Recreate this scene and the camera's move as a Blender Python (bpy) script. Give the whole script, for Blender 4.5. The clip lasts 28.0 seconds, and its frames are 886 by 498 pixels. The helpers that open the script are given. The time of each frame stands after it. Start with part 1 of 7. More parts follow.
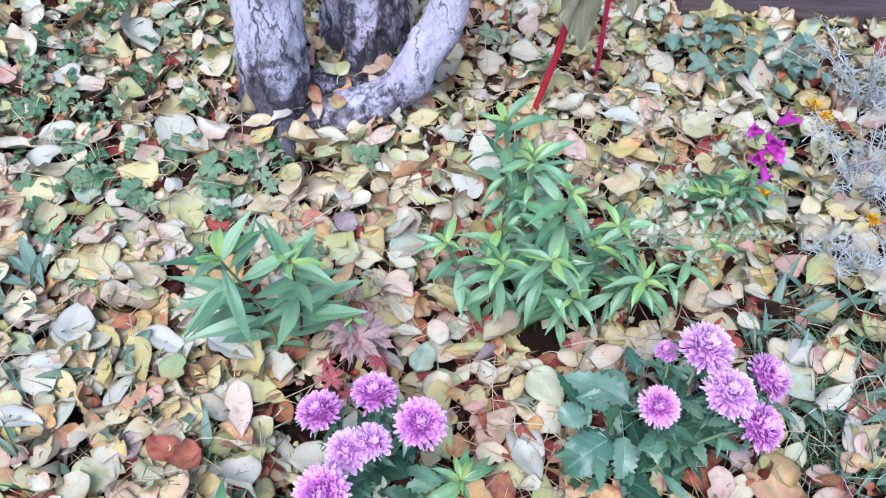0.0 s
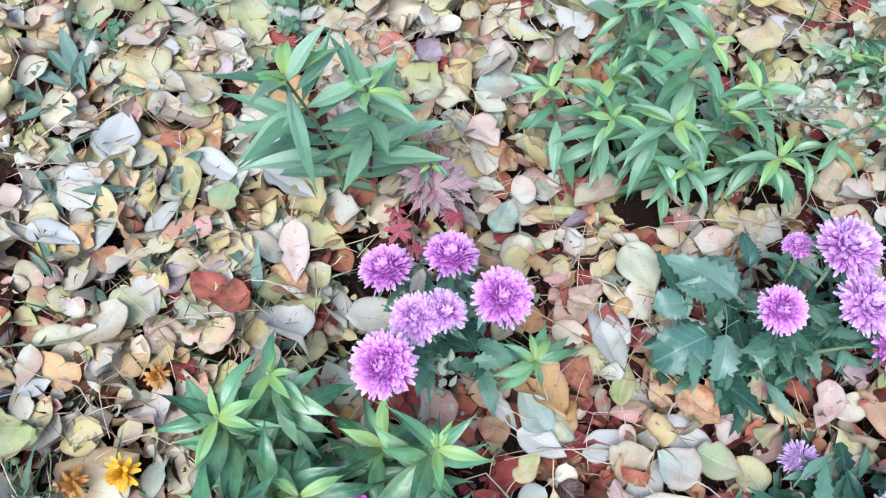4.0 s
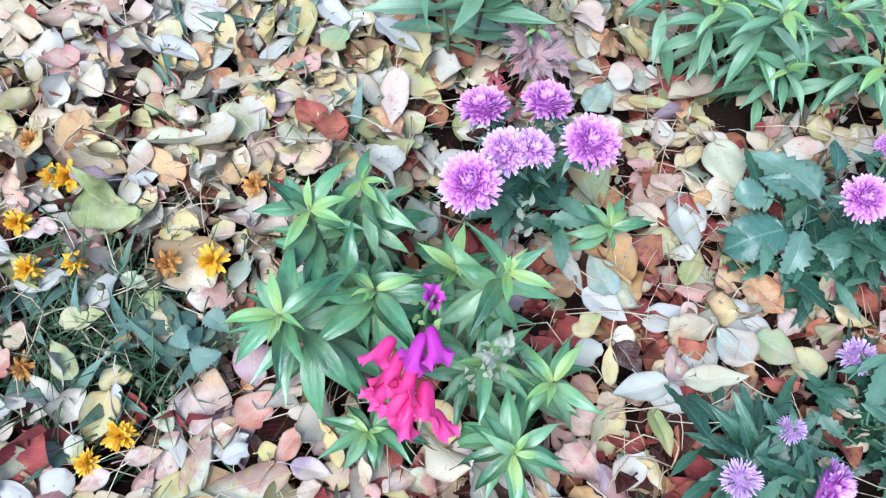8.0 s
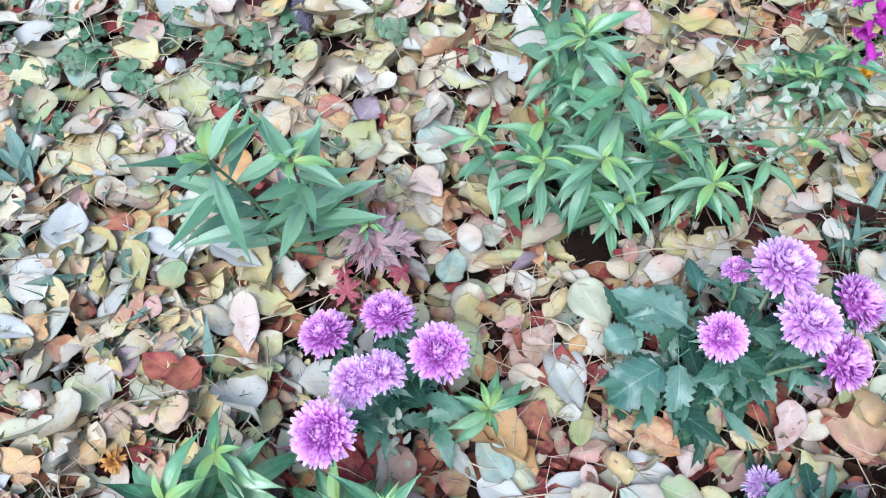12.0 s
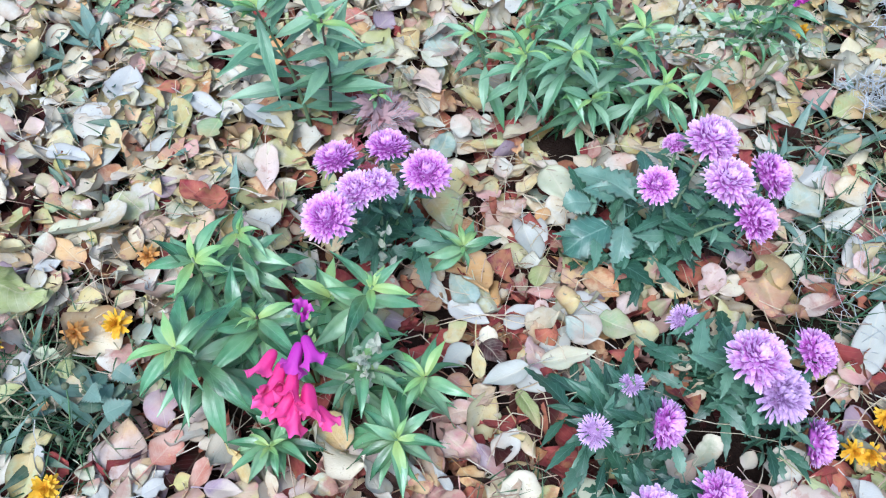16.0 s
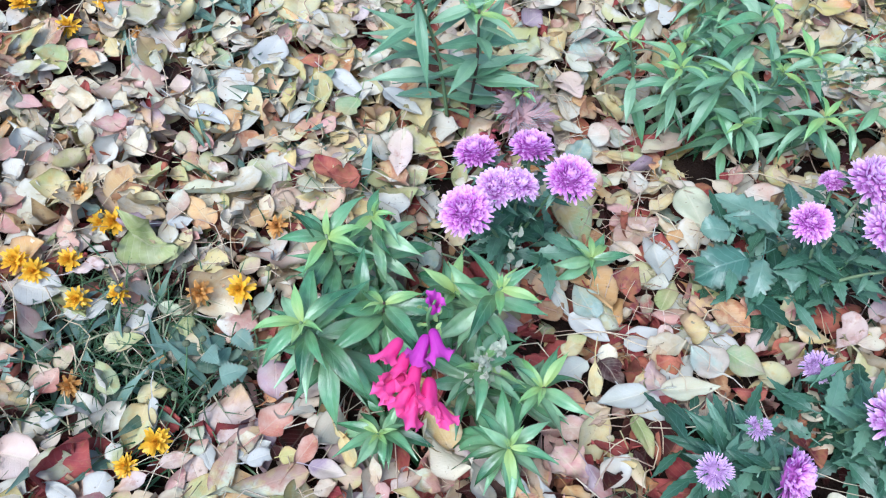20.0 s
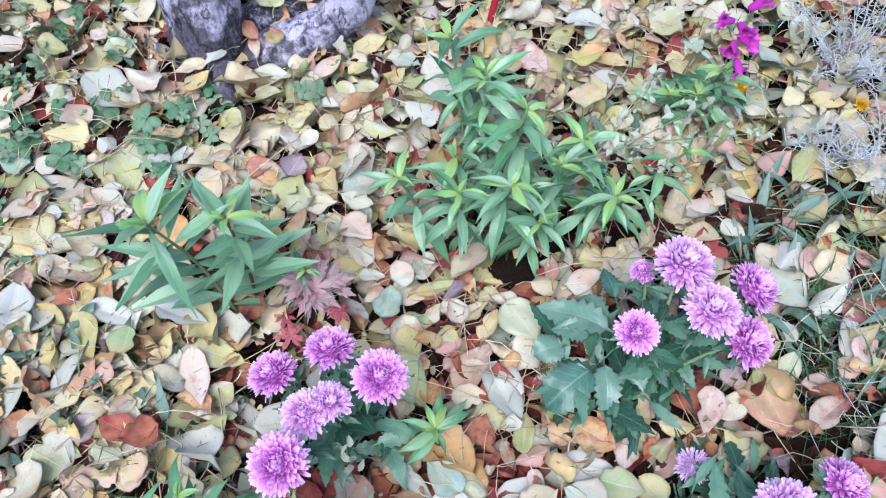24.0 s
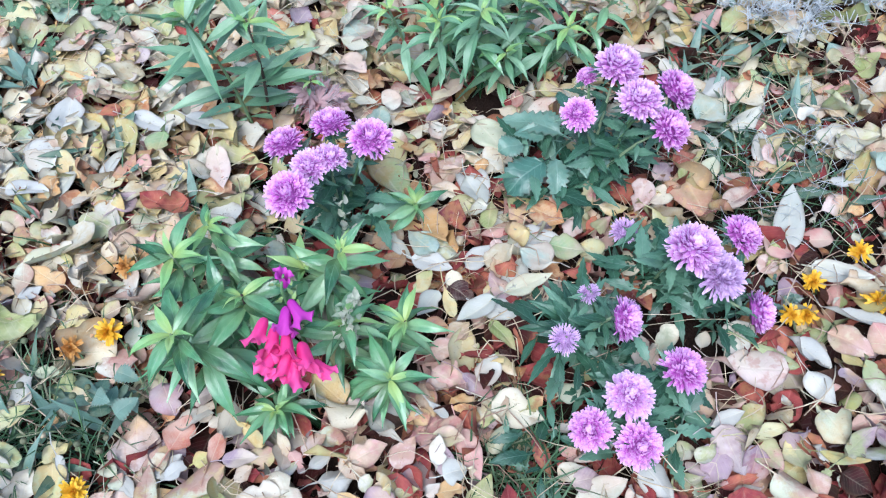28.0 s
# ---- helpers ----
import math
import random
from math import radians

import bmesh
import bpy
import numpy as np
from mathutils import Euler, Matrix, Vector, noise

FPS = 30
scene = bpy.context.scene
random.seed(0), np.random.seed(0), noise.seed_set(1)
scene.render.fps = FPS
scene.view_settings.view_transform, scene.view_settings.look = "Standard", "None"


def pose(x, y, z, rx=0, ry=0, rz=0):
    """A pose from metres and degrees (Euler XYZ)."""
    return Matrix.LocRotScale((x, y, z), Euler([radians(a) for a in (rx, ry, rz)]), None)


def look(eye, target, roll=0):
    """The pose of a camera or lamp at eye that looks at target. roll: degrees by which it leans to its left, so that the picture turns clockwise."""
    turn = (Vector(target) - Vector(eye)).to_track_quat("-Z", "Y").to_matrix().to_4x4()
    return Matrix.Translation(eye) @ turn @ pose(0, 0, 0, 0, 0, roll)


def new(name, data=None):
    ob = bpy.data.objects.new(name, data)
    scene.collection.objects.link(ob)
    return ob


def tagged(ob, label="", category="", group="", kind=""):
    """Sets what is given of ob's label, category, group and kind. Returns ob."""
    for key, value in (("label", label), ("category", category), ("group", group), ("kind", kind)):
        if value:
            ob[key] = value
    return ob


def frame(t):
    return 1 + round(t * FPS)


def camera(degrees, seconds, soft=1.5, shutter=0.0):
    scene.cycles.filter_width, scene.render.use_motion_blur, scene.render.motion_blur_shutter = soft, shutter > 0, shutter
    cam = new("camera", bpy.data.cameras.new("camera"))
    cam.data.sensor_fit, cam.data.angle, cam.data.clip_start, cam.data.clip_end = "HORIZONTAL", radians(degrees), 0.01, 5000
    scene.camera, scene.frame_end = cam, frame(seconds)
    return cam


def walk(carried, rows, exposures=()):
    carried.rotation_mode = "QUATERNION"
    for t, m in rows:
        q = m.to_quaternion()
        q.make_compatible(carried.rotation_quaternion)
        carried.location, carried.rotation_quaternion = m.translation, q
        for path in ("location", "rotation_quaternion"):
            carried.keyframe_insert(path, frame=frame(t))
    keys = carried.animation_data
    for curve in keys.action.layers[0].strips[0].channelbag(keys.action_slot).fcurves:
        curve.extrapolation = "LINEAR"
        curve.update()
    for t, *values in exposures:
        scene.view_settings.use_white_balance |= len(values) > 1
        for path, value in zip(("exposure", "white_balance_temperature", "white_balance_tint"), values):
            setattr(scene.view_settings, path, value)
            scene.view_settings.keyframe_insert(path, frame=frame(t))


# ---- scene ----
cam = camera(58.0, 28.0, soft=1.18)
METRES, EYE, TILT, LEAN, TURN = 2.5, 1.17, -53.6, -2.8, 0.0
ROWS = [
    (0.0, 0.0, 0.0, 0.0, 0.0, 0.0, -0.0),
    (0.5, 0.0201, 0.0524, 0.0304, -0.47, -2.89, -1.82),
    (1.0, 0.0163, 0.0799, 0.0464, -0.34, -5.26, -2.7),
    (1.5, -0.0054, 0.0905, 0.046, 0.06, -8.35, -4.18),
    (2.0, -0.023, 0.0895, 0.0419, 0.39, -9.73, -5.25),
    (2.5, -0.0309, 0.0854, 0.0333, 1.05, -10.19, -5.98),
    (4.5, -0.0161, 0.0568, -0.0271, 4.96, -11.51, -7.01),
    (5.0, -0.0107, 0.0442, -0.0584, 6.19, -11.67, -9.85),
    (5.5, -0.0124, 0.0362, -0.0801, 8.48, -12.41, -12.18),
    (6.0, -0.0153, 0.0304, -0.0867, 9.85, -12.83, -12.78),
    (6.5, -0.0212, 0.0339, -0.0861, 10.14, -13.39, -13.23),
    (7.0, -0.0224, 0.0342, -0.0781, 10.39, -13.41, -13.34),
    (7.5, -0.0175, 0.036, -0.075, 10.39, -13.4, -13.35),
    (8.0, -0.0191, 0.0361, -0.0694, 10.38, -13.42, -13.34),
    (8.5, -0.0197, 0.0356, -0.0542, 10.23, -13.25, -12.84),
    (9.0, -0.0104, 0.0407, -0.0376, 9.48, -11.92, -9.44),
    (9.5, -0.001, 0.0465, -0.0197, 8.43, -10.31, -6.24),
    (10.0, 0.0046, 0.0551, -0.0067, 7.85, -9.48, -4.14),
    (10.5, 0.0122, 0.0637, 0.0021, 7.5, -9.23, -2.67),
    (11.0, 0.0132, 0.0681, 0.0044, 6.91, -9.21, -1.74),
    (11.5, 0.0176, 0.0708, 0.0102, 5.57, -9.06, -0.8),
    (13.5, 0.0029, 0.0577, -0.0022, 3.29, -8.7, 0.35),
    (14.0, -0.0022, 0.0351, -0.0216, 3.49, -8.29, -0.05),
    (14.5, 0.017, 0.0015, -0.0583, 4.17, -6.74, -1.81),
    (15.0, 0.0336, -0.0218, -0.0852, 4.66, -5.39, -4.04),
    (15.5, 0.0382, -0.0294, -0.0926, 4.85, -4.82, -5.14),
    (16.0, 0.0352, -0.0273, -0.095, 4.81, -4.79, -5.3),
    (16.5, 0.0313, -0.0262, -0.095, 4.96, -4.85, -5.36),
    (17.0, 0.0352, -0.0277, -0.0959, 5.0, -4.8, -5.39),
    (17.5, 0.0401, -0.0309, -0.1006, 5.0, -4.7, -5.37),
    (18.0, 0.0363, -0.0334, -0.1046, 5.05, -4.65, -5.39),
    (18.5, 0.0318, -0.0359, -0.1068, 5.22, -4.58, -5.48),
    (19.0, 0.0266, -0.0377, -0.1099, 6.66, -4.62, -6.47),
    (19.5, 0.0183, -0.0349, -0.1114, 8.88, -4.86, -9.5),
    (20.0, 0.0013, -0.021, -0.0997, 10.65, -5.8, -12.51),
    (20.5, -0.0016, 0.0025, -0.0739, 10.96, -7.7, -11.39),
    (21.0, -0.008, 0.0203, -0.0465, 10.69, -8.38, -9.0),
    (21.5, -0.0172, 0.0332, -0.0238, 10.01, -8.37, -5.68),
    (22.0, -0.0133, 0.0427, -0.0036, 8.37, -7.95, -1.4),
    (22.5, 0.0083, 0.0441, 0.0068, 3.36, -6.29, 3.35),
    (24.5, 0.0317, 0.0316, -0.0061, -0.03, -5.04, 5.9),
    (25.0, 0.039, 0.0238, -0.0166, -0.03, -5.08, 5.91),
    (25.5, 0.0485, 0.0148, -0.0319, -0.05, -5.11, 5.9),
    (26.0, 0.0583, 0.0053, -0.0594, 0.04, -5.26, 4.76),
    (26.5, 0.0679, -0.0112, -0.0838, 0.42, -5.19, 2.1),
    (27.0, 0.0734, -0.0327, -0.0989, 1.17, -5.34, -0.01),
    (27.5, 0.0598, -0.0503, -0.1057, 0.93, -5.16, 0.41),
    (28.0, 0.0301, -0.0697, -0.1211, 0.06, -4.66, 5.11),
]
EXPOSURES = [(0.0, 1.09, 5600, 11), (3.5, 1.09, 5600, 11), (6.0, 1.14, 5360, 9.5), (7.0, 1.21, 5360, 9.5), (8.3, 1.19, 5360, 9.5), (9.3, 1.10, 5380, 9.5), (22.0, 1.09, 5390, 9.5), (24.5, 1.09, 5600, 11), (26.5, 1.09, 5550, 11), (28.0, 1.09, 5450, 10)]
walk(cam, [(t, pose(0, 0, EYE, TILT, LEAN, TURN) @ pose(METRES * x, METRES * y, METRES * z, 90 + pitch, roll, yaw)) for t, x, y, z, yaw, pitch, roll in ROWS], EXPOSURES)

# ---- daylight: a bright overcast sky ----
SUN_ELEVATION, SUN_AZIMUTH = 62.0, 205.0
world = bpy.data.worlds.new("sky")
scene.world = world
world.use_nodes = True
wn = world.node_tree.nodes
sky = wn.new("ShaderNodeTexSky")
sky.sky_type, sky.sun_disc = "NISHITA", False
sky.sun_elevation, sky.sun_rotation = radians(SUN_ELEVATION), radians(SUN_AZIMUTH)
sky.air_density, sky.dust_density, sky.ozone_density = 1.0, 3.0, 1.0
wn["Background"].inputs["Strength"].default_value = 0.13
world.node_tree.links.new(sky.outputs[0], wn["Background"].inputs["Color"])

sun_data = bpy.data.lights.new("sun", "SUN")
sun_data.energy, sun_data.angle, sun_data.color = 1.5, radians(35), (1.0, 0.97, 0.93)
sun = new("sun", sun_data)
az, el = radians(SUN_AZIMUTH), radians(SUN_ELEVATION)
sun.matrix_world = look((3 * math.sin(az) * math.cos(el), 3 * math.cos(az) * math.cos(el), 3 * math.sin(el)), (0, 0, 0))
scene.view_settings.exposure = 0.0

# ---- small tools ----
TAU = 2 * math.pi


def gz(x, y):
    """Height of the soil: a shallow dip in the middle of the bed and slight unevenness."""
    dip = -0.045 * np.exp(-(((x - 0.13) / 0.3) ** 2 + ((y - 0.58) / 0.3) ** 2))
    near = np.exp(-((x / 3.0) ** 2 + ((y - 0.6) / 3.0) ** 2))
    return (dip + 0.006 * np.sin(9 * x + 2) * np.cos(8 * y) + 0.004 * np.sin(23 * x) * np.sin(19 * y + 1)) * near


def mesh_of(name, verts, faces, uvs=None, smooth=True):
    me = bpy.data.meshes.new(name)
    me.from_pydata([tuple(map(float, v)) for v in verts], [], [tuple(map(int, f)) for f in faces])
    if uvs is not None:
        layer = me.uv_layers.new(name="UVMap")
        loops = np.empty(len(me.loops), dtype=np.int32)
        me.loops.foreach_get("vertex_index", loops)
        layer.data.foreach_set("uv", np.asarray(uvs, dtype=np.float32)[loops].ravel())
    if smooth:
        me.polygons.foreach_set("use_smooth", [True] * len(me.polygons))
    me.update()
    return me


def part(name, me, material, parent=None, label="", m=None):
    """One mesh object under a thing or a part."""
    if material is not None and not me.materials:
        me.materials.append(material)
    ob = new(name, me)
    if m is not None:
        ob.matrix_basis = m
    if parent is not None:
        ob.parent = parent
    if label:
        tagged(ob, label)
    return ob


def thing(name, label, category, group="", at=(0, 0, 0), kind=""):
    ob = new(name)
    ob.empty_display_size = 0.02
    ob.location = at
    return tagged(ob, label, category, group, kind)


def join(pieces):
    """Joins (verts, faces, uvs) triples into one."""
    vs, fs, us, n = [], [], [], 0
    for v, f, u in pieces:
        vs.append(np.asarray(v)), us.append(np.asarray(u))
        fs += [tuple(i + n for i in face) for face in f]
        n += len(v)
    return np.concatenate(vs), fs, np.concatenate(us)


def moved(piece, m):
    v, f, u = piece
    a = np.array(m)
    return np.asarray(v) @ a[:3, :3].T + a[:3, 3], f, u


def profile(kind, v):
    """Half-width of a leaf along its length, 0 to about 1."""
    if kind == "ovate":
        w = np.sin(np.pi * np.clip(v, 0, 1) ** 0.72) ** 0.75 * (1 - 0.25 * v ** 4)
    elif kind == "round":
        w = np.where(v < 0.86, np.sqrt(np.clip(1 - (2.12 * v - 1) ** 2, 0, 1)) * (1 + 0.12 * (0.5 - v)), 0.54 * ((1 - v) / 0.14) ** 1.3)
    elif kind == "poplar":
        w = np.where(v < 0.36, np.sqrt(np.clip(1 - ((0.36 - v) / 0.36) ** 2, 0, 1)), np.cos(np.pi / 2 * np.clip((v - 0.36) / 0.64, 0, 1)) ** 0.85)
    elif kind == "oval":
        w = np.sin(np.pi * np.clip(v, 0, 1) ** 0.9) ** 0.8
    elif kind == "obovate":
        w = np.where(v > 0.62, np.sqrt(np.clip(1 - ((v - 0.62) / 0.38) ** 2, 0, 1)), np.sin(np.pi / 2 * np.clip(v / 0.62, 0, 1)) ** 0.9)
    elif kind == "heart":
        w = np.clip(np.sin(np.pi * np.clip(v, 0, 1) ** 0.5), 0, 1) ** 0.8
    elif kind == "lance":
        w = np.sin(np.pi * np.clip(v, 0, 1) ** 0.78) ** 1.2
    elif kind == "petal":
        w = np.clip(0.45 + 1.1 * v, 0, 1) * (1 - 0.5 * v ** 7)
    elif kind == "strap":
        w = np.clip(4 * v + 0.35, 0, 1) * np.sqrt(np.clip(1 - v ** 5, 0, 1))
    else:
        w = np.clip(3 * v, 0, 1) * np.clip(4 * (1 - v), 0, 1)
    return w


def leaf_piece(length, width, kind="ovate", fold=0.15, curl=0.2, twist=0.0, wave=0.0, stalk=0.0, n=8, m=4, teeth=0, bites=0, seed=0, crumple=0.0, ragged=0.0, rim=0.0):
    """A leaf: base at the origin, growing along +y, face up. curl bends it upwards (minus: down) over its length, in radians; ragged breaks its outline, rim rolls one edge over."""
    r = np.random.default_rng(seed)
    ph = r.uniform(0, TAU, 4)
    verts, uvs, rows = [], [], []
    if stalk > 0:
        rows += [(-stalk, 0.0), (-stalk * 0.5, 0.0)]
    rows += [(length * i / n, i / n) for i in range(n + 1)]
    y = z = 0.0
    last, ang = 0.0, 0.0
    spine = []
    side = r.uniform(-0.25, 0.25) * stalk
    for d, v in rows:
        if d < 0:
            spine.append((side * (d / stalk) ** 2 if stalk else 0, d, 0.25 * d * d / max(stalk, 1e-6) * r.uniform(-1, 1.5), v, 0.0, True))
            continue
        ang = curl * v
        y += (d - last) * math.cos(ang)
        z += (d - last) * math.sin(ang)
        last = d
        spine.append((0.0, y, z, v, ang, False))
    bite = [(r.uniform(0.2, 0.8), r.choice([-1, 1]), r.uniform(0.05, 0.12), r.uniform(0.2, 0.45)) for _ in range(bites)]
    for k, (sx, sy, sz, v, ang, thin) in enumerate(spine):
        w = 0.0009 if thin else max(width / 2 * float(profile(kind, np.float64(v))), 0.0007)
        if teeth and not thin and 0.05 < v < 0.97:
            w *= 1.0 + (0.16 if k % 2 else -0.14) * teeth
        tw = twist * v
        for j in range(m + 1):
            u = 2 * j / m - 1
            ww = w
            if not thin:
                for bv, bs, bw, bd in bite:
                    if u * bs > 0:
                        ww *= 1 - bd * math.exp(-(((v - bv) / bw) ** 2))
                ww *= 1 + 0.05 * math.sin(9 * v + ph[0] + u)
                if ragged:
                    s = 2.3 * (u > 0)
                    ww *= 1 + ragged * (math.sin(8 * v + ph[1] + s) + 0.7 * math.sin(17 * v + ph[2] + 2 * s) + 0.5 * math.sin(31 * v + ph[3] + s))
            x = u * ww
            h = fold * abs(x) + wave * width * abs(u) * math.sin(7 * v + ph[1] + 1.5 * (u > 0)) * (0 if thin else 1)
            h += 0.0 if thin else 0.6 * wave * width * math.sin(5 * v + ph[2]) * (1 - u * u)
            if crumple and not thin:
                h += crumple * width * (math.sin(6.5 * u + 5 * v + ph[3]) + math.sin(11 * v - 3 * u + ph[0]) + 0.6 * math.sin(17 * v + 9 * u + ph[2]))
                x += crumple * width * 0.5 * abs(u) * math.sin(19 * v + ph[1] + 2 * u)
            if rim and not thin:
                lip = max(0.0, u * (1 if rim > 0 else -1) - 0.25)
                h += abs(rim) * width * lip * lip * (0.6 + 0.6 * math.sin(3 * v + ph[1]))
                x -= (1 if rim > 0 else -1) * abs(rim) * width * 0.45 * lip * lip
            h -= 0.0 if thin else 0.9 * abs(fold) * abs(x) * abs(u) * 0.5
            xx, hh = x * math.cos(tw) - h * math.sin(tw), x * math.sin(tw) + h * math.cos(tw)
            verts.append((sx + xx, sy - hh * math.sin(ang), sz + hh * math.cos(ang)))
            uvs.append(((u + 1) / 2, v))
    faces = [(a * (m + 1) + b, a * (m + 1) + b + 1, (a + 1) * (m + 1) + b + 1, (a + 1) * (m + 1) + b) for a in range(len(spine) - 1) for b in range(m)]
    return np.array(verts), faces, np.array(uvs)


def tube_piece(points, radii, sides=8, rough=0.0, seed=0, cap=True):
    """A tube along a line of points, with a radius at each."""
    r = np.random.default_rng(seed)
    pts = [Vector(p) for p in points]
    verts, uvs, faces = [], [], []
    a = None
    for i, p in enumerate(pts):
        d = (pts[min(i + 1, len(pts) - 1)] - pts[max(i - 1, 0)]).normalized()
        if a is None:
            a = d.cross(Vector((0.31, 0.2, 0.93)))
            a = a if a.length > 0.05 else d.cross(Vector((1, 0, 0)))
        a = (a - d * a.dot(d)).normalized()
        b = d.cross(a)
        for j in range(sides):
            t = TAU * j / sides
            q = radii[i] * (1 + rough * r.uniform(-1, 1))
            verts.append(p + a * (q * math.cos(t)) + b * (q * math.sin(t)))
            uvs.append((j / sides, i / (len(pts) - 1)))
    for i in range(len(pts) - 1):
        for j in range(sides):
            k = (j + 1) % sides
            faces.append((i * sides + j, i * sides + k, (i + 1) * sides + k, (i + 1) * sides + j))
    if cap:
        faces += [tuple(range(sides))[::-1], tuple((len(pts) - 1) * sides + j for j in range(sides))]
    return np.array([tuple(v) for v in verts]), faces, np.array(uvs)


def curve_points(ctrl, n):
    """A smooth line (Catmull-Rom) through control points."""
    c = [Vector(p) for p in ctrl]
    c = [2 * c[0] - c[1]] + c + [2 * c[-1] - c[-2]]
    out = []
    for i in range(n + 1):
        s = i / n * (len(c) - 3)
        k = min(int(s), len(c) - 4)
        t = s - k
        p0, p1, p2, p3 = c[k : k + 4]
        out.append(0.5 * (2 * p1 + (p2 - p0) * t + (2 * p0 - 5 * p1 + 4 * p2 - p3) * t * t + (3 * p1 - p0 - 3 * p2 + p3) * t ** 3))
    return out


def grown(at, azimuth, elevation, roll=0.0, scale=1.0):
    """Pose of a leaf that leaves its stem at that point, azimuth counted from +y to -x, elevation above the level."""
    return Matrix.Translation(at) @ pose(0, 0, 0, 0, 0, azimuth) @ pose(0, 0, 0, elevation) @ pose(0, 0, 0, 0, roll) @ Matrix.Scale(scale, 4)

# ---- materials ----
def base_material(name, rough=0.6):
    m = bpy.data.materials.new(name)
    m.use_nodes = True
    t = m.node_tree
    b = t.nodes["Principled BSDF"]
    b.inputs["Roughness"].default_value = rough
    return m, t, b


def ramp(t, factor, stops, mode="LINEAR"):
    r = t.nodes.new("ShaderNodeValToRGB")
    r.color_ramp.interpolation = mode
    e = r.color_ramp.elements
    while len(e) < len(stops):
        e.new(0.5)
    for el_, (p, c) in zip(e, stops):
        el_.position, el_.color = p, (*c, 1)
    t.links.new(factor, r.inputs[0])
    return r.outputs[0]


def maths(t, op, a, b=None, c=None):
    n = t.nodes.new("ShaderNodeMath")
    n.operation = op
    for i, v in enumerate((a, b, c)):
        if v is None:
            continue
        if isinstance(v, (int, float)):
            n.inputs[i].default_value = v
        else:
            t.links.new(v, n.inputs[i])
    return n.outputs[0]


def noise_tex(t, vector, scale, detail=3.0, rough=0.6):
    n = t.nodes.new("ShaderNodeTexNoise")
    n.inputs["Scale"].default_value, n.inputs["Detail"].default_value, n.inputs["Roughness"].default_value = scale, detail, rough
    if vector is not None:
        t.links.new(vector, n.inputs["Vector"])
    return n.outputs["Fac"]


def mix_color(t, factor, a, b, mode="MIX"):
    n = t.nodes.new("ShaderNodeMix")
    n.data_type, n.blend_type = "RGBA", mode
    for sock, v in ((n.inputs[0], factor), (n.inputs[6], a), (n.inputs[7], b)):
        if isinstance(v, (int, float)):
            sock.default_value = v
        elif isinstance(v, tuple):
            sock.default_value = (*v, 1)
        else:
            t.links.new(v, sock)
    return n.outputs[2]


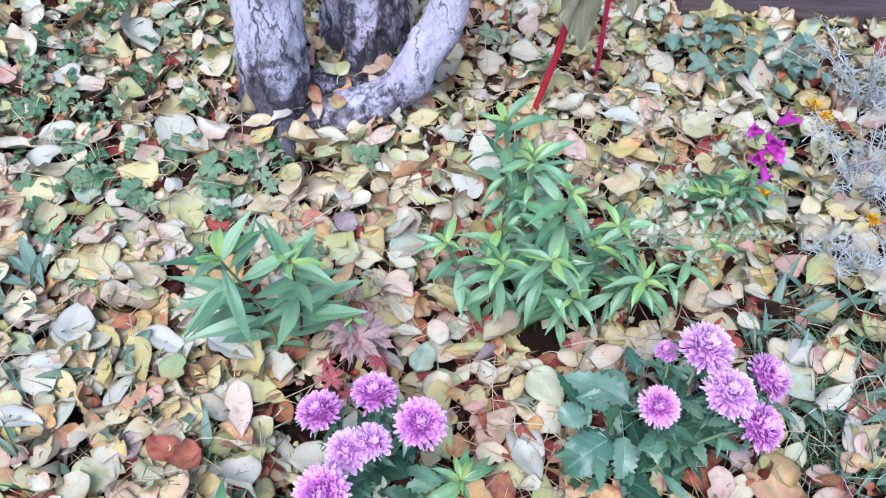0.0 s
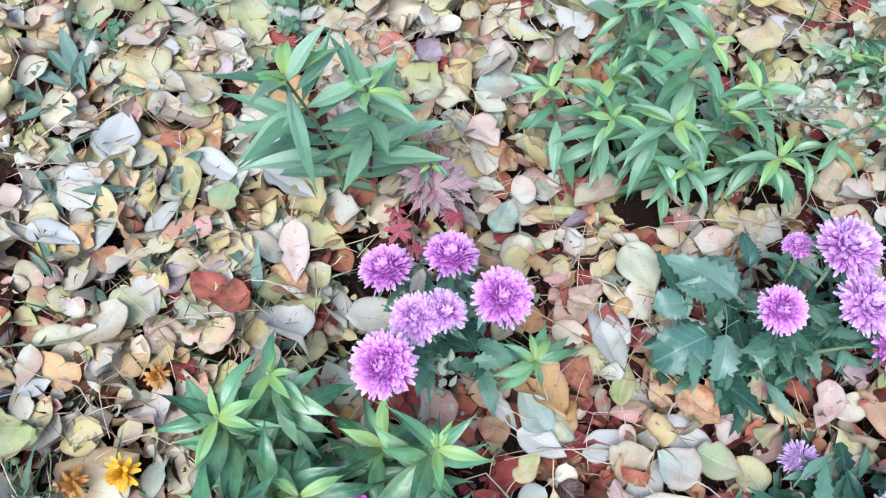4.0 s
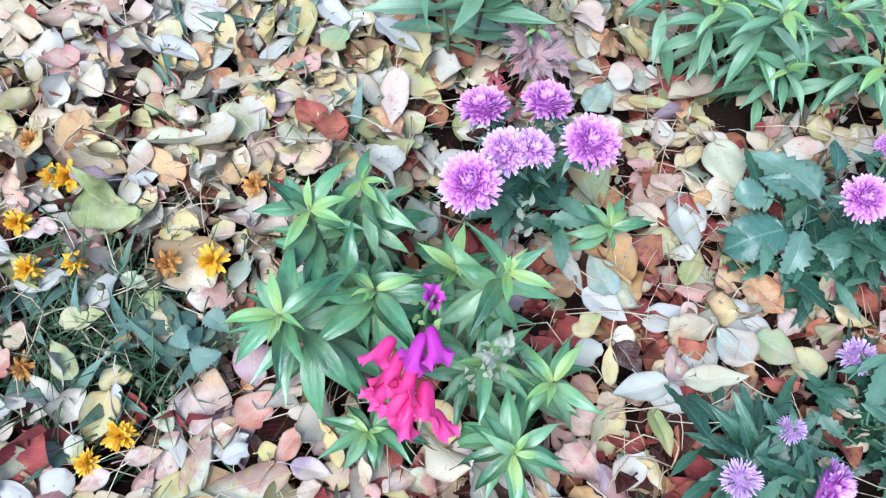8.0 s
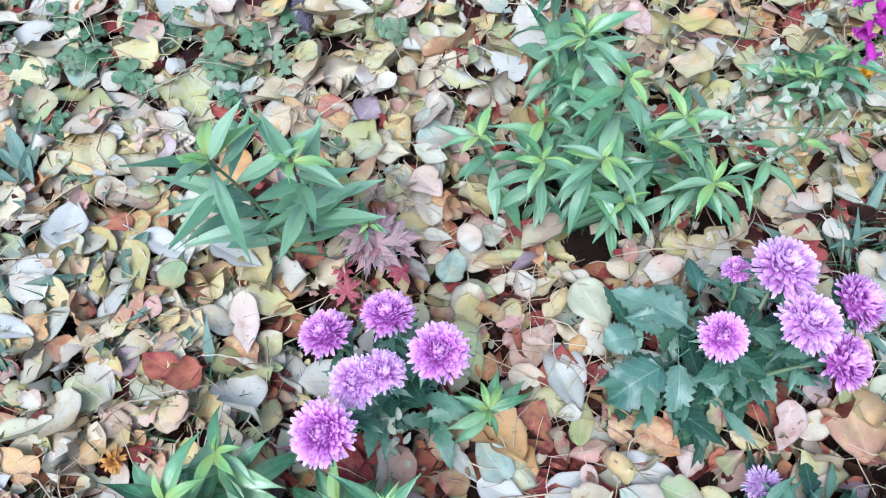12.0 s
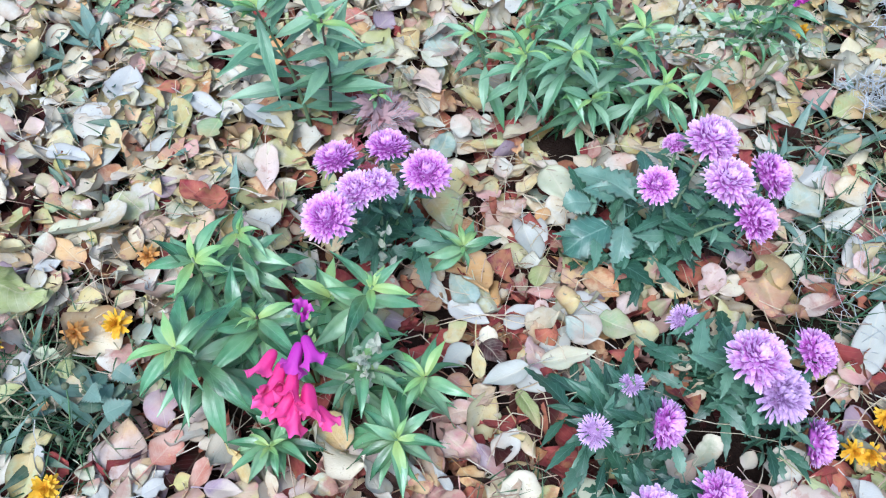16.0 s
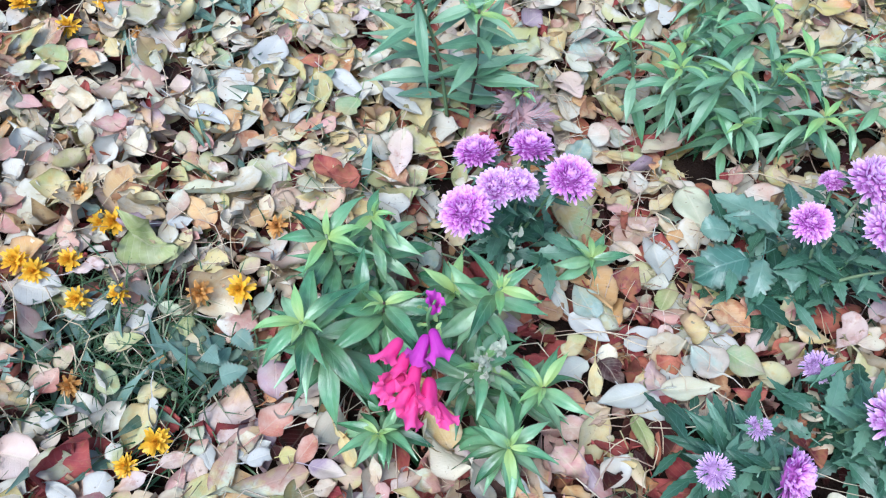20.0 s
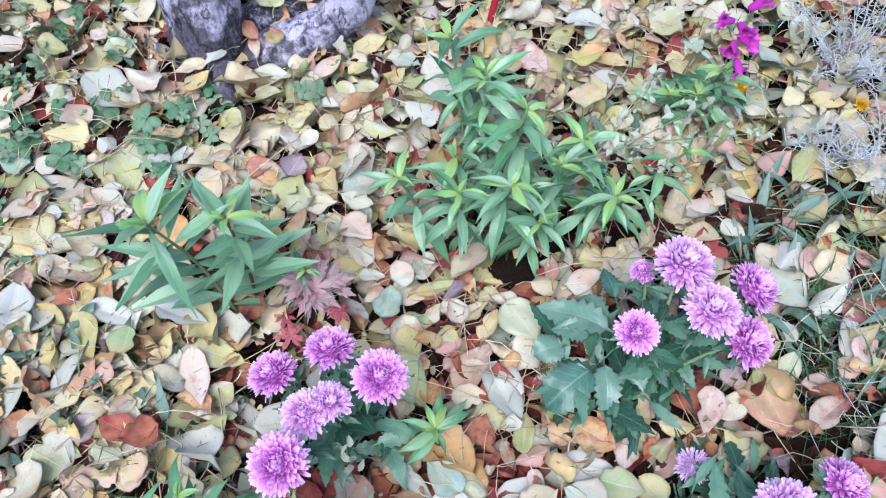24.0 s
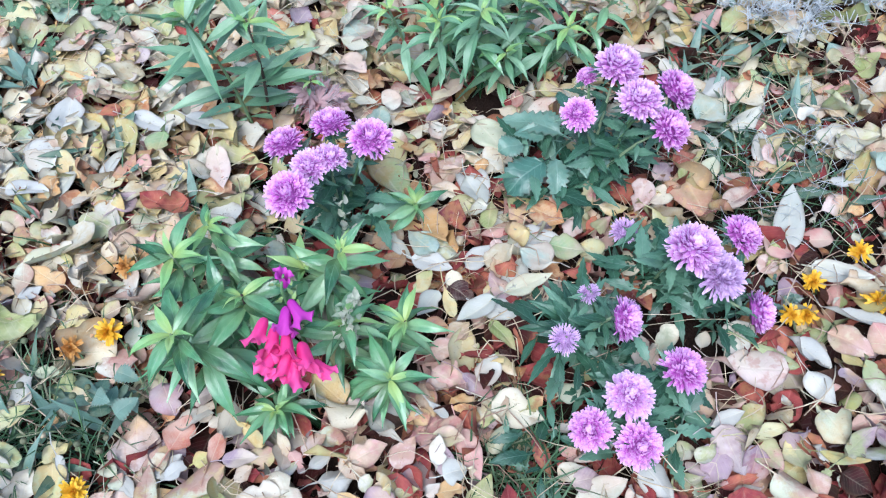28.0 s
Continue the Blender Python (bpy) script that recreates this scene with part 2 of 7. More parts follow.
def leaf_material(name, stops, rough=0.5, island=False, veins=0.25, vein_color=(0.55, 0.5, 0.36), spots=0.35, spot_color=(0.09, 0.045, 0.025), drift=0.45, through_light=0.2, freq=9.0, edge=None, worn=0.0, worn_color=(0.3, 0.16, 0.09), heart=None, gloss=0.4, bleach=0.0, second=None):
    """A leaf's skin: colour picked leaf by leaf, drifting over the blade, with midrib, side veins, freckles and fine relief."""
    m, t, b = base_material(name, rough)
    geo = t.nodes.new("ShaderNodeNewGeometry")
    if island:
        pick = geo.outputs["Random Per Island"]
    else:
        pick = t.nodes.new("ShaderNodeObjectInfo").outputs["Random"]
    where = geo.outputs["Position"]
    big = noise_tex(t, where, 38.0, 2.0)
    fac = maths(t, "ADD", pick, maths(t, "MULTIPLY", maths(t, "SUBTRACT", big, 0.5), drift))
    col = ramp(t, fac, stops)
    uvn = t.nodes.new("ShaderNodeUVMap")
    sep = t.nodes.new("ShaderNodeSeparateXYZ")
    t.links.new(uvn.outputs[0], sep.inputs[0])
    off = maths(t, "ABSOLUTE", maths(t, "SUBTRACT", sep.outputs[0], 0.5))
    rib = maths(t, "SUBTRACT", 1.0, maths(t, "MULTIPLY", off, 26.0))
    rib = maths(t, "MAXIMUM", rib, 0.0)
    sidev = maths(t, "SINE", maths(t, "MULTIPLY", maths(t, "SUBTRACT", sep.outputs[1], maths(t, "MULTIPLY", off, 0.55)), freq * TAU))
    sidev = maths(t, "MAXIMUM", maths(t, "MULTIPLY", maths(t, "SUBTRACT", sidev, 0.8), 4.0), 0.0)
    vein = maths(t, "MINIMUM", maths(t, "ADD", rib, maths(t, "MULTIPLY", sidev, 0.45)), 1.0)
    col = mix_color(t, maths(t, "MULTIPLY", vein, veins), col, vein_color)
    if second is not None:
        # a second hue that creeps in from one end or one side of the blade, more on some leaves than on others
        hue = ramp(t, maths(t, "FRACT", maths(t, "MULTIPLY", pick, 7.13)), second)
        how = maths(t, "MULTIPLY", maths(t, "FRACT", maths(t, "MULTIPLY", pick, 13.7)), 1.85)
        along = maths(t, "MULTIPLY", maths(t, "SUBTRACT", sep.outputs[1], 0.5), maths(t, "SUBTRACT", maths(t, "MULTIPLY", maths(t, "FRACT", maths(t, "MULTIPLY", pick, 29.3)), 2.4), 1.2))
        across = maths(t, "MULTIPLY", maths(t, "SUBTRACT", sep.outputs[0], 0.5), maths(t, "SUBTRACT", maths(t, "MULTIPLY", maths(t, "FRACT", maths(t, "MULTIPLY", pick, 41.9)), 1.6), 0.8))
        cloud = maths(t, "MULTIPLY", maths(t, "SUBTRACT", noise_tex(t, where, 30.0, 5.0, 0.65), 0.5), 2.4)
        creep = maths(t, "ADD", maths(t, "ADD", along, across), maths(t, "ADD", cloud, 0.35))
        creep = maths(t, "MINIMUM", maths(t, "MAXIMUM", maths(t, "MULTIPLY", creep, how), 0.0), 0.8)
        col = mix_color(t, creep, col, hue)
    fine = noise_tex(t, where, 260.0, 4.0, 0.7)
    col = mix_color(t, maths(t, "MULTIPLY", maths(t, "SUBTRACT", fine, 0.5), 0.55), col, (0.9, 0.85, 0.7), "SOFT_LIGHT")
    if spots:
        sp = noise_tex(t, where, 130.0, 3.0, 0.55)
        s = maths(t, "MINIMUM", maths(t, "MAXIMUM", maths(t, "MULTIPLY", maths(t, "SUBTRACT", sp, 0.66), 14.0), 0.0), 1.0)
        col = mix_color(t, maths(t, "MULTIPLY", s, spots), col, spot_color)
    if bleach:
        wash = maths(t, "MAXIMUM", maths(t, "MULTIPLY", maths(t, "SUBTRACT", noise_tex(t, where, 24.0, 3.0, 0.7), 0.45), 3.5), 0.0)
        col = mix_color(t, maths(t, "MULTIPLY", maths(t, "MINIMUM", wash, 1.0), bleach), col, (0.51, 0.475, 0.37))
    if worn:
        patch = noise_tex(t, where, 55.0, 4.0, 0.6)
        lift_ = maths(t, "ADD", patch, maths(t, "MULTIPLY", maths(t, "SUBTRACT", pick, 0.5), 0.3))
        mask = maths(t, "MINIMUM", maths(t, "MAXIMUM", maths(t, "MULTIPLY", maths(t, "SUBTRACT", lift_, 0.54), 9.0), 0.0), 1.0)
        col = mix_color(t, maths(t, "MULTIPLY", mask, worn), col, worn_color)
        rim = maths(t, "MULTIPLY", maths(t, "POWER", maths(t, "MULTIPLY", off, 2.0), 9.0), maths(t, "MULTIPLY", patch, 1.3))
        col = mix_color(t, maths(t, "MINIMUM", maths(t, "MULTIPLY", rim, 0.8), 1.0), col, spot_color)
    if heart is not None:
        near = maths(t, "MAXIMUM", maths(t, "SUBTRACT", 1.0, maths(t, "MULTIPLY", sep.outputs[1], 1.7)), 0.0)
        col = mix_color(t, maths(t, "MULTIPLY", near, heart[1]), col, heart[0])
    if edge is not None:
        col = mix_color(t, maths(t, "MULTIPLY", maths(t, "POWER", maths(t, "MULTIPLY", off, 2.0), 5.0), 0.6), col, edge)
    t.links.new(col, b.inputs["Base Color"])
    b.inputs["Specular IOR Level"].default_value = gloss
    bump = t.nodes.new("ShaderNodeBump")
    bump.inputs["Strength"].default_value, bump.inputs["Distance"].default_value = 0.35, 0.002
    t.links.new(maths(t, "ADD", maths(t, "MULTIPLY", vein, -0.5), maths(t, "MULTIPLY", fine, 0.8)), bump.inputs["Height"])
    t.links.new(bump.outputs[0], b.inputs["Normal"])
    if through_light:
        tr = t.nodes.new("ShaderNodeBsdfTranslucent")
        t.links.new(col, tr.inputs["Color"])
        mx = t.nodes.new("ShaderNodeMixShader")
        mx.inputs[0].default_value = through_light
        t.links.new(b.outputs[0], mx.inputs[1]), t.links.new(tr.outputs[0], mx.inputs[2])
        t.links.new(mx.outputs[0], t.nodes["Material Output"].inputs["Surface"])
    return m


LITTER = {
    "white": ((0.0, (0.418, 0.413, 0.356)), (0.5, (0.475, 0.475, 0.427)), (1.0, (0.408, 0.423, 0.351))),
    "blush": ((0.0, (0.530, 0.395, 0.328)), (0.5, (0.587, 0.485, 0.428)), (1.0, (0.497, 0.338, 0.293))),
    "celadon": ((0.0, (0.387, 0.422, 0.273)), (0.5, (0.478, 0.501, 0.353)), (1.0, (0.331, 0.387, 0.273))),
    "green": ((0.0, (0.182, 0.285, 0.125)), (0.5, (0.250, 0.331, 0.159)), (1.0, (0.205, 0.296, 0.148))),
    "redorange": ((0.0, (0.365, 0.097, 0.065)), (0.5, (0.473, 0.247, 0.161)), (1.0, (0.344, 0.086, 0.075))),
    "tan": ((0.0, (0.373, 0.248, 0.158)), (0.5, (0.452, 0.338, 0.226)), (1.0, (0.328, 0.226, 0.158))),
    "pale": ((0.0, (0.465, 0.455, 0.36)), (0.35, (0.545, 0.540, 0.465)), (0.7, (0.51, 0.475, 0.385)), (1.0, (0.435, 0.455, 0.345))),
    "cream": ((0.0, (0.530, 0.467, 0.310)), (0.4, (0.583, 0.541, 0.394)), (0.75, (0.488, 0.420, 0.273)), (1.0, (0.551, 0.483, 0.362))),
    "yellow": ((0.0, (0.555, 0.446, 0.188)), (0.4, (0.472, 0.459, 0.261)), (0.75, (0.580, 0.434, 0.173)), (1.0, (0.411, 0.422, 0.246))),
    "olive": ((0.0, (0.217, 0.260, 0.090)), (0.4, (0.332, 0.365, 0.153)), (0.75, (0.281, 0.365, 0.191)), (1.0, (0.383, 0.338, 0.140))),
    "orange": ((0.0, (0.501, 0.240, 0.069)), (0.4, (0.547, 0.365, 0.159)), (0.75, (0.432, 0.194, 0.069)), (1.0, (0.547, 0.410, 0.216))),
    "pink": ((0.0, (0.461, 0.226, 0.202)), (0.4, (0.564, 0.338, 0.289)), (0.75, (0.384, 0.163, 0.163)), (1.0, (0.589, 0.401, 0.328))),
    "red": ((0.0, (0.35, 0.085, 0.07)), (0.4, (0.20, 0.035, 0.04)), (0.75, (0.43, 0.15, 0.09)), (1.0, (0.15, 0.035, 0.045))),
    # wine-red, taken down to near-black so the colour carries the shade between leaves
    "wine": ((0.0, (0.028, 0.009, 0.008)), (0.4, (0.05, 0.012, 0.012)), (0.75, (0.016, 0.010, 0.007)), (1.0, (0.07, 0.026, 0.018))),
    "grey": ((0.0, (0.258, 0.362, 0.294)), (0.4, (0.375, 0.459, 0.388)), (0.75, (0.211, 0.314, 0.258)), (1.0, (0.446, 0.495, 0.411))),
    "mauve": ((0.0, (0.284, 0.213, 0.260)), (0.4, (0.367, 0.272, 0.307)), (0.75, (0.213, 0.130, 0.177)), (1.0, (0.449, 0.367, 0.378))),
}
# what each colour fades or rots to in patches, and how strongly
FADES = {
    "white": (0.25, (0.40, 0.38, 0.30)), "blush": (0.55, (0.38, 0.20, 0.15)), "celadon": (0.5, (0.44, 0.36, 0.14)), "green": (0.4, (0.28, 0.32, 0.12)), "redorange": (0.95, (0.52, 0.36, 0.17)), "tan": (0.5, (0.26, 0.13, 0.08)),
    "pale": (0.4, (0.41, 0.34, 0.24)), "cream": (0.5, (0.44, 0.30, 0.15)), "yellow": (0.5, (0.46, 0.31, 0.10)), "olive": (0.55, (0.36, 0.27, 0.09)), "orange": (0.55, (0.30, 0.09, 0.045)), "pink": (0.6, (0.42, 0.33, 0.22)),
    "red": (0.6, (0.30, 0.16, 0.07)), "wine": (0.5, (0.03, 0.016, 0.011)), "grey": (0.45, (0.36, 0.34, 0.20)), "mauve": (0.5, (0.36, 0.30, 0.27)),
}
SECOND = ((0.0, (0.42, 0.40, 0.13)), (0.16, (0.27, 0.32, 0.13)), (0.32, (0.48, 0.24, 0.18)), (0.46, (0.52, 0.47, 0.36)), (0.6, (0.30, 0.10, 0.08)), (0.74, (0.45, 0.38, 0.20)), (0.88, (0.50, 0.30, 0.12)), (1.0, (0.24, 0.28, 0.17)))
SHARED = ("pale", "cream", "yellow", "olive", "orange", "pink", "red", "wine", "grey", "mauve")
litter_many = {k: leaf_material("litter_" + k, s, rough=0.55, island=True, spots=0.65, drift=0.95, through_light=0.06, veins=0.12 if k in ("wine", "red") else 0.4, bleach=0.0 if k in ("wine", "red") else 0.4, gloss=0.1 if k in ("wine", "red") else 0.25, worn=FADES[k][0], worn_color=FADES[k][1], second=None if k in ("wine", "red") else SECOND) for k, s in LITTER.items() if k in SHARED}
litter_one = {k: leaf_material("leaf_" + k, s, rough=0.5, spots=0.55, drift=0.9, through_light=0.08, veins=0.38, bleach=0.0 if k == "white" else 0.35, gloss=0.3, worn=FADES[k][0], worn_color=FADES[k][1], second=None if k in ("white", "wine") else SECOND) for k, s in LITTER.items()}

snap_green = leaf_material("snapdragon_leaf", ((0.0, (0.028, 0.105, 0.042)), (0.35, (0.105, 0.28, 0.12)), (0.7, (0.17, 0.37, 0.18)), (1.0, (0.33, 0.52, 0.28))), rough=0.24, gloss=0.8, veins=0.35, vein_color=(0.24, 0.4, 0.25), spots=0.06, drift=0.9, freq=5, worn=0.3, worn_color=(0.2, 0.34, 0.17), heart=((0.28, 0.41, 0.17), 0.5))
snap_young = leaf_material("snapdragon_young_leaf", ((0.0, (0.16, 0.35, 0.12)), (0.5, (0.22, 0.41, 0.14)), (1.0, (0.31, 0.47, 0.17))), rough=0.3, veins=0.3, vein_color=(0.38, 0.46, 0.22), spots=0.0, freq=5, heart=((0.38, 0.46, 0.12), 0.75))
aster_green = leaf_material("aster_leaf", ((0.0, (0.018, 0.06, 0.032)), (0.5, (0.042, 0.115, 0.063)), (1.0, (0.12, 0.235, 0.15))), rough=0.32, gloss=0.5, through_light=0.1, veins=0.45, vein_color=(0.18, 0.28, 0.22), spots=0.15, freq=6, drift=0.9)
blue_green = leaf_material("strap_leaf", ((0.0, (0.09, 0.18, 0.13)), (0.5, (0.18, 0.28, 0.22)), (1.0, (0.05, 0.12, 0.075))), rough=0.4, veins=0.2, vein_color=(0.3, 0.4, 0.34), spots=0.2, freq=2, worn=0.3, worn_color=(0.3, 0.32, 0.2))
low_green = leaf_material("low_leaf", ((0.0, (0.055, 0.15, 0.065)), (0.5, (0.12, 0.225, 0.12)), (1.0, (0.24, 0.32, 0.19))), rough=0.45, veins=0.5, vein_color=(0.22, 0.32, 0.22), spots=0.2, freq=5, drift=0.9, worn=0.3, worn_color=(0.2, 0.24, 0.15))
grass_green = leaf_material("grass_blade", ((0.0, (0.022, 0.07, 0.026)), (0.5, (0.05, 0.12, 0.05)), (0.85, (0.13, 0.20, 0.10)), (1.0, (0.34, 0.32, 0.2))), rough=0.45, island=True, veins=0.1, spots=0.0)
silver = leaf_material("silver_leaf", ((0.0, (0.40, 0.43, 0.43)), (0.5, (0.52, 0.54, 0.54)), (1.0, (0.33, 0.37, 0.35))), rough=0.8, island=True, veins=0.0, spots=0.0)
dusky = leaf_material("dusky_leaf", ((0.0, (0.41, 0.26, 0.26)), (0.5, (0.49, 0.34, 0.33)), (1.0, (0.40, 0.19, 0.20))), rough=0.75, veins=0.5, vein_color=(0.5, 0.3, 0.3), spots=0.2, freq=5)
dusky_red = leaf_material("dusky_red_leaf", ((0.0, (0.36, 0.07, 0.10)), (0.5, (0.46, 0.12, 0.14)), (1.0, (0.30, 0.05, 0.08))), rough=0.6, veins=0.4, vein_color=(0.55, 0.3, 0.3), spots=0.2, freq=5)
drooping = leaf_material("drooping_leaf", ((0.0, (0.19, 0.19, 0.11)), (0.5, (0.24, 0.23, 0.15)), (1.0, (0.16, 0.14, 0.09))), rough=0.6, veins=0.3, spots=0.4)
amaranth = leaf_material("crimson_stem", ((0.0, (0.42, 0.02, 0.09)), (0.5, (0.36, 0.015, 0.05)), (1.0, (0.45, 0.05, 0.2))), rough=0.4, veins=0.0, spots=0.5, spot_color=(0.55, 0.25, 0.4), through_light=0.0)
stem_green = leaf_material("green_stem", ((0.0, (0.10, 0.20, 0.08)), (1.0, (0.17, 0.22, 0.12))), rough=0.5, veins=0.0, spots=0.3, through_light=0.0)
stem_dark = leaf_material("dark_stem", ((0.0, (0.05, 0.035, 0.03)), (1.0, (0.09, 0.06, 0.04))), rough=0.6, veins=0.0, spots=0.3, through_light=0.0)
straw = leaf_material("straw", ((0.0, (0.45, 0.36, 0.22)), (0.5, (0.55, 0.47, 0.33)), (1.0, (0.26, 0.15, 0.10))), rough=0.6, island=True, veins=0.0, spots=0.3, through_light=0.0)
bud_brown = leaf_material("seed_head", ((0.0, (0.10, 0.13, 0.06)), (0.5, (0.13, 0.12, 0.07)), (1.0, (0.08, 0.10, 0.05))), rough=0.7, veins=0.0, spots=0.6, through_light=0.0)


def petal_material(name, root, middle, tip, rough=0.5, shift=0.25, glow=0.3, pale_rim=0.8):
    """A petal: colour runs from root to tip, drifting from flower to flower."""
    m, t, b = base_material(name, rough)
    uvn = t.nodes.new("ShaderNodeUVMap")
    sep = t.nodes.new("ShaderNodeSeparateXYZ")
    t.links.new(uvn.outputs[0], sep.inputs[0])
    geo = t.nodes.new("ShaderNodeNewGeometry")
    big = noise_tex(t, geo.outputs["Position"], 90.0, 3.0)
    fac = maths(t, "ADD", sep.outputs[1], maths(t, "MULTIPLY", maths(t, "SUBTRACT", big, 0.5), shift))
    fac = maths(t, "ADD", fac, maths(t, "MULTIPLY", maths(t, "SUBTRACT", geo.outputs["Random Per Island"], 0.5), shift))
    col = ramp(t, fac, ((0.0, root), (0.42, middle), (0.9, tip)))
    rim = maths(t, "POWER", maths(t, "MULTIPLY", maths(t, "ABSOLUTE", maths(t, "SUBTRACT", sep.outputs[0], 0.5)), 2.0), 3.0)
    col = mix_color(t, maths(t, "MULTIPLY", maths(t, "MULTIPLY", rim, pale_rim), sep.outputs[1]), col, tip)
    streak = t.nodes.new("ShaderNodeTexNoise")
    streak.inputs["Scale"].default_value = 3.0
    mp = t.nodes.new("ShaderNodeMapping")
    mp.inputs["Scale"].default_value = (7, 1, 1)
    t.links.new(uvn.outputs[0], mp.inputs[0]), t.links.new(mp.outputs[0], streak.inputs["Vector"])
    col = mix_color(t, maths(t, "MULTIPLY", streak.outputs["Fac"], 0.3), col, tip)
    t.links.new(col, b.inputs["Base Color"])
    tr = t.nodes.new("ShaderNodeBsdfTranslucent")
    t.links.new(col, tr.inputs["Color"])
    mx = t.nodes.new("ShaderNodeMixShader")
    mx.inputs[0].default_value = glow
    t.links.new(b.outputs[0], mx.inputs[1]), t.links.new(tr.outputs[0], mx.inputs[2])
    t.links.new(mx.outputs[0], t.nodes["Material Output"].inputs["Surface"])
    return m


aster_petal = petal_material("aster_petal", (0.27, 0.012, 0.29), (0.62, 0.075, 0.60), (0.92, 0.62, 0.89), glow=0.42)
aster_pale = petal_material("aster_pale_petal", (0.40, 0.06, 0.42), (0.70, 0.26, 0.70), (0.93, 0.73, 0.92), glow=0.45)
aster_faded = petal_material("aster_faded_petal", (0.34, 0.16, 0.40), (0.50, 0.30, 0.56), (0.70, 0.52, 0.73))
disc_mat = petal_material("aster_disc", (0.34, 0.08, 0.36), (0.52, 0.22, 0.54), (0.80, 0.56, 0.78))
magenta = petal_material("magenta_petal", (0.60, 0.04, 0.22), (0.70, 0.015, 0.20), (0.82, 0.10, 0.34), shift=0.6, rough=0.5)
purple = petal_material("purple_petal", (0.40, 0.03, 0.32), (0.44, 0.012, 0.34), (0.58, 0.07, 0.46), shift=0.6, rough=0.5)
golden = petal_material("golden_petal", (0.70, 0.30, 0.01), (0.78, 0.42, 0.015), (0.80, 0.50, 0.03))
amber = petal_material("amber_petal", (0.50, 0.18, 0.02), (0.62, 0.27, 0.04), (0.60, 0.33, 0.10))


def soil_material():
    m, t, b = base_material("soil", 0.95)
    b.inputs["Specular IOR Level"].default_value = 0.1
    geo = t.nodes.new("ShaderNodeNewGeometry")
    a = noise_tex(t, geo.outputs["Position"], 14.0, 6.0)
    c = noise_tex(t, geo.outputs["Position"], 180.0, 5.0, 0.7)
    col = ramp(t, maths(t, "ADD", maths(t, "MULTIPLY", a, 0.5), maths(t, "MULTIPLY", c, 0.5)), ((0.25, (0.008, 0.005, 0.004)), (0.5, (0.018, 0.011, 0.008)), (0.75, (0.045, 0.028, 0.02))))
    t.links.new(col, b.inputs["Base Color"])
    bump = t.nodes.new("ShaderNodeBump")
    bump.inputs["Strength"].default_value, bump.inputs["Distance"].default_value = 0.9, 0.008
    t.links.new(c, bump.inputs["Height"]), t.links.new(bump.outputs[0], b.inputs["Normal"])
    return m


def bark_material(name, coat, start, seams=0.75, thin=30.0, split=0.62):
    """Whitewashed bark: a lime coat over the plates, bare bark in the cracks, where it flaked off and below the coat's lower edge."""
    m, t, b = base_material(name, 0.9)
    geo = t.nodes.new("ShaderNodeNewGeometry")
    mp = t.nodes.new("ShaderNodeMapping")
    mp.inputs["Scale"].default_value = (1, 1, 0.4)
    t.links.new(geo.outputs["Position"], mp.inputs[0])
    warp = noise_tex(t, mp.outputs[0], 12.0, 7.0, 0.62)
    plates = noise_tex(t, mp.outputs[0], 15.0, 9.0, 0.6)
    wide = maths(t, "ADD", thin * 0.4, maths(t, "MULTIPLY", noise_tex(t, mp.outputs[0], 16.0, 3.0), thin))
    crack = maths(t, "MINIMUM", maths(t, "MULTIPLY", maths(t, "ABSOLUTE", maths(t, "SUBTRACT", plates, 0.5)), wide), 1.0)
    small = noise_tex(t, mp.outputs[0], 60.0, 6.0, 0.6)
    crack = maths(t, "MULTIPLY", crack, maths(t, "MINIMUM", maths(t, "ADD", maths(t, "MULTIPLY", maths(t, "ABSOLUTE", maths(t, "SUBTRACT", small, 0.46)), 24.0), split), 1.0))
    fine = noise_tex(t, geo.outputs["Position"], 140.0, 5.0, 0.7)
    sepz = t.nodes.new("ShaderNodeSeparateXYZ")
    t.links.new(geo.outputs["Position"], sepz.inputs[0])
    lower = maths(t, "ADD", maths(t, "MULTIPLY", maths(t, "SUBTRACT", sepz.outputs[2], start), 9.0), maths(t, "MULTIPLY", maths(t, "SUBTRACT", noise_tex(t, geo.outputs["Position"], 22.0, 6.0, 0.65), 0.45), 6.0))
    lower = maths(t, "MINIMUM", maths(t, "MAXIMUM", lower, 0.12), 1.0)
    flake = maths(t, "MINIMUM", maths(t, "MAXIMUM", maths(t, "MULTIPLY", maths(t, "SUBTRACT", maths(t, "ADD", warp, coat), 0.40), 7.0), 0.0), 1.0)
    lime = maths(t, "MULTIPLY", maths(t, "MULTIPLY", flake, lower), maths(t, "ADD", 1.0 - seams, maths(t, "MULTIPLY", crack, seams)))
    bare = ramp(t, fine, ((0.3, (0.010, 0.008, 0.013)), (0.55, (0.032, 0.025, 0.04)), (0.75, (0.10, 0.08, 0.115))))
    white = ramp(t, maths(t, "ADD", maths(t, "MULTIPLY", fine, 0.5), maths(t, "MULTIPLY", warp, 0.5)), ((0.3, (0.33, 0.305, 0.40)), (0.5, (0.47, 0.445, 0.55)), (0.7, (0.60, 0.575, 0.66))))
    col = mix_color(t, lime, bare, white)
    t.links.new(col, b.inputs["Base Color"])
    bump = t.nodes.new("ShaderNodeBump")
    bump.inputs["Strength"].default_value, bump.inputs["Distance"].default_value = 0.9, 0.012
    t.links.new(maths(t, "ADD", crack, maths(t, "ADD", plates, maths(t, "MULTIPLY", fine, 0.4))), bump.inputs["Height"])
    t.links.new(bump.outputs[0], b.inputs["Normal"])
    return m


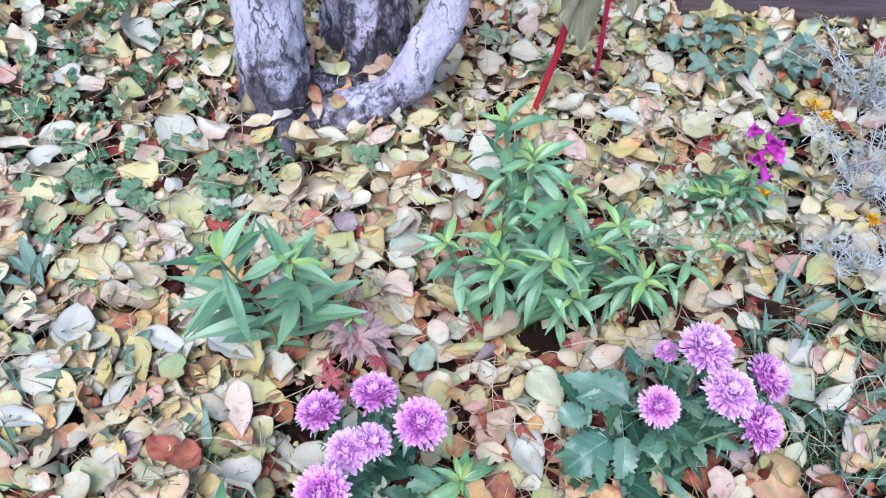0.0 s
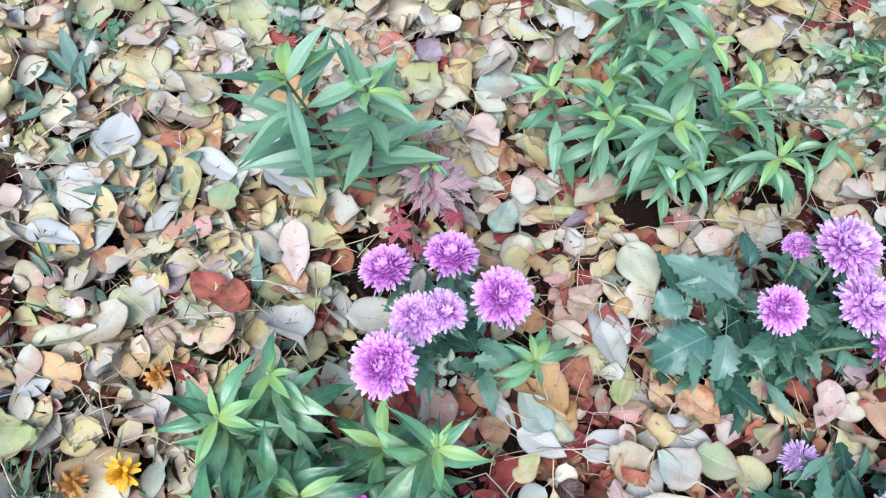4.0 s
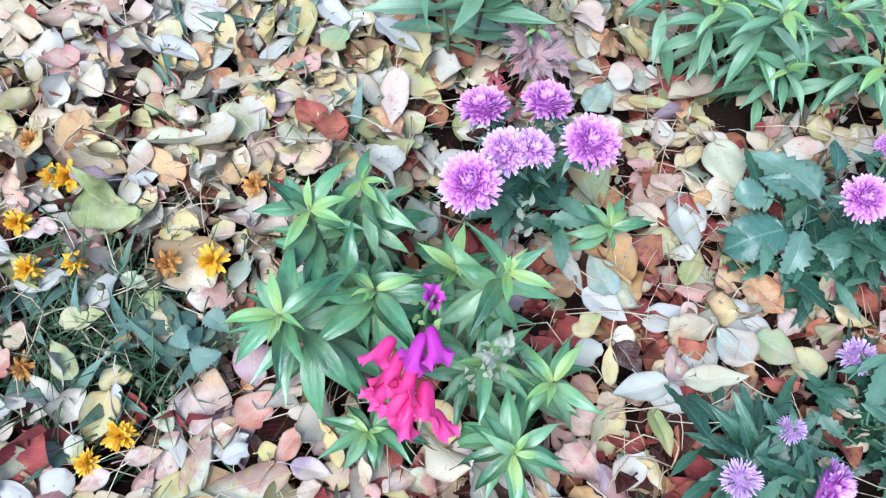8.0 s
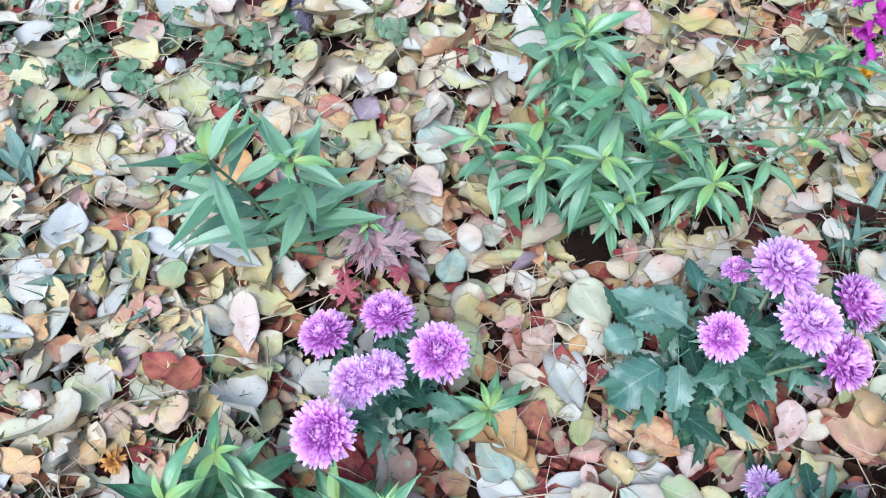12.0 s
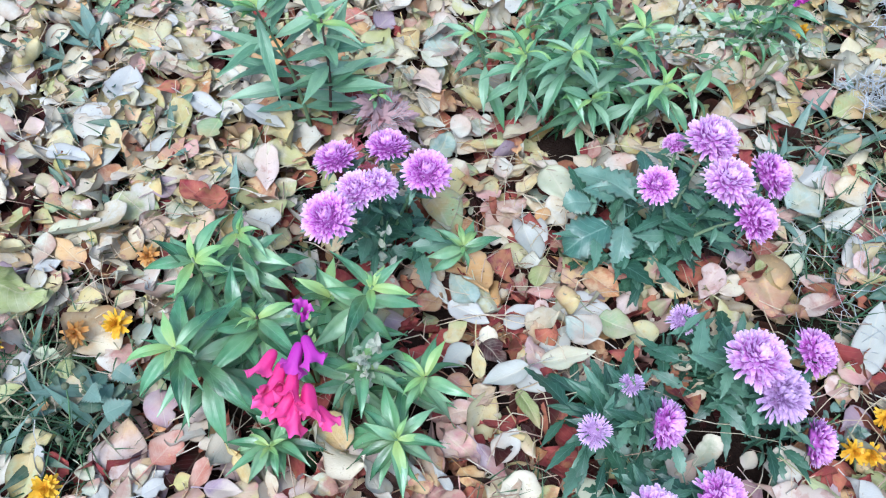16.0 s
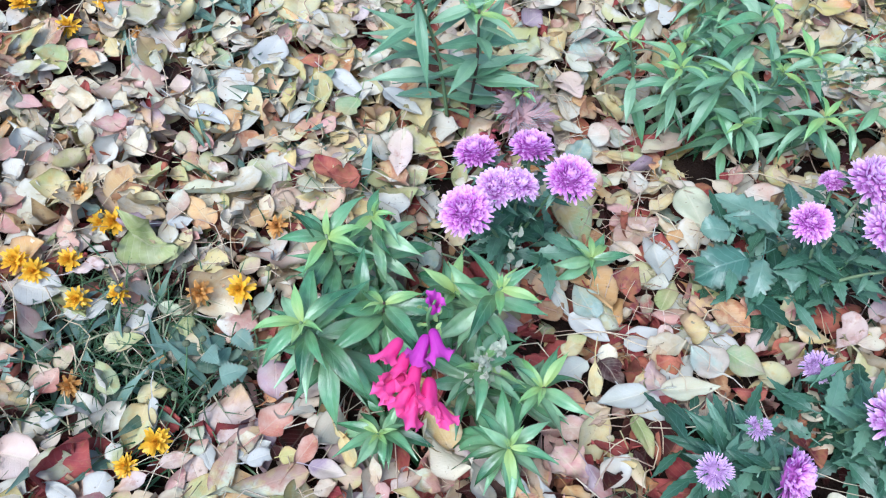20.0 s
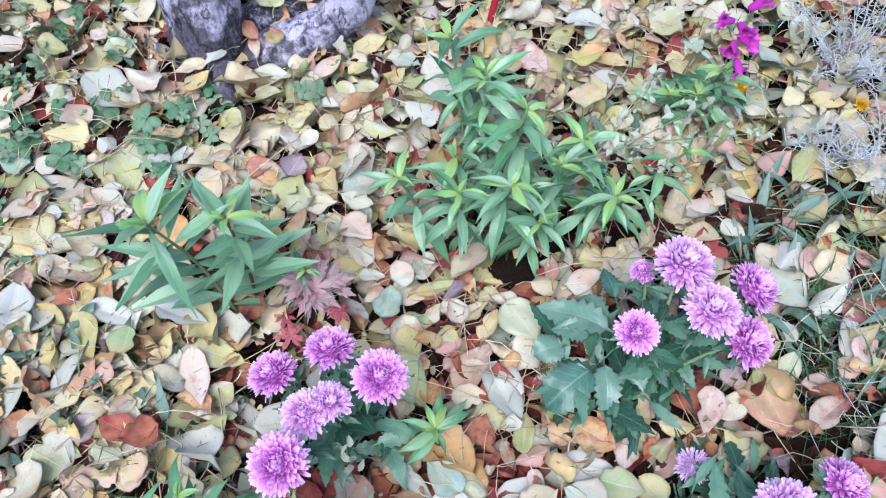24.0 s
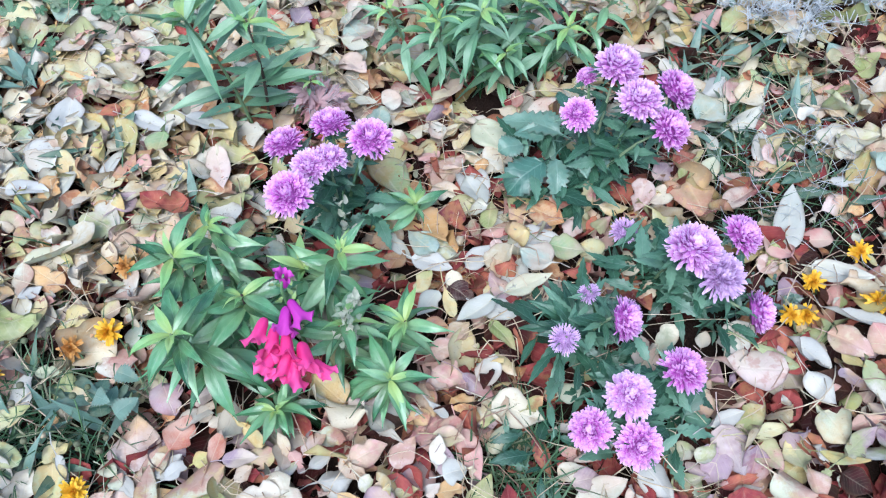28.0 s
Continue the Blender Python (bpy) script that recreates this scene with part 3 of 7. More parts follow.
def plank_material():
    m, t, b = base_material("weathered_plank", 0.85)
    geo = t.nodes.new("ShaderNodeNewGeometry")
    mp = t.nodes.new("ShaderNodeMapping")
    mp.inputs["Scale"].default_value = (2, 40, 40)
    t.links.new(geo.outputs["Position"], mp.inputs[0])
    a = noise_tex(t, mp.outputs[0], 3.0, 6.0, 0.7)
    col = ramp(t, a, ((0.3, (0.05, 0.035, 0.045)), (0.55, (0.11, 0.08, 0.09)), (0.8, (0.22, 0.17, 0.17))))
    t.links.new(col, b.inputs["Base Color"])
    bump = t.nodes.new("ShaderNodeBump")
    bump.inputs["Strength"].default_value, bump.inputs["Distance"].default_value = 0.6, 0.004
    t.links.new(a, bump.inputs["Height"]), t.links.new(bump.outputs[0], b.inputs["Normal"])
    return m


soil, plank = soil_material(), plank_material()
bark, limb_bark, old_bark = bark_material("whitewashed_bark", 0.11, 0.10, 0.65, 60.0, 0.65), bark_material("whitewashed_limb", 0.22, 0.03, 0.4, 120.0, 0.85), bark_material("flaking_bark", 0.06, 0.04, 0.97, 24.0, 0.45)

broad_green = leaf_material("broad_aster_leaf", ((0.0, (0.04, 0.12, 0.085)), (0.5, (0.075, 0.185, 0.13)), (1.0, (0.15, 0.27, 0.20))), rough=0.33, gloss=0.6, veins=0.6, vein_color=(0.22, 0.34, 0.27), spots=0.2, freq=6, drift=0.9, worn=0.3, worn_color=(0.2, 0.29, 0.2))
snap_light = leaf_material("snapdragon_stalk_leaf", ((0.0, (0.105, 0.24, 0.125)), (0.5, (0.16, 0.31, 0.17)), (1.0, (0.25, 0.40, 0.245))), rough=0.36, gloss=0.6, veins=0.4, vein_color=(0.3, 0.44, 0.27), spots=0.0, drift=0.8, freq=5)
dark_crimson = leaf_material("dark_crimson_stem", ((0.0, (0.26, 0.012, 0.025)), (1.0, (0.34, 0.015, 0.03))), rough=0.4, veins=0.0, spots=0.5, spot_color=(0.06, 0.01, 0.01), through_light=0.0)

# ---- ground ----
def make_ground():
    """One sheet of soil, fine in the bed and coarse towards the horizon."""
    fine = np.linspace(-1.6, 2.6, 85)
    far = np.array([4.0, 7, 12, 25, 60, 150, 400])
    xs = np.concatenate([-far[::-1], fine, far])
    ys = np.concatenate([-far[::-1], fine, far])
    gx, gy = np.meshgrid(xs, ys)
    rough = np.random.default_rng(3).uniform(-0.004, 0.004, gx.shape) * (np.abs(gx) < 3) * (np.abs(gy) < 3)
    verts = np.stack([gx, gy, gz(gx, gy) + rough - 0.006], -1).reshape(-1, 3)
    n = len(xs)
    faces = [(i * n + j, i * n + j + 1, (i + 1) * n + j + 1, (i + 1) * n + j) for i in range(n - 1) for j in range(n - 1)]
    tagged(part("ground", mesh_of("ground", verts, faces), soil), "dark brown garden soil under fallen leaves", "ground", kind="structure")


make_ground()


# ---- the tree: three whitewashed stems from one stool ----
def trunk_mesh(name, ctrl, radii, seed, sides=40, n=60, ridge=0.1):
    pts = curve_points(ctrl, n)
    rad = np.interp(np.linspace(0, len(radii) - 1, n + 1), range(len(radii)), radii)
    v, f, u = tube_piece(pts, rad, sides, 0.0)
    out = []
    for k, p in enumerate(v):
        c = Vector(pts[k // sides])
        d = Vector(p) - c
        q = Vector(p) * 16 + Vector((seed * 3.1, 0, 0))
        lump = noise.noise(q) * 0.14 + noise.noise(q * 2.7) * ridge + noise.noise(Vector((q.x * 5, q.y * 5, q.z * 1.6))) * 0.07 + noise.noise(Vector((q.x * 9, q.y * 9, q.z * 4))) * 0.035
        out.append(c + d * (1 + lump))
    return mesh_of(name, out, f, u)


def make_tree():
    tree = thing("tree", "old fruit tree with three whitewashed rough-barked stems", "tree", at=(-0.2, 1.22, 0.0))
    back = Matrix.Translation((0.2, -1.22, 0.0))
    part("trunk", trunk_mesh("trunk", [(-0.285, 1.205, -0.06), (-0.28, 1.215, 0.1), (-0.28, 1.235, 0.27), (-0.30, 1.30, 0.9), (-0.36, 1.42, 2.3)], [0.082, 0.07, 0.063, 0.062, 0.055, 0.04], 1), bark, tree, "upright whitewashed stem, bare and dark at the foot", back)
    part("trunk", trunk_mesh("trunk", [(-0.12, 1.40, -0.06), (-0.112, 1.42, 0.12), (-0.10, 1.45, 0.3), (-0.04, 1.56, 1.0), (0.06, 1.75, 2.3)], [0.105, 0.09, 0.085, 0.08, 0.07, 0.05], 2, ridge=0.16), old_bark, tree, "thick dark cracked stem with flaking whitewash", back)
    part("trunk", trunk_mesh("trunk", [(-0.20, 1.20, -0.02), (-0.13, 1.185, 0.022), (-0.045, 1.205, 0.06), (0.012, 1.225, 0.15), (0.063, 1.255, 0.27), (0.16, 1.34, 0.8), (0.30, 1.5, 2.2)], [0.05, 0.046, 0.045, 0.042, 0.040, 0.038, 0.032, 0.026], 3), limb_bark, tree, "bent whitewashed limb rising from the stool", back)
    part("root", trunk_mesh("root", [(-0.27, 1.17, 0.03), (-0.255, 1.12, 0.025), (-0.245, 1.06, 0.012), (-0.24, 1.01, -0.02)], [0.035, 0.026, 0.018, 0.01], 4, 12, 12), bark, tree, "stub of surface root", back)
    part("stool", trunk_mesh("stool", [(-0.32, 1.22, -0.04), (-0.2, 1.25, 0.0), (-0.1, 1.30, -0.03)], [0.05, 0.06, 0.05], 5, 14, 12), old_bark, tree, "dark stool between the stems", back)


make_tree()


# ---- edging plank at the far side of the bed ----
def make_plank():
    bm = bmesh.new()
    bmesh.ops.create_cube(bm, size=1.0, matrix=Matrix.Diagonal((1.9, 0.045, 0.14, 1)))
    bmesh.ops.subdivide_edges(bm, edges=[e for e in bm.edges if e.calc_length() > 1], cuts=24)
    for v in bm.verts:
        v.co += Vector((0, 0.006 * math.sin(5 * v.co.x), 0.004 * math.sin(9 * v.co.x + 1)))
    bmesh.ops.bevel(bm, geom=[e for e in bm.edges if len(e.link_faces) == 2 and e.calc_face_angle() > 1], offset=0.004, segments=2, affect="EDGES")
    me = bpy.data.meshes.new("plank")
    bm.to_mesh(me)
    bm.free()
    ob = part("garden_edging", me, plank, None, "", pose(1.55, 1.60, 0.06, 0, 0, 2))
    tagged(ob, "weathered dark wooden plank edging the flower bed", "edging", kind="structure")


make_plank()



# ---- china asters ----
def aster_head(radius, count, seed, hollow=0.0, droop=8.0, petal_w=0.13, reach=0.42, dome=0.45, top=72.0, messy=0.1, incurve=(1.15, 1.0)):
    """A pompon: strap petals set in a spiral over a low dome, level at the rim and upright in the middle."""
    r = np.random.default_rng(seed)
    zs = np.linspace(0, 1, 6)
    pieces = [tube_piece([(0, 0, radius * (0.92 * dome * z - 0.02)) for z in zs], [radius * (1 - reach * 0.95) * 0.98 * math.sqrt(1 - 0.97 * z * z) for z in zs], 14)]
    pieces[0] = (pieces[0][0], pieces[0][1], np.full_like(pieces[0][2], 0.3))
    for i in range(count):
        q = (i + 0.5) / count
        q = hollow + (1 - hollow) * math.sqrt(q)
        a = i * 137.508 + r.normal(0, 5)
        e = top - (top + droop) * q ** 1.3 + r.normal(0, (40 + 90 * (1 - q)) * messy)
        ln = radius * reach * (0.55 + 0.5 * q) * r.uniform(0.82, 1.14)
        p = leaf_piece(ln, radius * petal_w * r.uniform(0.8, 1.15), "petal", fold=0.75, curl=(incurve[0] - incurve[1] * q) * r.uniform(0.5, 1.3) + messy * r.normal(0, 2.0), twist=r.normal(0, 0.25 + messy), n=4, m=2, seed=int(r.integers(1e6)))
        if q < 0.45:
            p = (p[0], p[1], p[2] + np.array([0.0, 0.35 * (0.45 - q) / 0.45]))
        rr = radius * (1 - reach * 0.95) * q
        at = (-rr * math.sin(radians(a)), rr * math.cos(radians(a)), radius * dome * math.sqrt(max(0.0, 1 - q * q)) + 0.04 * radius)
        pieces.append(moved(p, grown(at, a, e, r.normal(0, 15))))
    return pieces


def disc_piece(radius, seed, florets=46):
    r = np.random.default_rng(seed)
    out = []
    for i in range(florets):
        rad = radius * math.sqrt((i + 0.5) / florets)
        a = i * 137.5
        p = leaf_piece(radius * 0.42, radius * 0.16, "strap", fold=0.4, curl=0.3, n=2, m=2, seed=i)
        out.append(moved(p, grown((rad * math.cos(radians(a)), rad * math.sin(radians(a)), radius * 0.25), a - 90, 84 - 22 * rad / radius + r.normal(0, 8))))
    return out


def moved_all(pieces, up):
    return [moved(p, Matrix.Translation((0, 0, up))) for p in pieces]


def bract_pieces(radius, seed, count=13):
    r = np.random.default_rng(seed)
    out = []
    for i in range(count):
        p = leaf_piece(radius * r.uniform(0.8, 1.2), radius * 0.26, "lance", fold=0.2, curl=-0.2, n=4, m=2, seed=seed + i)
        out.append(moved(p, grown((0, 0, radius * 0.02), 360 * i / count + r.normal(0, 8), r.uniform(-12, 12))))
    return out


HEADS = {
    "full": (mesh_of("petals", *join(aster_head(1.0, 300, 11, reach=0.40, petal_w=0.14, droop=8, dome=0.55, top=74, messy=0.11))), mesh_of("disc", *join(moved_all(disc_piece(0.10, 5, 12), 0.42)))),
    "double": (mesh_of("petals", *join(aster_head(1.0, 340, 12, messy=0.2, petal_w=0.13, top=62, reach=0.44, droop=4, dome=0.5))), mesh_of("disc", *join(moved_all(disc_piece(0.12, 6, 14), 0.38)))),
    "shaggy": (mesh_of("petals", *join(aster_head(1.0, 400, 13, messy=0.15, petal_w=0.14, top=58, droop=34, reach=0.46, dome=0.7, incurve=(1.5, 0.6)))), mesh_of("disc", *join(moved_all(disc_piece(0.10, 7, 12), 0.55)))),
    "open": (mesh_of("petals", *join(aster_head(1.0, 190, 14, hollow=0.35, top=70, droop=10, petal_w=0.095, reach=0.44, dome=0.35, messy=0.2))), mesh_of("disc", *join(moved_all(disc_piece(0.34, 8, 70), 0.2)))),
}
BRACTS = mesh_of("bracts", *join(bract_pieces(1.0, 3)))
BRACTS.materials.append(aster_green)
head_cache = {}


def flower_head(plant, at, radius, style, petal, label, face=(0, 0, 1), spin=0.0):
    """A flower as a part of its plant, with petals, disc and bracts; face: the way it looks."""
    key = (style, petal.name)
    if key not in head_cache:
        a, b = HEADS[style][0].copy(), HEADS[style][1].copy()
        a.materials.append(petal), b.materials.append(disc_mat)
        head_cache[key] = (a, b)
    turn = Vector(face).normalized().to_track_quat("Z", "Y").to_matrix().to_4x4()
    m = Matrix.Translation(Vector(at) - plant.location) @ turn @ pose(0, 0, 0, 0, 0, spin) @ Matrix.Scale(radius, 4)
    head = part("flower_head", head_cache[key][0], None, plant, label, m)
    part("disc", head_cache[key][1], None, head)
    part("calyx", BRACTS, None, head)
    return head


def aster_leaf_mesh(length, width, seed, lobed=True):
    r = np.random.default_rng(seed)
    return mesh_of("leaf", *leaf_piece(length, width, "ovate" if lobed else "lance", fold=r.uniform(0.1, 0.35), curl=r.uniform(-0.8, -0.2), twist=r.normal(0, 0.2), wave=0.06, stalk=length * 0.25, n=13, m=4, teeth=1.2 if lobed else 0.7, seed=seed))


ASTER_LEAVES = [aster_leaf_mesh(0.047, 0.016, 60 + i) for i in range(3)] + [aster_leaf_mesh(0.040, 0.0095, 70 + i, False) for i in range(3)]
for me in ASTER_LEAVES:
    me.materials.append(aster_green)


def stem(plant, ctrl, r0, r1, material, n=8, name="stem"):
    pts = [p - plant.location for p in curve_points(ctrl, n)]
    return part(name, mesh_of(name, *tube_piece(pts, np.linspace(r0, r1, n + 1), 7, 0.06)), material, plant)


def aster_stalk(plant, root, top, seed, leaves=12, reach=1.0):
    """A leafy stalk from the root to just under its flower."""
    r = np.random.default_rng(seed)
    root, top = Vector(root), Vector(top)
    mid = root.lerp(top, 0.55) + Vector((0, 0, 0.015 + 0.1 * (top - root).length * 0.3))
    ctrl = [root, mid, top]
    s = stem(plant, ctrl, 0.0028, 0.0022, stem_green)
    pts = curve_points(ctrl, 20)
    for i in range(leaves):
        q = 0.12 + 0.84 * i / max(leaves - 1, 1)
        at = pts[int(q * 20)] - plant.location
        big = q < 0.6
        me = ASTER_LEAVES[int(r.integers(3)) if big else 3 + int(r.integers(3))]
        part("leaf", me, None, s, "", grown(at, i * 137.5 + r.normal(0, 12), r.uniform(0, 40), r.normal(0, 15), reach * r.uniform(0.8, 1.25) * (1.1 if big else 0.95)))
    return s


def broad_leaf(plant, root, tip, width, material, label="", kind="ovate", teeth=1, seed=0, curl=-0.5, up=14):
    """A single large leaf from root to tip, on a stalk that runs back towards the plant."""
    root, tip = Vector(root), Vector(tip)
    d = tip - root
    me = mesh_of("leaf", *leaf_piece(d.length, width, kind, fold=0.35, curl=curl - 0.35, wave=0.09, twist=0.3 * math.sin(7 * seed), stalk=0.5 * d.length, n=17, m=8, teeth=0.6 * teeth, seed=seed, crumple=0.014))
    a = math.degrees(math.atan2(-d.x, d.y))
    e = math.degrees(math.asin(max(-1, min(1, d.z / d.length)))) + up
    return part("leaf", me, material, plant, label, grown(root - plant.location, a, e))


def basal(plant, x, y, count, spread, size, seed, material=None, height=0.05):
    """Toothed leaves round the foot of a plant, at all heights up to the given one."""
    r = np.random.default_rng(seed)
    for i in range(count):
        a, d = r.uniform(0, TAU), spread * math.sqrt(r.random())
        at = Vector((x + d * math.cos(a), y + d * math.sin(a), gz(x, y) + r.uniform(0.3, 1.0) * height)) - plant.location
        part("leaf", ASTER_LEAVES[int(r.integers(3)) if r.random() < 0.6 else 3 + int(r.integers(3))], None, plant, "", grown(at, math.degrees(a) - 90 + r.normal(0, 50), r.uniform(-8, 40), r.normal(0, 22), size * r.uniform(0.75, 1.35)))


BROAD = (
    ((0.335, 0.535), (0.239, 0.588), 0.058, 1), ((0.30, 0.475), (0.228, 0.433), 0.072, 2), ((0.269, 0.515), (0.225, 0.505), 0.05, 3), ((0.322, 0.48), (0.317, 0.404), 0.045, 4), ((0.366, 0.49), (0.369, 0.437), 0.036, 5),
    ((0.34, 0.552), (0.298, 0.612), 0.04, 6), ((0.358, 0.585), (0.349, 0.637), 0.034, 7), ((0.40, 0.48), (0.409, 0.44), 0.03, 8), ((0.428, 0.532), (0.479, 0.497), 0.03, 9), ((0.31, 0.53), (0.255, 0.545), 0.04, 11),
)


def make_asters():
    g = "china asters"
    # five flowers in the middle of the bed
    a = thing("aster_plant", "china aster with five purple pompon flowers among fallen leaves", "flower", g, (-0.04, 0.455, float(gz(-0.04, 0.455))))
    root = a.location
    rows = (((-0.116, 0.461, 0.172), 0.034, "full", aster_petal, (-0.25, 0.25, 1)), ((-0.044, 0.482, 0.187), 0.034, "full", aster_petal, (0, 0.3, 1)), ((0.018, 0.434, 0.205), 0.0365, "full", aster_petal, (0.12, -0.1, 1)), ((-0.074, 0.400, 0.192), 0.031, "double", aster_pale, (-0.1, -0.15, 1)), ((-0.045, 0.412, 0.193), 0.028, "double", aster_pale, (0.25, 0.1, 1)), ((-0.099, 0.337, 0.212), 0.0375, "full", aster_petal, (-0.12, -0.2, 1)))
    for i, (at, rad, style, petal, face) in enumerate(rows):
        foot = (root.x + 0.01 * math.cos(i), root.y - 0.02 + 0.01 * math.sin(i), root.z)
        aster_stalk(a, foot, (at[0], at[1], at[2] - 0.004), 100 + i, 13)
        flower_head(a, (at[0], at[1], at[2] - 0.012), rad, style, petal, "purple pompon flower" if petal is aster_petal else "pale lilac double flower", face, 40 * i)
    # seven flowers with broad toothed leaves
    b = thing("aster_plant", "china aster with seven lilac flowers and broad toothed blue-green leaves", "flower", g, (0.385, 0.475, float(gz(0.385, 0.475))))
    root = b.location
    rows = (((0.343, 0.474, 0.190), 0.030, "full", aster_petal, (-0.1, -0.25, 1)), ((0.377, 0.568, 0.172), 0.019, "shaggy", aster_petal, (-0.35, 0.2, 1)), ((0.418, 0.556, 0.198), 0.042, "shaggy", aster_pale, (0.2, 0.1, 1)), ((0.444, 0.494, 0.186), 0.039, "shaggy", aster_pale, (0.1, 0.0, 1)), ((0.509, 0.532, 0.166), 0.038, "shaggy", aster_petal, (0.75, 0.1, 0.8)), ((0.487, 0.464, 0.150), 0.038, "shaggy", aster_petal, (0.55, -0.1, 0.8)))
    for i, (at, rad, style, petal, face) in enumerate(rows):
        foot = (root.x + 0.02 * math.cos(2 * i), root.y + 0.02 * math.sin(2 * i), root.z)
        aster_stalk(b, foot, (at[0] - 0.006 * face[0], at[1], at[2] - 0.004), 120 + i, 15)
        flower_head(b, (at[0], at[1], at[2] - 0.012), rad, style, petal, "round purple flower" if style == "full" else "shaggy lilac flower leaning outwards", face, 55 * i)
    for foot, tip, w, s in BROAD:
        broad_leaf(b, (*foot, 0.065), (*tip, 0.07 if s % 2 else 0.045), 0.86 * w, broad_green, "broad toothed leaf", seed=s, kind="round" if s in (2, 3) else "ovate", teeth=1.0 if s in (2, 3) else 1.8)
    basal(b, 0.325, 0.49, 30, 0.065, 1.5, 61, height=0.085)
    basal(b, 0.36, 0.455, 22, 0.045, 1.35, 69, height=0.075)
    basal(b, 0.43, 0.50, 26, 0.06, 1.0, 62, height=0.10)
    # a looser plant with half-open heads
    c = thing("aster_plant", "china aster with shaggy lilac heads and narrow dark leaves", "flower", g, (0.46, 0.235, float(gz(0.46, 0.235))))
    root = c.location
    rows = (((0.414, 0.335, 0.062), 0.0245, "open", aster_faded, (-0.1, -0.1, 1)), ((0.486, 0.249, 0.128), 0.044, "shaggy", aster_pale, (0.1, 0.1, 1)), ((0.569, 0.282, 0.108), 0.036, "shaggy", aster_petal, (0.6, 0.0, 0.8)), ((0.523, 0.217, 0.108), 0.042, "double", aster_faded, (0.3, -0.2, 1)), ((0.570, 0.168, 0.080), 0.034, "shaggy", aster_petal, (1.0, -0.15, 0.25)))
    for i, (at, rad, style, petal, face) in enumerate(rows):
        foot = (root.x + 0.03 * math.cos(2 * i), root.y + 0.03 * math.sin(2 * i), root.z)
        aster_stalk(c, foot, (at[0] - 0.01 * face[0], at[1], at[2] - 0.004), 140 + i, 22, 1.0)
        flower_head(c, (at[0], at[1], at[2] - 0.012), rad, style, petal, "pale half-open flower with a visible disc" if style == "open" else "shaggy lilac flower", face, 70 * i)
    basal(c, 0.46, 0.25, 34, 0.085, 1.15, 63, height=0.075)
    basal(c, 0.54, 0.20, 20, 0.05, 1.0, 64, height=0.07)
    basal(c, 0.43, 0.315, 14, 0.05, 1.1, 65, height=0.045)
    # the plant beside it, with thistle-like buds
    d = thing("aster_plant", "china aster with thistle-like buds and one sideways lilac flower", "flower", g, (0.325, 0.175, float(gz(0.325, 0.175))))
    root = d.location
    rows = (((0.329, 0.206, 0.100), 0.018, "open", aster_faded, (-0.2, 0.1, 1)), ((0.281, 0.135, 0.100), 0.0235, "open", aster_faded, (-0.2, -0.3, 1)), ((0.356, 0.148, 0.128), 0.034, "shaggy", aster_petal, (0.95, -0.25, 0.4)))
    for i, (at, rad, style, petal, face) in enumerate(rows):
        foot = (root.x + 0.02 * math.cos(2 * i), root.y + 0.02 * math.sin(2 * i), root.z)
        aster_stalk(d, foot, (at[0] - 0.01 * face[0], at[1], at[2] - 0.004), 160 + i, 22, 1.0)
        flower_head(d, (at[0], at[1], at[2] - 0.012), rad, style, petal, "thistle-like opening bud" if style == "open" else "lilac flower turned sideways", face, 70 * i)
    for tip, w, s in (((0.245, 0.215, 0.08), 0.022, 11), ((0.225, 0.18, 0.06), 0.022, 12), ((0.27, 0.235, 0.08), 0.020, 13), ((0.24, 0.115, 0.05), 0.022, 14), ((0.30, 0.245, 0.07), 0.02, 15), ((0.255, 0.085, 0.05), 0.02, 16)):
        broad_leaf(d, (root.x - 0.01, root.y, 0.03), tip, w, aster_green, seed=s)
    basal(d, 0.31, 0.165, 32, 0.075, 1.25, 66, height=0.075)
    # four heads close together at the front
    e = thing("aster_plant", "china aster with four full lilac pompons close together", "flower", g, (0.375, 0.06, float(gz(0.375, 0.06))))
    root = e.location
    rows = (((0.428, 0.064, 0.122), 0.035, "shaggy", aster_petal, (0.35, 0.0, 0.9)), ((0.349, 0.031, 0.130), 0.035, "shaggy", aster_pale, (-0.05, -0.1, 1)), ((0.296, -0.003, 0.110), 0.031, "shaggy", aster_petal, (-0.35, -0.25, 0.9)), ((0.353, -0.028, 0.110), 0.033, "shaggy", aster_petal, (0.05, -0.45, 0.9)))
    for i, (at, rad, style, petal, face) in enumerate(rows):
        foot = (root.x + 0.02 * math.cos(2 * i), root.y + 0.02 * math.sin(2 * i), root.z)
        aster_stalk(e, foot, (at[0], at[1], at[2] - 0.004), 180 + i, 26)
        broad_leaf(e, (root.x + 0.02 * math.cos(1.6 * i), root.y + 0.02 * math.sin(1.6 * i), 0.04), (root.x + 0.075 * math.cos(1.6 * i + 0.5), root.y + 0.075 * math.sin(1.6 * i + 0.5), 0.05), 0.02, aster_green, seed=20 + i)
        flower_head(e, (at[0], at[1], at[2] - 0.014), rad, style, petal, "full shaggy lilac pompon", face, 70 * i)
    basal(e, 0.37, 0.04, 34, 0.085, 1.15, 67, height=0.08)
    basal(e, 0.23, -0.00, 22, 0.045, 0.95, 70, height=0.055)
    basal(a, -0.03, 0.425, 24, 0.055, 1.1, 68, height=0.11)


make_asters()


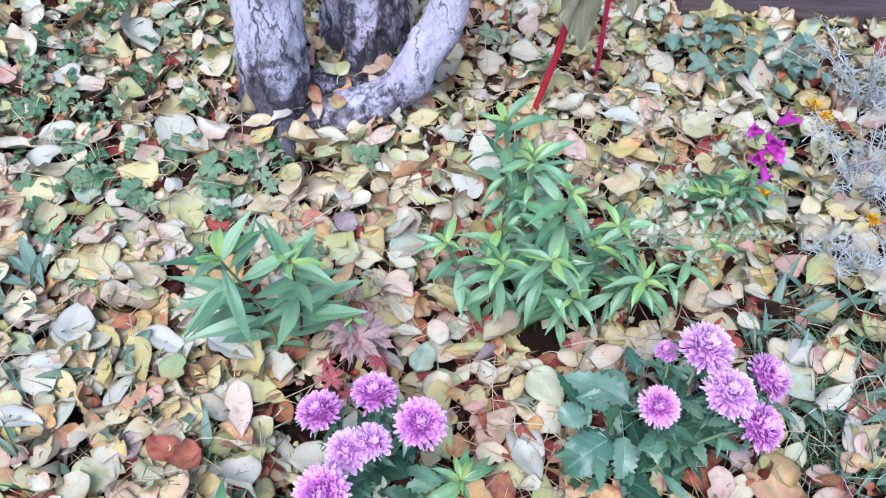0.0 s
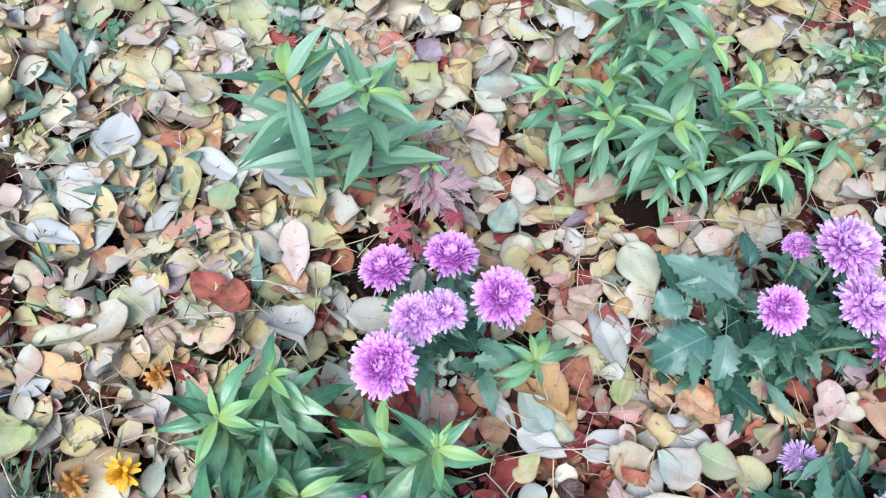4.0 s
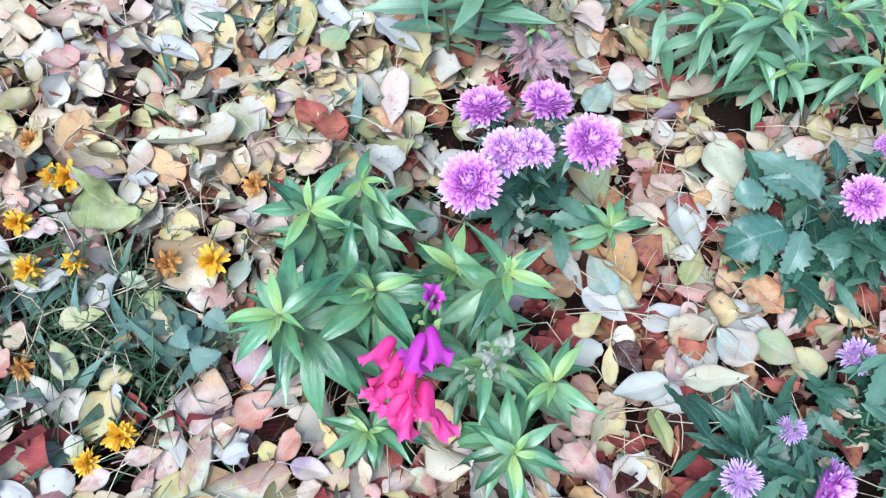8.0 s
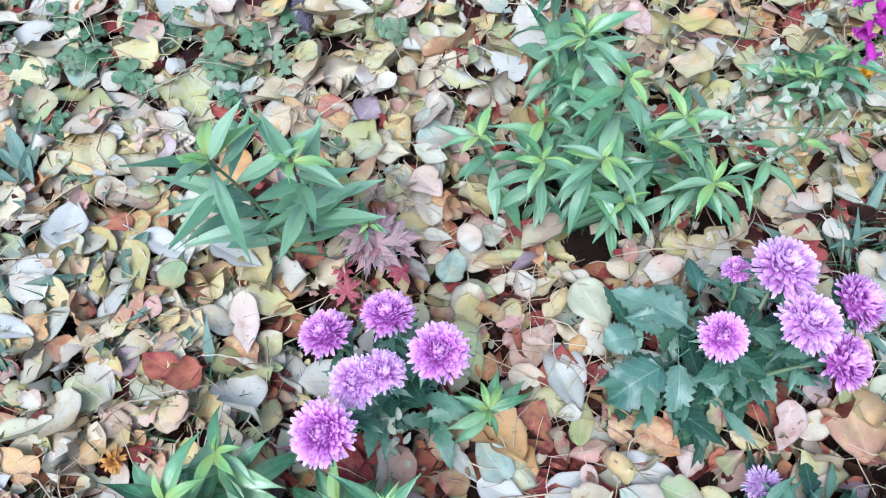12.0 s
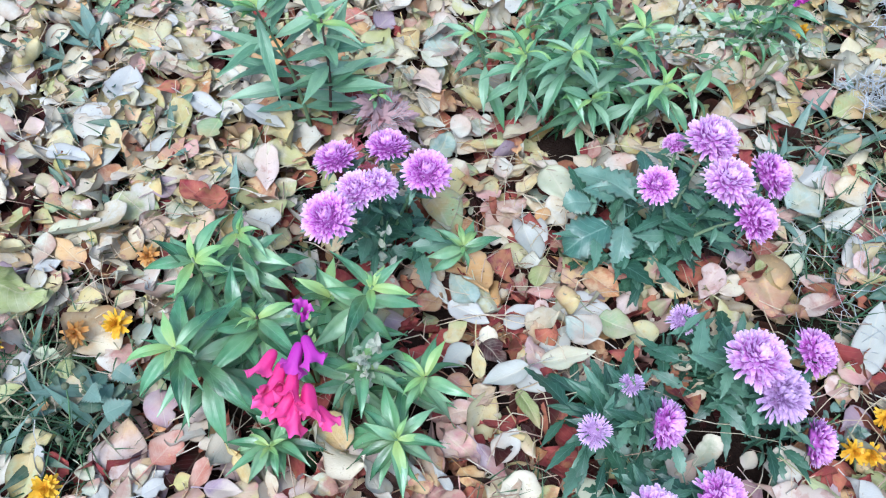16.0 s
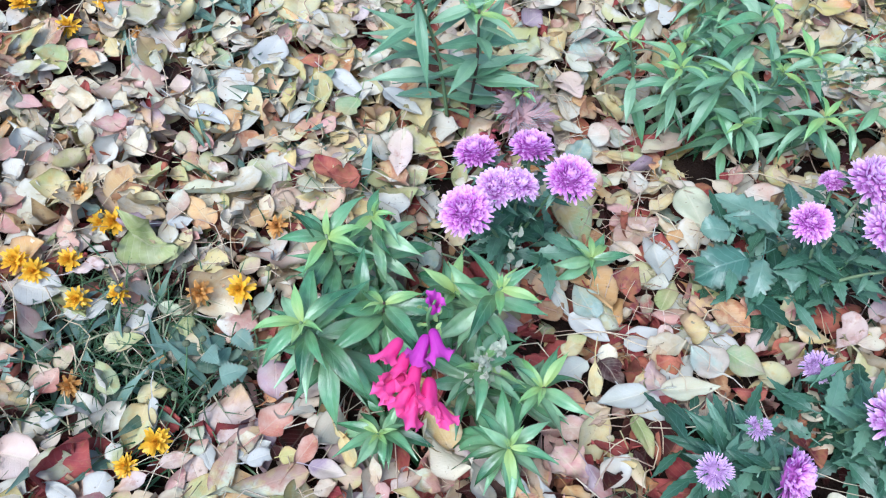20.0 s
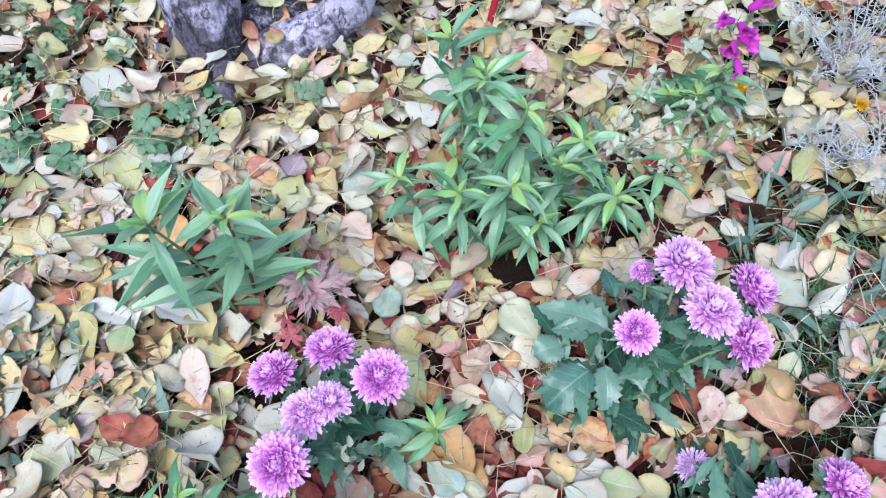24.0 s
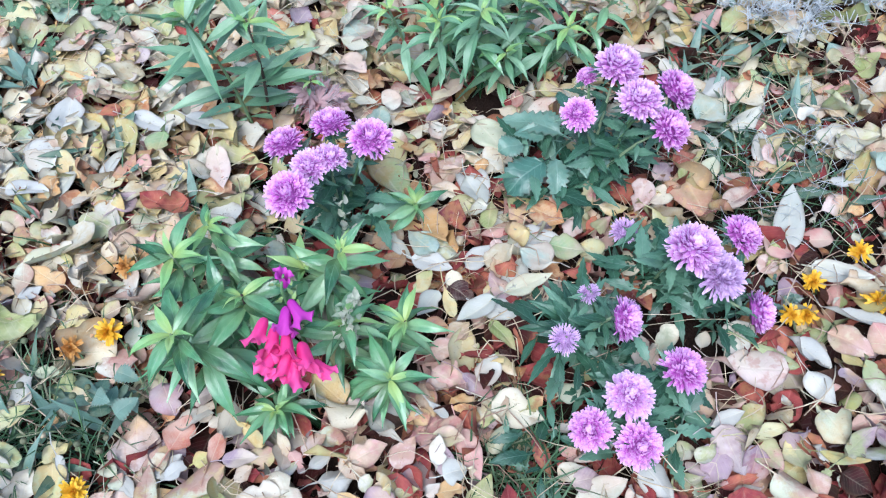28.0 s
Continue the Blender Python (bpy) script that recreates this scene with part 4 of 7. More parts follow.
# ---- snapdragons ----
def snap_leaf(length, width, seed, kind="lance", droop=(-1.7, -0.2)):
    r = np.random.default_rng(seed)
    return mesh_of("leaf", *leaf_piece(length, width, kind, fold=r.uniform(0.35, 0.9), curl=r.uniform(*droop), twist=r.normal(0, 0.6 if droop[0] < -1 else 0.25), wave=r.uniform(0.03, 0.09), n=13, m=6, seed=seed))


SNAP_OLD = [snap_leaf(0.085, 0.0185 + 0.0012 * i, 200 + i) for i in range(5)]
SNAP_NARROW = [snap_leaf(0.085, 0.0150 + 0.001 * i, 210 + i) for i in range(5)]
SNAP_STRAIGHT = [snap_leaf(0.085, 0.0165 + 0.001 * i, 230 + i, droop=(-0.6, 0.05)) for i in range(5)]
SNAP_YOUNG = [snap_leaf(0.056, 0.0135, 220 + i) for i in range(3)]
SNAP_MIXED = [SNAP_OLD[0], SNAP_NARROW[1], SNAP_NARROW[3], SNAP_OLD[1], SNAP_NARROW[4]]
for me in SNAP_OLD:
    me.materials.append(snap_green)
for me in SNAP_NARROW + SNAP_STRAIGHT:
    me.materials.append(snap_light)
for me in SNAP_YOUNG:
    me.materials.append(snap_young)


def shoot(plant, root, tip, seed, leaves=16, size=1.0, low=0.25, dark=False, droop=0.0, blades=None, spin=77.0, facing=None):
    """A leafy shoot: long leaves in crossed pairs below, a tuft of small bright ones at the tip."""
    r = np.random.default_rng(seed)
    root, tip = Vector(root), Vector(tip)
    bend = root.lerp(tip, 0.5) + Vector((r.normal(0, 0.006), r.normal(0, 0.006), 0.01))
    ctrl = [root, bend, tip]
    s = stem(plant, ctrl, 0.0032, 0.0018, stem_dark if dark else stem_green)
    pts = curve_points(ctrl, 24)
    turn = r.uniform(0, 360)
    turn = turn if facing is None else facing
    for i in range(leaves):
        q = low + (0.96 - low) * (i // 2) / max((leaves - 1) // 2, 1)
        at = pts[int(q * 24)] - plant.location
        az_ = turn + 180 * (i % 2) + spin * (i // 2) + r.normal(0, 22 if spin > 40 else 14)
        e = -14 + 56 * q + r.normal(0, 16) - droop
        part("leaf", (blades or SNAP_OLD)[int(r.integers(5))], None, s, "", grown(at, az_, e, r.normal(0, 12), size * r.uniform(0.65, 1.15) * (1.1 - 0.45 * max(0, q - 0.6))))
    for i in range(5):
        at = pts[23] - plant.location
        part("leaf", SNAP_YOUNG[int(r.integers(3))], None, s, "bright young leaf" if i == 0 else "", grown(at, turn + 30 + (75 if i < 4 else 50) * i + r.normal(0, 14), 26 + 13 * i + r.normal(0, 7), r.normal(0, 14), size * r.uniform(0.7, 1.15) * (1.1 - 0.14 * i)))
    return s


def floret_mesh(seed, flare=1.0):
    """A bell floret along +z: a swollen tube that flares into five frilled lobes."""
    r = np.random.default_rng(seed)
    verts, uvs, faces = [], [], []
    sides, prof = 36, ((0.0, 0.08), (0.06, 0.14), (0.18, 0.18), (0.36, 0.20), (0.54, 0.215), (0.68, 0.24), (0.80, 0.28), (0.88, 0.33), (0.95, 0.385), (1.0, 0.43))
    ph = r.uniform(0, TAU, 4)
    for i, (z, rad) in enumerate(prof):
        for j in range(sides):
            a = TAU * j / sides
            q = max(0.0, (z - 0.55) / 0.45)
            lobe = 1 + flare * 0.22 * q * math.cos(5 * a + 0.4 * math.sin(a)) + 0.08 * q * q * math.sin(11 * a + ph[0])
            lip = 0.20 * q * math.cos(a)
            back = -0.20 * q * q * flare * (0.5 + 0.5 * math.cos(5 * a)) + 0.06 * q * q * math.sin(9 * a + ph[1]) + lip
            crease = 1 + 0.06 * math.sin(4 * a + ph[2]) * min(1, 3 * z) * (1 - q)
            verts.append((rad * lobe * crease * math.cos(a) * (1.2 if math.cos(a) > 0 else 0.9), rad * lobe * crease * math.sin(a), z + back))
            uvs.append((j / sides, i / (len(prof) - 1)))
    for i in range(len(prof) - 1):
        for j in range(sides):
            k = (j + 1) % sides
            faces.append((i * sides + j, i * sides + k, (i + 1) * sides + k, (i + 1) * sides + j))
    return mesh_of("floret", verts, faces, uvs)


FLORETS = {}
for tint_name, tint in (("magenta", magenta), ("purple", purple)):
    FLORETS[tint_name] = []
    for k in range(3):
        me = floret_mesh(k)
        me.materials.append(tint)
        FLORETS[tint_name].append(me)


def floret(spike, origin, at, way, length, tint_name, k):
    turn = Vector(way).normalized().to_track_quat("Z", "Y").to_matrix().to_4x4()
    m = Matrix.Translation(Vector(at) - origin) @ turn @ pose(0, 0, 0, 0, 0, 50 * k) @ Matrix.Scale((0.78 + 0.05 * (k % 3)) * length, 4) @ Matrix.Translation((0, 0, -0.5))
    return part("floret", FLORETS[tint_name][k % 3], None, spike, tint_name + " bell floret" if k < 2 else "", m)


def make_snapdragons():
    g = "snapdragons"
    # the flowering plant at the front
    p = thing("snapdragon_plant", "bushy snapdragon with glossy lance leaves, magenta and purple bells", "flower", g, (-0.15, 0.20, 0.0))
    rows = (((-0.268, 0.264, 0.180), (-0.22, 0.24), 1.0, 18), ((-0.225, 0.322, 0.172), (-0.20, 0.27), 0.85, 14), ((-0.247, 0.128, 0.200), (-0.21, 0.17), 1.12, 20), ((-0.166, 0.196, 0.172), (-0.16, 0.20), 0.95, 16), ((-0.030, 0.268, 0.160), (-0.07, 0.23), 0.95, 16), ((0.030, 0.081, 0.115), (0.0, 0.12), 0.85, 16), ((-0.132, 0.061, 0.080), (-0.11, 0.10), 0.72, 14), ((-0.20, 0.20, 0.13), (-0.18, 0.21), 0.95, 12), ((0.055, 0.175, 0.10), (0.0, 0.17), 0.95, 14), ((-0.09, 0.27, 0.11), (-0.10, 0.24), 0.95, 12), ((-0.03, 0.165, 0.13), (-0.05, 0.17), 0.9, 12))
    for i, (tip, foot, size, n) in enumerate(rows):
        shoot(p, (foot[0], foot[1], 0.0), tip, 300 + i, int(1.7 * n), 1.06 * size, 0.2, i in (3, 8), 6.0)
    spike = stem(p, [(-0.10, 0.185, 0.0), (-0.098, 0.175, 0.14), (-0.102, 0.172, 0.215), (-0.097, 0.185, 0.238)], 0.0035, 0.0016, stem_green, 14, "flower_spike")
    o = p.location
    for k, (at, way, ln, tint_name) in enumerate((((-0.097, 0.182, 0.228), (0.1, 0.3, 0.9), 0.034, "purple"), ((-0.099, 0.135, 0.205), (-0.1, -0.9, -0.25), 0.044, "purple"), ((-0.083, 0.145, 0.207), (0.5, -0.8, -0.15), 0.044, "purple"), ((-0.131, 0.125, 0.198), (-0.3, -0.85, -0.2), 0.047, "magenta"), ((-0.115, 0.111, 0.194), (-0.1, -0.9, -0.2), 0.047, "magenta"), ((-0.120, 0.088, 0.185), (-0.55, -0.75, -0.2), 0.042, "magenta"), ((-0.098, 0.100, 0.192), (0.05, -1, -0.22), 0.053, "magenta"), ((-0.077, 0.091, 0.182), (0.2, -0.95, -0.2), 0.051, "magenta"), ((-0.091, 0.076, 0.172), (-0.1, -0.9, -0.4), 0.042, "magenta"), ((-0.054, 0.079, 0.172), (0.7, -0.65, -0.2), 0.038, "magenta"), ((-0.101, 0.085, 0.178), (-0.3, -0.85, -0.35), 0.042, "magenta"))):
        floret(spike, o, at, way, ln, tint_name, k)
    for k in range(10):
        q = k / 9
        at = Vector((-0.10 + 0.012 * math.cos(2.4 * k), 0.172 + 0.012 * math.sin(2.4 * k), 0.17 + 0.06 * q))
        me = mesh_of("calyx", *leaf_piece(0.012, 0.006, "ovate", fold=0.4, curl=0.5, n=4, m=2, seed=k))
        part("calyx", me, snap_young, spike, "", grown(at - o, 137 * k, 25))
    # tall leafy stalks behind the asters
    q = thing("snapdragon_plant", "two tall leafy snapdragon stalks without flowers", "plant", g, (-0.19, 0.645, float(gz(-0.19, 0.645))))
    shoot(q, (-0.20, 0.63, -0.01), (-0.260, 0.628, 0.286), 340, 24, 1.38, 0.2, False, 4.0, SNAP_STRAIGHT, 5.0, -84.0)
    part("leaf", SNAP_STRAIGHT[0], None, q, "long hanging leaf", grown(Vector((-0.257, 0.626, 0.272)) - q.location, 206, -36, 6, 1.55) @ Matrix.Diagonal((0.72, 1, 1, 1)))
    shoot(q, (-0.18, 0.655, -0.01), (-0.170, 0.652, 0.252), 341, 16, 1.05, 0.42, True, 4.0, SNAP_STRAIGHT, 24.0, -95.0)
    shoot(q, (-0.13, 0.645, -0.02), (-0.085, 0.640, 0.12), 342, 8, 0.55, 0.5, True)
    # the wide clump further back
    s = thing("snapdragon_plant", "wide clump of leafy snapdragon shoots without flowers", "plant", g, (0.22, 0.76, float(gz(0.22, 0.76))))
    rows = (((0.054, 0.750, 0.172), (0.09, 0.77), 0.85, 14), ((0.140, 0.716, 0.172), (0.15, 0.75), 0.9, 14), ((0.215, 0.701, 0.203), (0.20, 0.75), 1.0, 18), ((0.241, 0.784, 0.268), (0.22, 0.79), 1.0, 22), ((0.195, 0.890, 0.220), (0.20, 0.86), 0.95, 18), ((0.291, 0.747, 0.180), (0.27, 0.77), 0.95, 16), ((0.327, 0.775, 0.200), (0.29, 0.79), 0.95, 16), ((0.148, 0.957, 0.245), (0.17, 0.92), 1.0, 18), ((0.200, 0.924, 0.200), (0.21, 0.90), 0.9, 16), ((0.37, 0.705, 0.15), (0.32, 0.76), 0.95, 14), ((0.26, 0.70, 0.10), (0.25, 0.73), 0.9, 12), ((0.14, 0.80, 0.15), (0.17, 0.80), 0.9, 12))
    for i, (tip, foot, size, n) in enumerate(rows):
        shoot(s, (foot[0], foot[1], -0.02), tip, 360 + i, int(1.15 * n), 1.05 * size, 0.2, False, 8.0, SNAP_MIXED)
    shoot(s, (0.34, 0.75, -0.02), (0.47, 0.735, 0.21), 380, 18, 0.75, 0.2, False, 15)
    # small shoot by itself between the asters
    w = thing("seedling", "single small snapdragon shoot between fallen leaves", "plant", "", (0.085, 0.405, float(gz(0.085, 0.405))))
    shoot(w, (0.085, 0.41, -0.02), (0.080, 0.412, 0.055), 390, 8, 0.75, 0.5)
    # purple flowering plant at the far right
    f = thing("snapdragon_plant", "small snapdragon with a spike of purple bells", "flower", g, (0.60, 0.95, 0.0))
    for i, (tip, foot, size, n) in enumerate((((0.554, 0.924, 0.105), (0.57, 0.95), 0.85, 14), ((0.590, 0.935, 0.150), (0.59, 0.96), 0.85, 14), ((0.515, 0.945, 0.09), (0.55, 0.96), 0.8, 12))):
        shoot(f, (foot[0], foot[1], 0.0), tip, 400 + i, n, size, 0.3)
    spike = stem(f, [(0.61, 0.96, 0.0), (0.615, 0.97, 0.16), (0.628, 0.985, 0.26)], 0.003, 0.0016, stem_green, 12, "flower_spike")
    o = f.location
    for k, (at, way) in enumerate((((0.573, 0.955, 0.235), (-0.8, -0.2, 0.3)), ((0.596, 0.940, 0.228), (0.1, -0.9, 0.1)), ((0.582, 0.925, 0.205), (-0.5, -0.8, 0.0)), ((0.590, 0.900, 0.190), (0.1, -0.9, -0.2)), ((0.618, 0.965, 0.255), (0.7, 0.0, 0.6)), ((0.604, 0.93, 0.215), (0.5, -0.7, 0.2)))):
        floret(spike, o, at, way, 0.038, "purple", k)


make_snapdragons()

# ---- yellow daisies ----
def daisy_mesh(seed, ragged=0.3, rings=3):
    r = np.random.default_rng(seed)
    pieces = []
    for k in range(rings):
        count = 23 - 5 * k
        for i in range(count):
            p = leaf_piece(r.uniform(0.7, 1.0) * (1 - 0.22 * k), 0.23, "petal", fold=0.3, curl=r.normal(0.1, ragged), twist=r.normal(0, ragged), n=4, m=2, seed=int(r.integers(1e6)))
            pieces.append(moved(p, grown((0, 0, 0.05 + 0.08 * k), 360 * i / count + r.normal(0, 8), 8 + 28 * k + r.normal(0, 40 * ragged))))
    return mesh_of("petals", *join(pieces))


DAISY = []
for k in range(4):
    me = daisy_mesh(k, 0.45 if k < 3 else 0.8)
    me.materials.append(golden if k < 3 else amber)
    DAISY.append(me)
DAISY_DISC = mesh_of("disc", *join(disc_piece(0.28, 9, 30)))
DAISY_DISC.materials.append(amber)


def daisy(plant, at, radius, k, face=(0, 0, 1)):
    turn = Vector(face).normalized().to_track_quat("Z", "Y").to_matrix().to_4x4()
    stem(plant, [(at[0] + 0.02, at[1] - 0.03, float(gz(at[0], at[1]))), (at[0] + 0.01, at[1] - 0.005, at[2] * 0.6), (at[0], at[1], at[2])], 0.0016, 0.0012, stem_green, 5)
    h = part("flower_head", DAISY[k], None, plant, "golden yellow daisy flower" if k < 3 else "withered amber flower", Matrix.Translation(Vector(at) - plant.location) @ turn @ pose(0, 0, 0, 0, 0, 77 * k) @ Matrix.Scale(radius, 4))
    part("disc", DAISY_DISC, None, h)


STRAPS = [mesh_of("leaf", *leaf_piece(0.085, 0.0155, "lance", fold=0.35, curl=c, twist=tw, wave=0.03, n=8, m=4, seed=i)) for i, (c, tw) in enumerate(((-0.9, 0.2), (-0.5, -0.3), (-1.3, 0.1), (-0.2, 0.4)))]
for me in STRAPS:
    me.materials.append(blue_green)
BUD = mesh_of("seed_head", *tube_piece([(0, 0, -0.5), (0, 0, -0.35), (0, 0, 0), (0, 0, 0.35), (0, 0, 0.5)], [0.12, 0.42, 0.55, 0.42, 0.12], 10, 0.08))
BUD.materials.append(bud_brown)


def strap_tuft(plant, x, y, count, seed, size=1.0, spread=0.05):
    r = np.random.default_rng(seed)
    for i in range(count):
        px, py = x + r.normal(0, spread), y + r.normal(0, spread)
        part("leaf", STRAPS[int(r.integers(4))], None, plant, "", grown(Vector((px, py, gz(px, py) + 0.005)) - plant.location, r.uniform(0, 360), r.uniform(20, 65), r.normal(0, 20), size * r.uniform(0.7, 1.3)))


def make_daisies():
    g = "yellow daisies"
    a = thing("daisy_plant", "sprawling yellow daisies with blue-green strap leaves and seed heads", "flower", g, (-0.52, 0.1, 0.0))
    for i, (x, y, z, rad, k) in enumerate(((-0.619, 0.267, 0.045, 0.026, 0), (-0.640, 0.262, 0.04, 0.022, 1), (-0.717, 0.163, 0.05, 0.026, 1), (-0.683, 0.154, 0.05, 0.024, 2), (-0.644, 0.186, 0.05, 0.022, 0), (-0.603, 0.132, 0.05, 0.022, 2), (-0.552, 0.157, 0.05, 0.019, 1), (-0.443, 0.191, 0.055, 0.025, 3), (-0.385, 0.209, 0.062, 0.026, 0), (-0.407, -0.020, 0.045, 0.024, 1), (-0.429, -0.059, 0.04, 0.020, 2), (-0.560, 0.02, 0.03, 0.022, 3))):
        daisy(a, (x, y, z), rad, k, (0.3 * math.sin(3 * i), -0.4, 1))
    for i, (x, y, n) in enumerate(((-0.60, 0.06, 9), (-0.48, 0.06, 9), (-0.44, 0.04, 5), (-0.55, 0.0, 7), (-0.66, 0.10, 9), (-0.47, 0.13, 7), (-0.40, 0.14, 5), (-0.62, -0.04, 6))):
        strap_tuft(a, x, y, n, 500 + i, 1.0, 0.035)
    r = np.random.default_rng(9)
    for i in range(26):
        x, y = r.uniform(-0.68, -0.33), r.uniform(-0.08, 0.30)
        z = r.uniform(0.03, 0.075)
        s = stem(a, [(x + r.normal(0, 0.03), y - 0.05, 0.0), (x, y - 0.01, z * 0.7), (x, y, z)], 0.0011, 0.0009, stem_green, 4)
        part("seed_head", BUD, None, s, "", Matrix.Translation(Vector((x, y, z)) - a.location) @ Matrix.Scale(r.uniform(0.006, 0.010), 4))
    b = thing("daisy_plant", "yellow daisies flowering at the edge of the bed", "flower", g, (0.70, 0.2, 0.0))
    for i, (x, y, z, rad, k) in enumerate(((0.640, 0.172, 0.042, 0.022, 1), (0.662, 0.170, 0.042, 0.022, 0), (0.692, 0.227, 0.042, 0.022, 0), (0.779, 0.185, 0.042, 0.027, 2), (0.785, 0.277, 0.04, 0.023, 1))):
        daisy(b, (x, y, z), rad, k, (0.3 * math.sin(3 * i), -0.5, 1))
    c = thing("daisy_plant", "low yellow daisies half hidden by leaves", "flower", g, (-0.86, 0.63, 0.0))
    for i, (x, y, z, rad, k) in enumerate(((-0.89, 0.609, 0.045, 0.026, 0), (-1.00, 0.635, 0.045, 0.026, 1), (-0.858, 0.682, 0.045, 0.024, 2), (-0.781, 0.644, 0.03, 0.018, 3), (-0.696, 0.305, 0.035, 0.024, 3), (-0.384, 0.329, 0.05, 0.022, 3))):
        daisy(c, (x, y, z), rad, k, (0.2 * math.sin(3 * i), -0.3, 1))
    d = thing("daisy_plant", "small yellow daisies beside the silver shrub", "flower", g, (0.70, 1.0, 0.0))
    for i, (x, y, z, rad, k) in enumerate(((0.656, 0.977, 0.05, 0.020, 0), (0.831, 1.231, 0.04, 0.022, 1), (0.845, 1.20, 0.04, 0.020, 0), (0.86, 0.93, 0.04, 0.018, 2))):
        daisy(d, (x, y, z), rad, k)


make_daisies()


# ---- low plants ----
LOBES = mesh_of("leaf", *join([moved(leaf_piece(1.0 - 0.25 * abs(a) / 120, 0.52, "obovate", fold=0.4, curl=-0.5, wave=0.06, n=12, m=4, teeth=1, seed=i), grown((0, 0, 0), a, 8)) for i, a in enumerate((-120, -60, 0, 60, 120))]))
LOBES.materials.append(low_green)
NETTLE = mesh_of("leaf", *leaf_piece(1.0, 0.78, "heart", fold=0.25, curl=-0.4, wave=0.03, stalk=0.4, n=17, m=4, teeth=1, seed=4))
NETTLE.materials.append(blue_green)


def feather_leaf(seed):
    """A deeply cut leaf: seven fingers, each with side teeth, drooping at the tips."""
    r = np.random.default_rng(seed)
    out = []
    for i, a in enumerate((-140, -95, -48, 0, 48, 95, 140)):
        ln = (1.0 - 0.3 * abs(a) / 140) * r.uniform(0.85, 1.1)
        m = grown((0, 0, 0), a + r.normal(0, 5), 10 + r.normal(0, 6))
        out.append(moved(leaf_piece(ln, 0.24, "lance", fold=0.4, curl=-0.8, wave=0.05, n=10, m=4, teeth=0.8, seed=seed + i), m))
        for k in range(4):
            q, s = 0.32 + 0.17 * (k // 2), 1 if k % 2 else -1
            tooth = leaf_piece(0.30 * ln, 0.10, "lance", fold=0.3, curl=-0.5, n=5, m=2, seed=seed + k)
            out.append(moved(tooth, m @ grown((0, q * ln, -0.16 * q * q * ln), 38 * s, -8)))
    return mesh_of("leaf", *join(out))


FEATHER = feather_leaf(5)
FEATHER.materials.append(dusky)
FEATHER_RED = feather_leaf(6)
FEATHER_RED.materials.append(dusky_red)
HAIRY = mesh_of("hairs", *join([tube_piece([(0, 0, 0), Vector((0.5 * math.cos(2.4 * k), 0.5 * math.sin(2.4 * k), 0.35 + 0.02 * (k % 9))), Vector((1.0 * math.cos(2.4 * k + 0.3), 1.0 * math.sin(2.4 * k + 0.3), 0.45 + 0.07 * (k % 7)))], [0.014, 0.01, 0.006], 3) for k in range(46)]))


def rosette(name, label, x, y, count, seed, me, size=0.025, spread=0.05, height=0.045, group=""):
    r = np.random.default_rng(seed)
    p = thing(name, label, "plant", group, (x, y, float(gz(x, y))))
    for i in range(count):
        a, d = r.uniform(0, TAU), spread * math.sqrt(r.random())
        at = Vector((d * math.cos(a), d * math.sin(a), r.uniform(0.45, 1.0) * height))
        part("leaf", me, None, p, "", grown(at, r.uniform(0, 360), r.normal(0, 22), r.normal(0, 22), size * r.uniform(0.55, 1.4)))
    s = [Vector((0, 0, -0.005)), Vector((0.01, 0.0, height * 0.5)), Vector((0.02, 0.01, height * 0.7))]
    part("stalk", mesh_of("stalk", *tube_piece(s, [0.0015] * 3, 6)), stem_green, p)
    return p


g = "low green plants"
for i, (x, y, n, sp) in enumerate(((-0.555, 1.214, 9, 0.06), (-0.614, 1.021, 10, 0.08), (-0.50, 0.89, 7, 0.05), (-0.267, 1.008, 8, 0.06), (-0.736, 1.204, 12, 0.09), (-0.478, 1.298, 8, 0.06), (-0.80, 1.35, 12, 0.1), (-0.66, 1.38, 10, 0.09), (-0.40, 1.02, 7, 0.06), (-0.62, 0.86, 6, 0.06), (-0.72, 0.98, 8, 0.07), (0.02, 0.88, 5, 0.05), (-0.17, 0.80, 4, 0.04), (0.12, 1.5, 8, 0.08), (-0.93, 1.15, 8, 0.08), (-0.52, 1.10, 8, 0.07), (-0.34, 0.95, 5, 0.05), (-0.70, 1.10, 12, 0.09), (-0.84, 1.22, 12, 0.1), (-0.60, 1.30, 10, 0.08), (-0.75, 1.48, 14, 0.12), (-0.55, 1.5, 12, 0.1), (-0.95, 1.42, 12, 0.12), (-0.68, 0.93, 8, 0.07), (-0.58, 0.96, 9, 0.07), (-0.44, 1.18, 8, 0.05), (-0.49, 1.04, 8, 0.05), (-0.78, 1.10, 10, 0.08), (-0.86, 1.02, 10, 0.09), (-0.63, 1.14, 10, 0.07), (-0.42, 1.40, 10, 0.08), (-0.35, 1.52, 10, 0.09), (-0.30, 1.07, 6, 0.04), (-0.08, 1.09, 6, 0.05), (0.22, 1.38, 8, 0.07), (-0.36, 0.86, 6, 0.05), (-0.56, 0.80, 6, 0.05))):
    rosette("groundcover_plant", "low green plant with lobed leaves among fallen leaves", x, y, max(4, int(0.78 * n)), 600 + i, LOBES, 0.026, 1.15 * sp, 0.052, g)
rosette("nettle_seedling", "blue-green nettle-like seedling with toothed leaves", -0.365, 0.106, 11, 650, NETTLE, 0.032, 0.036, 0.075)
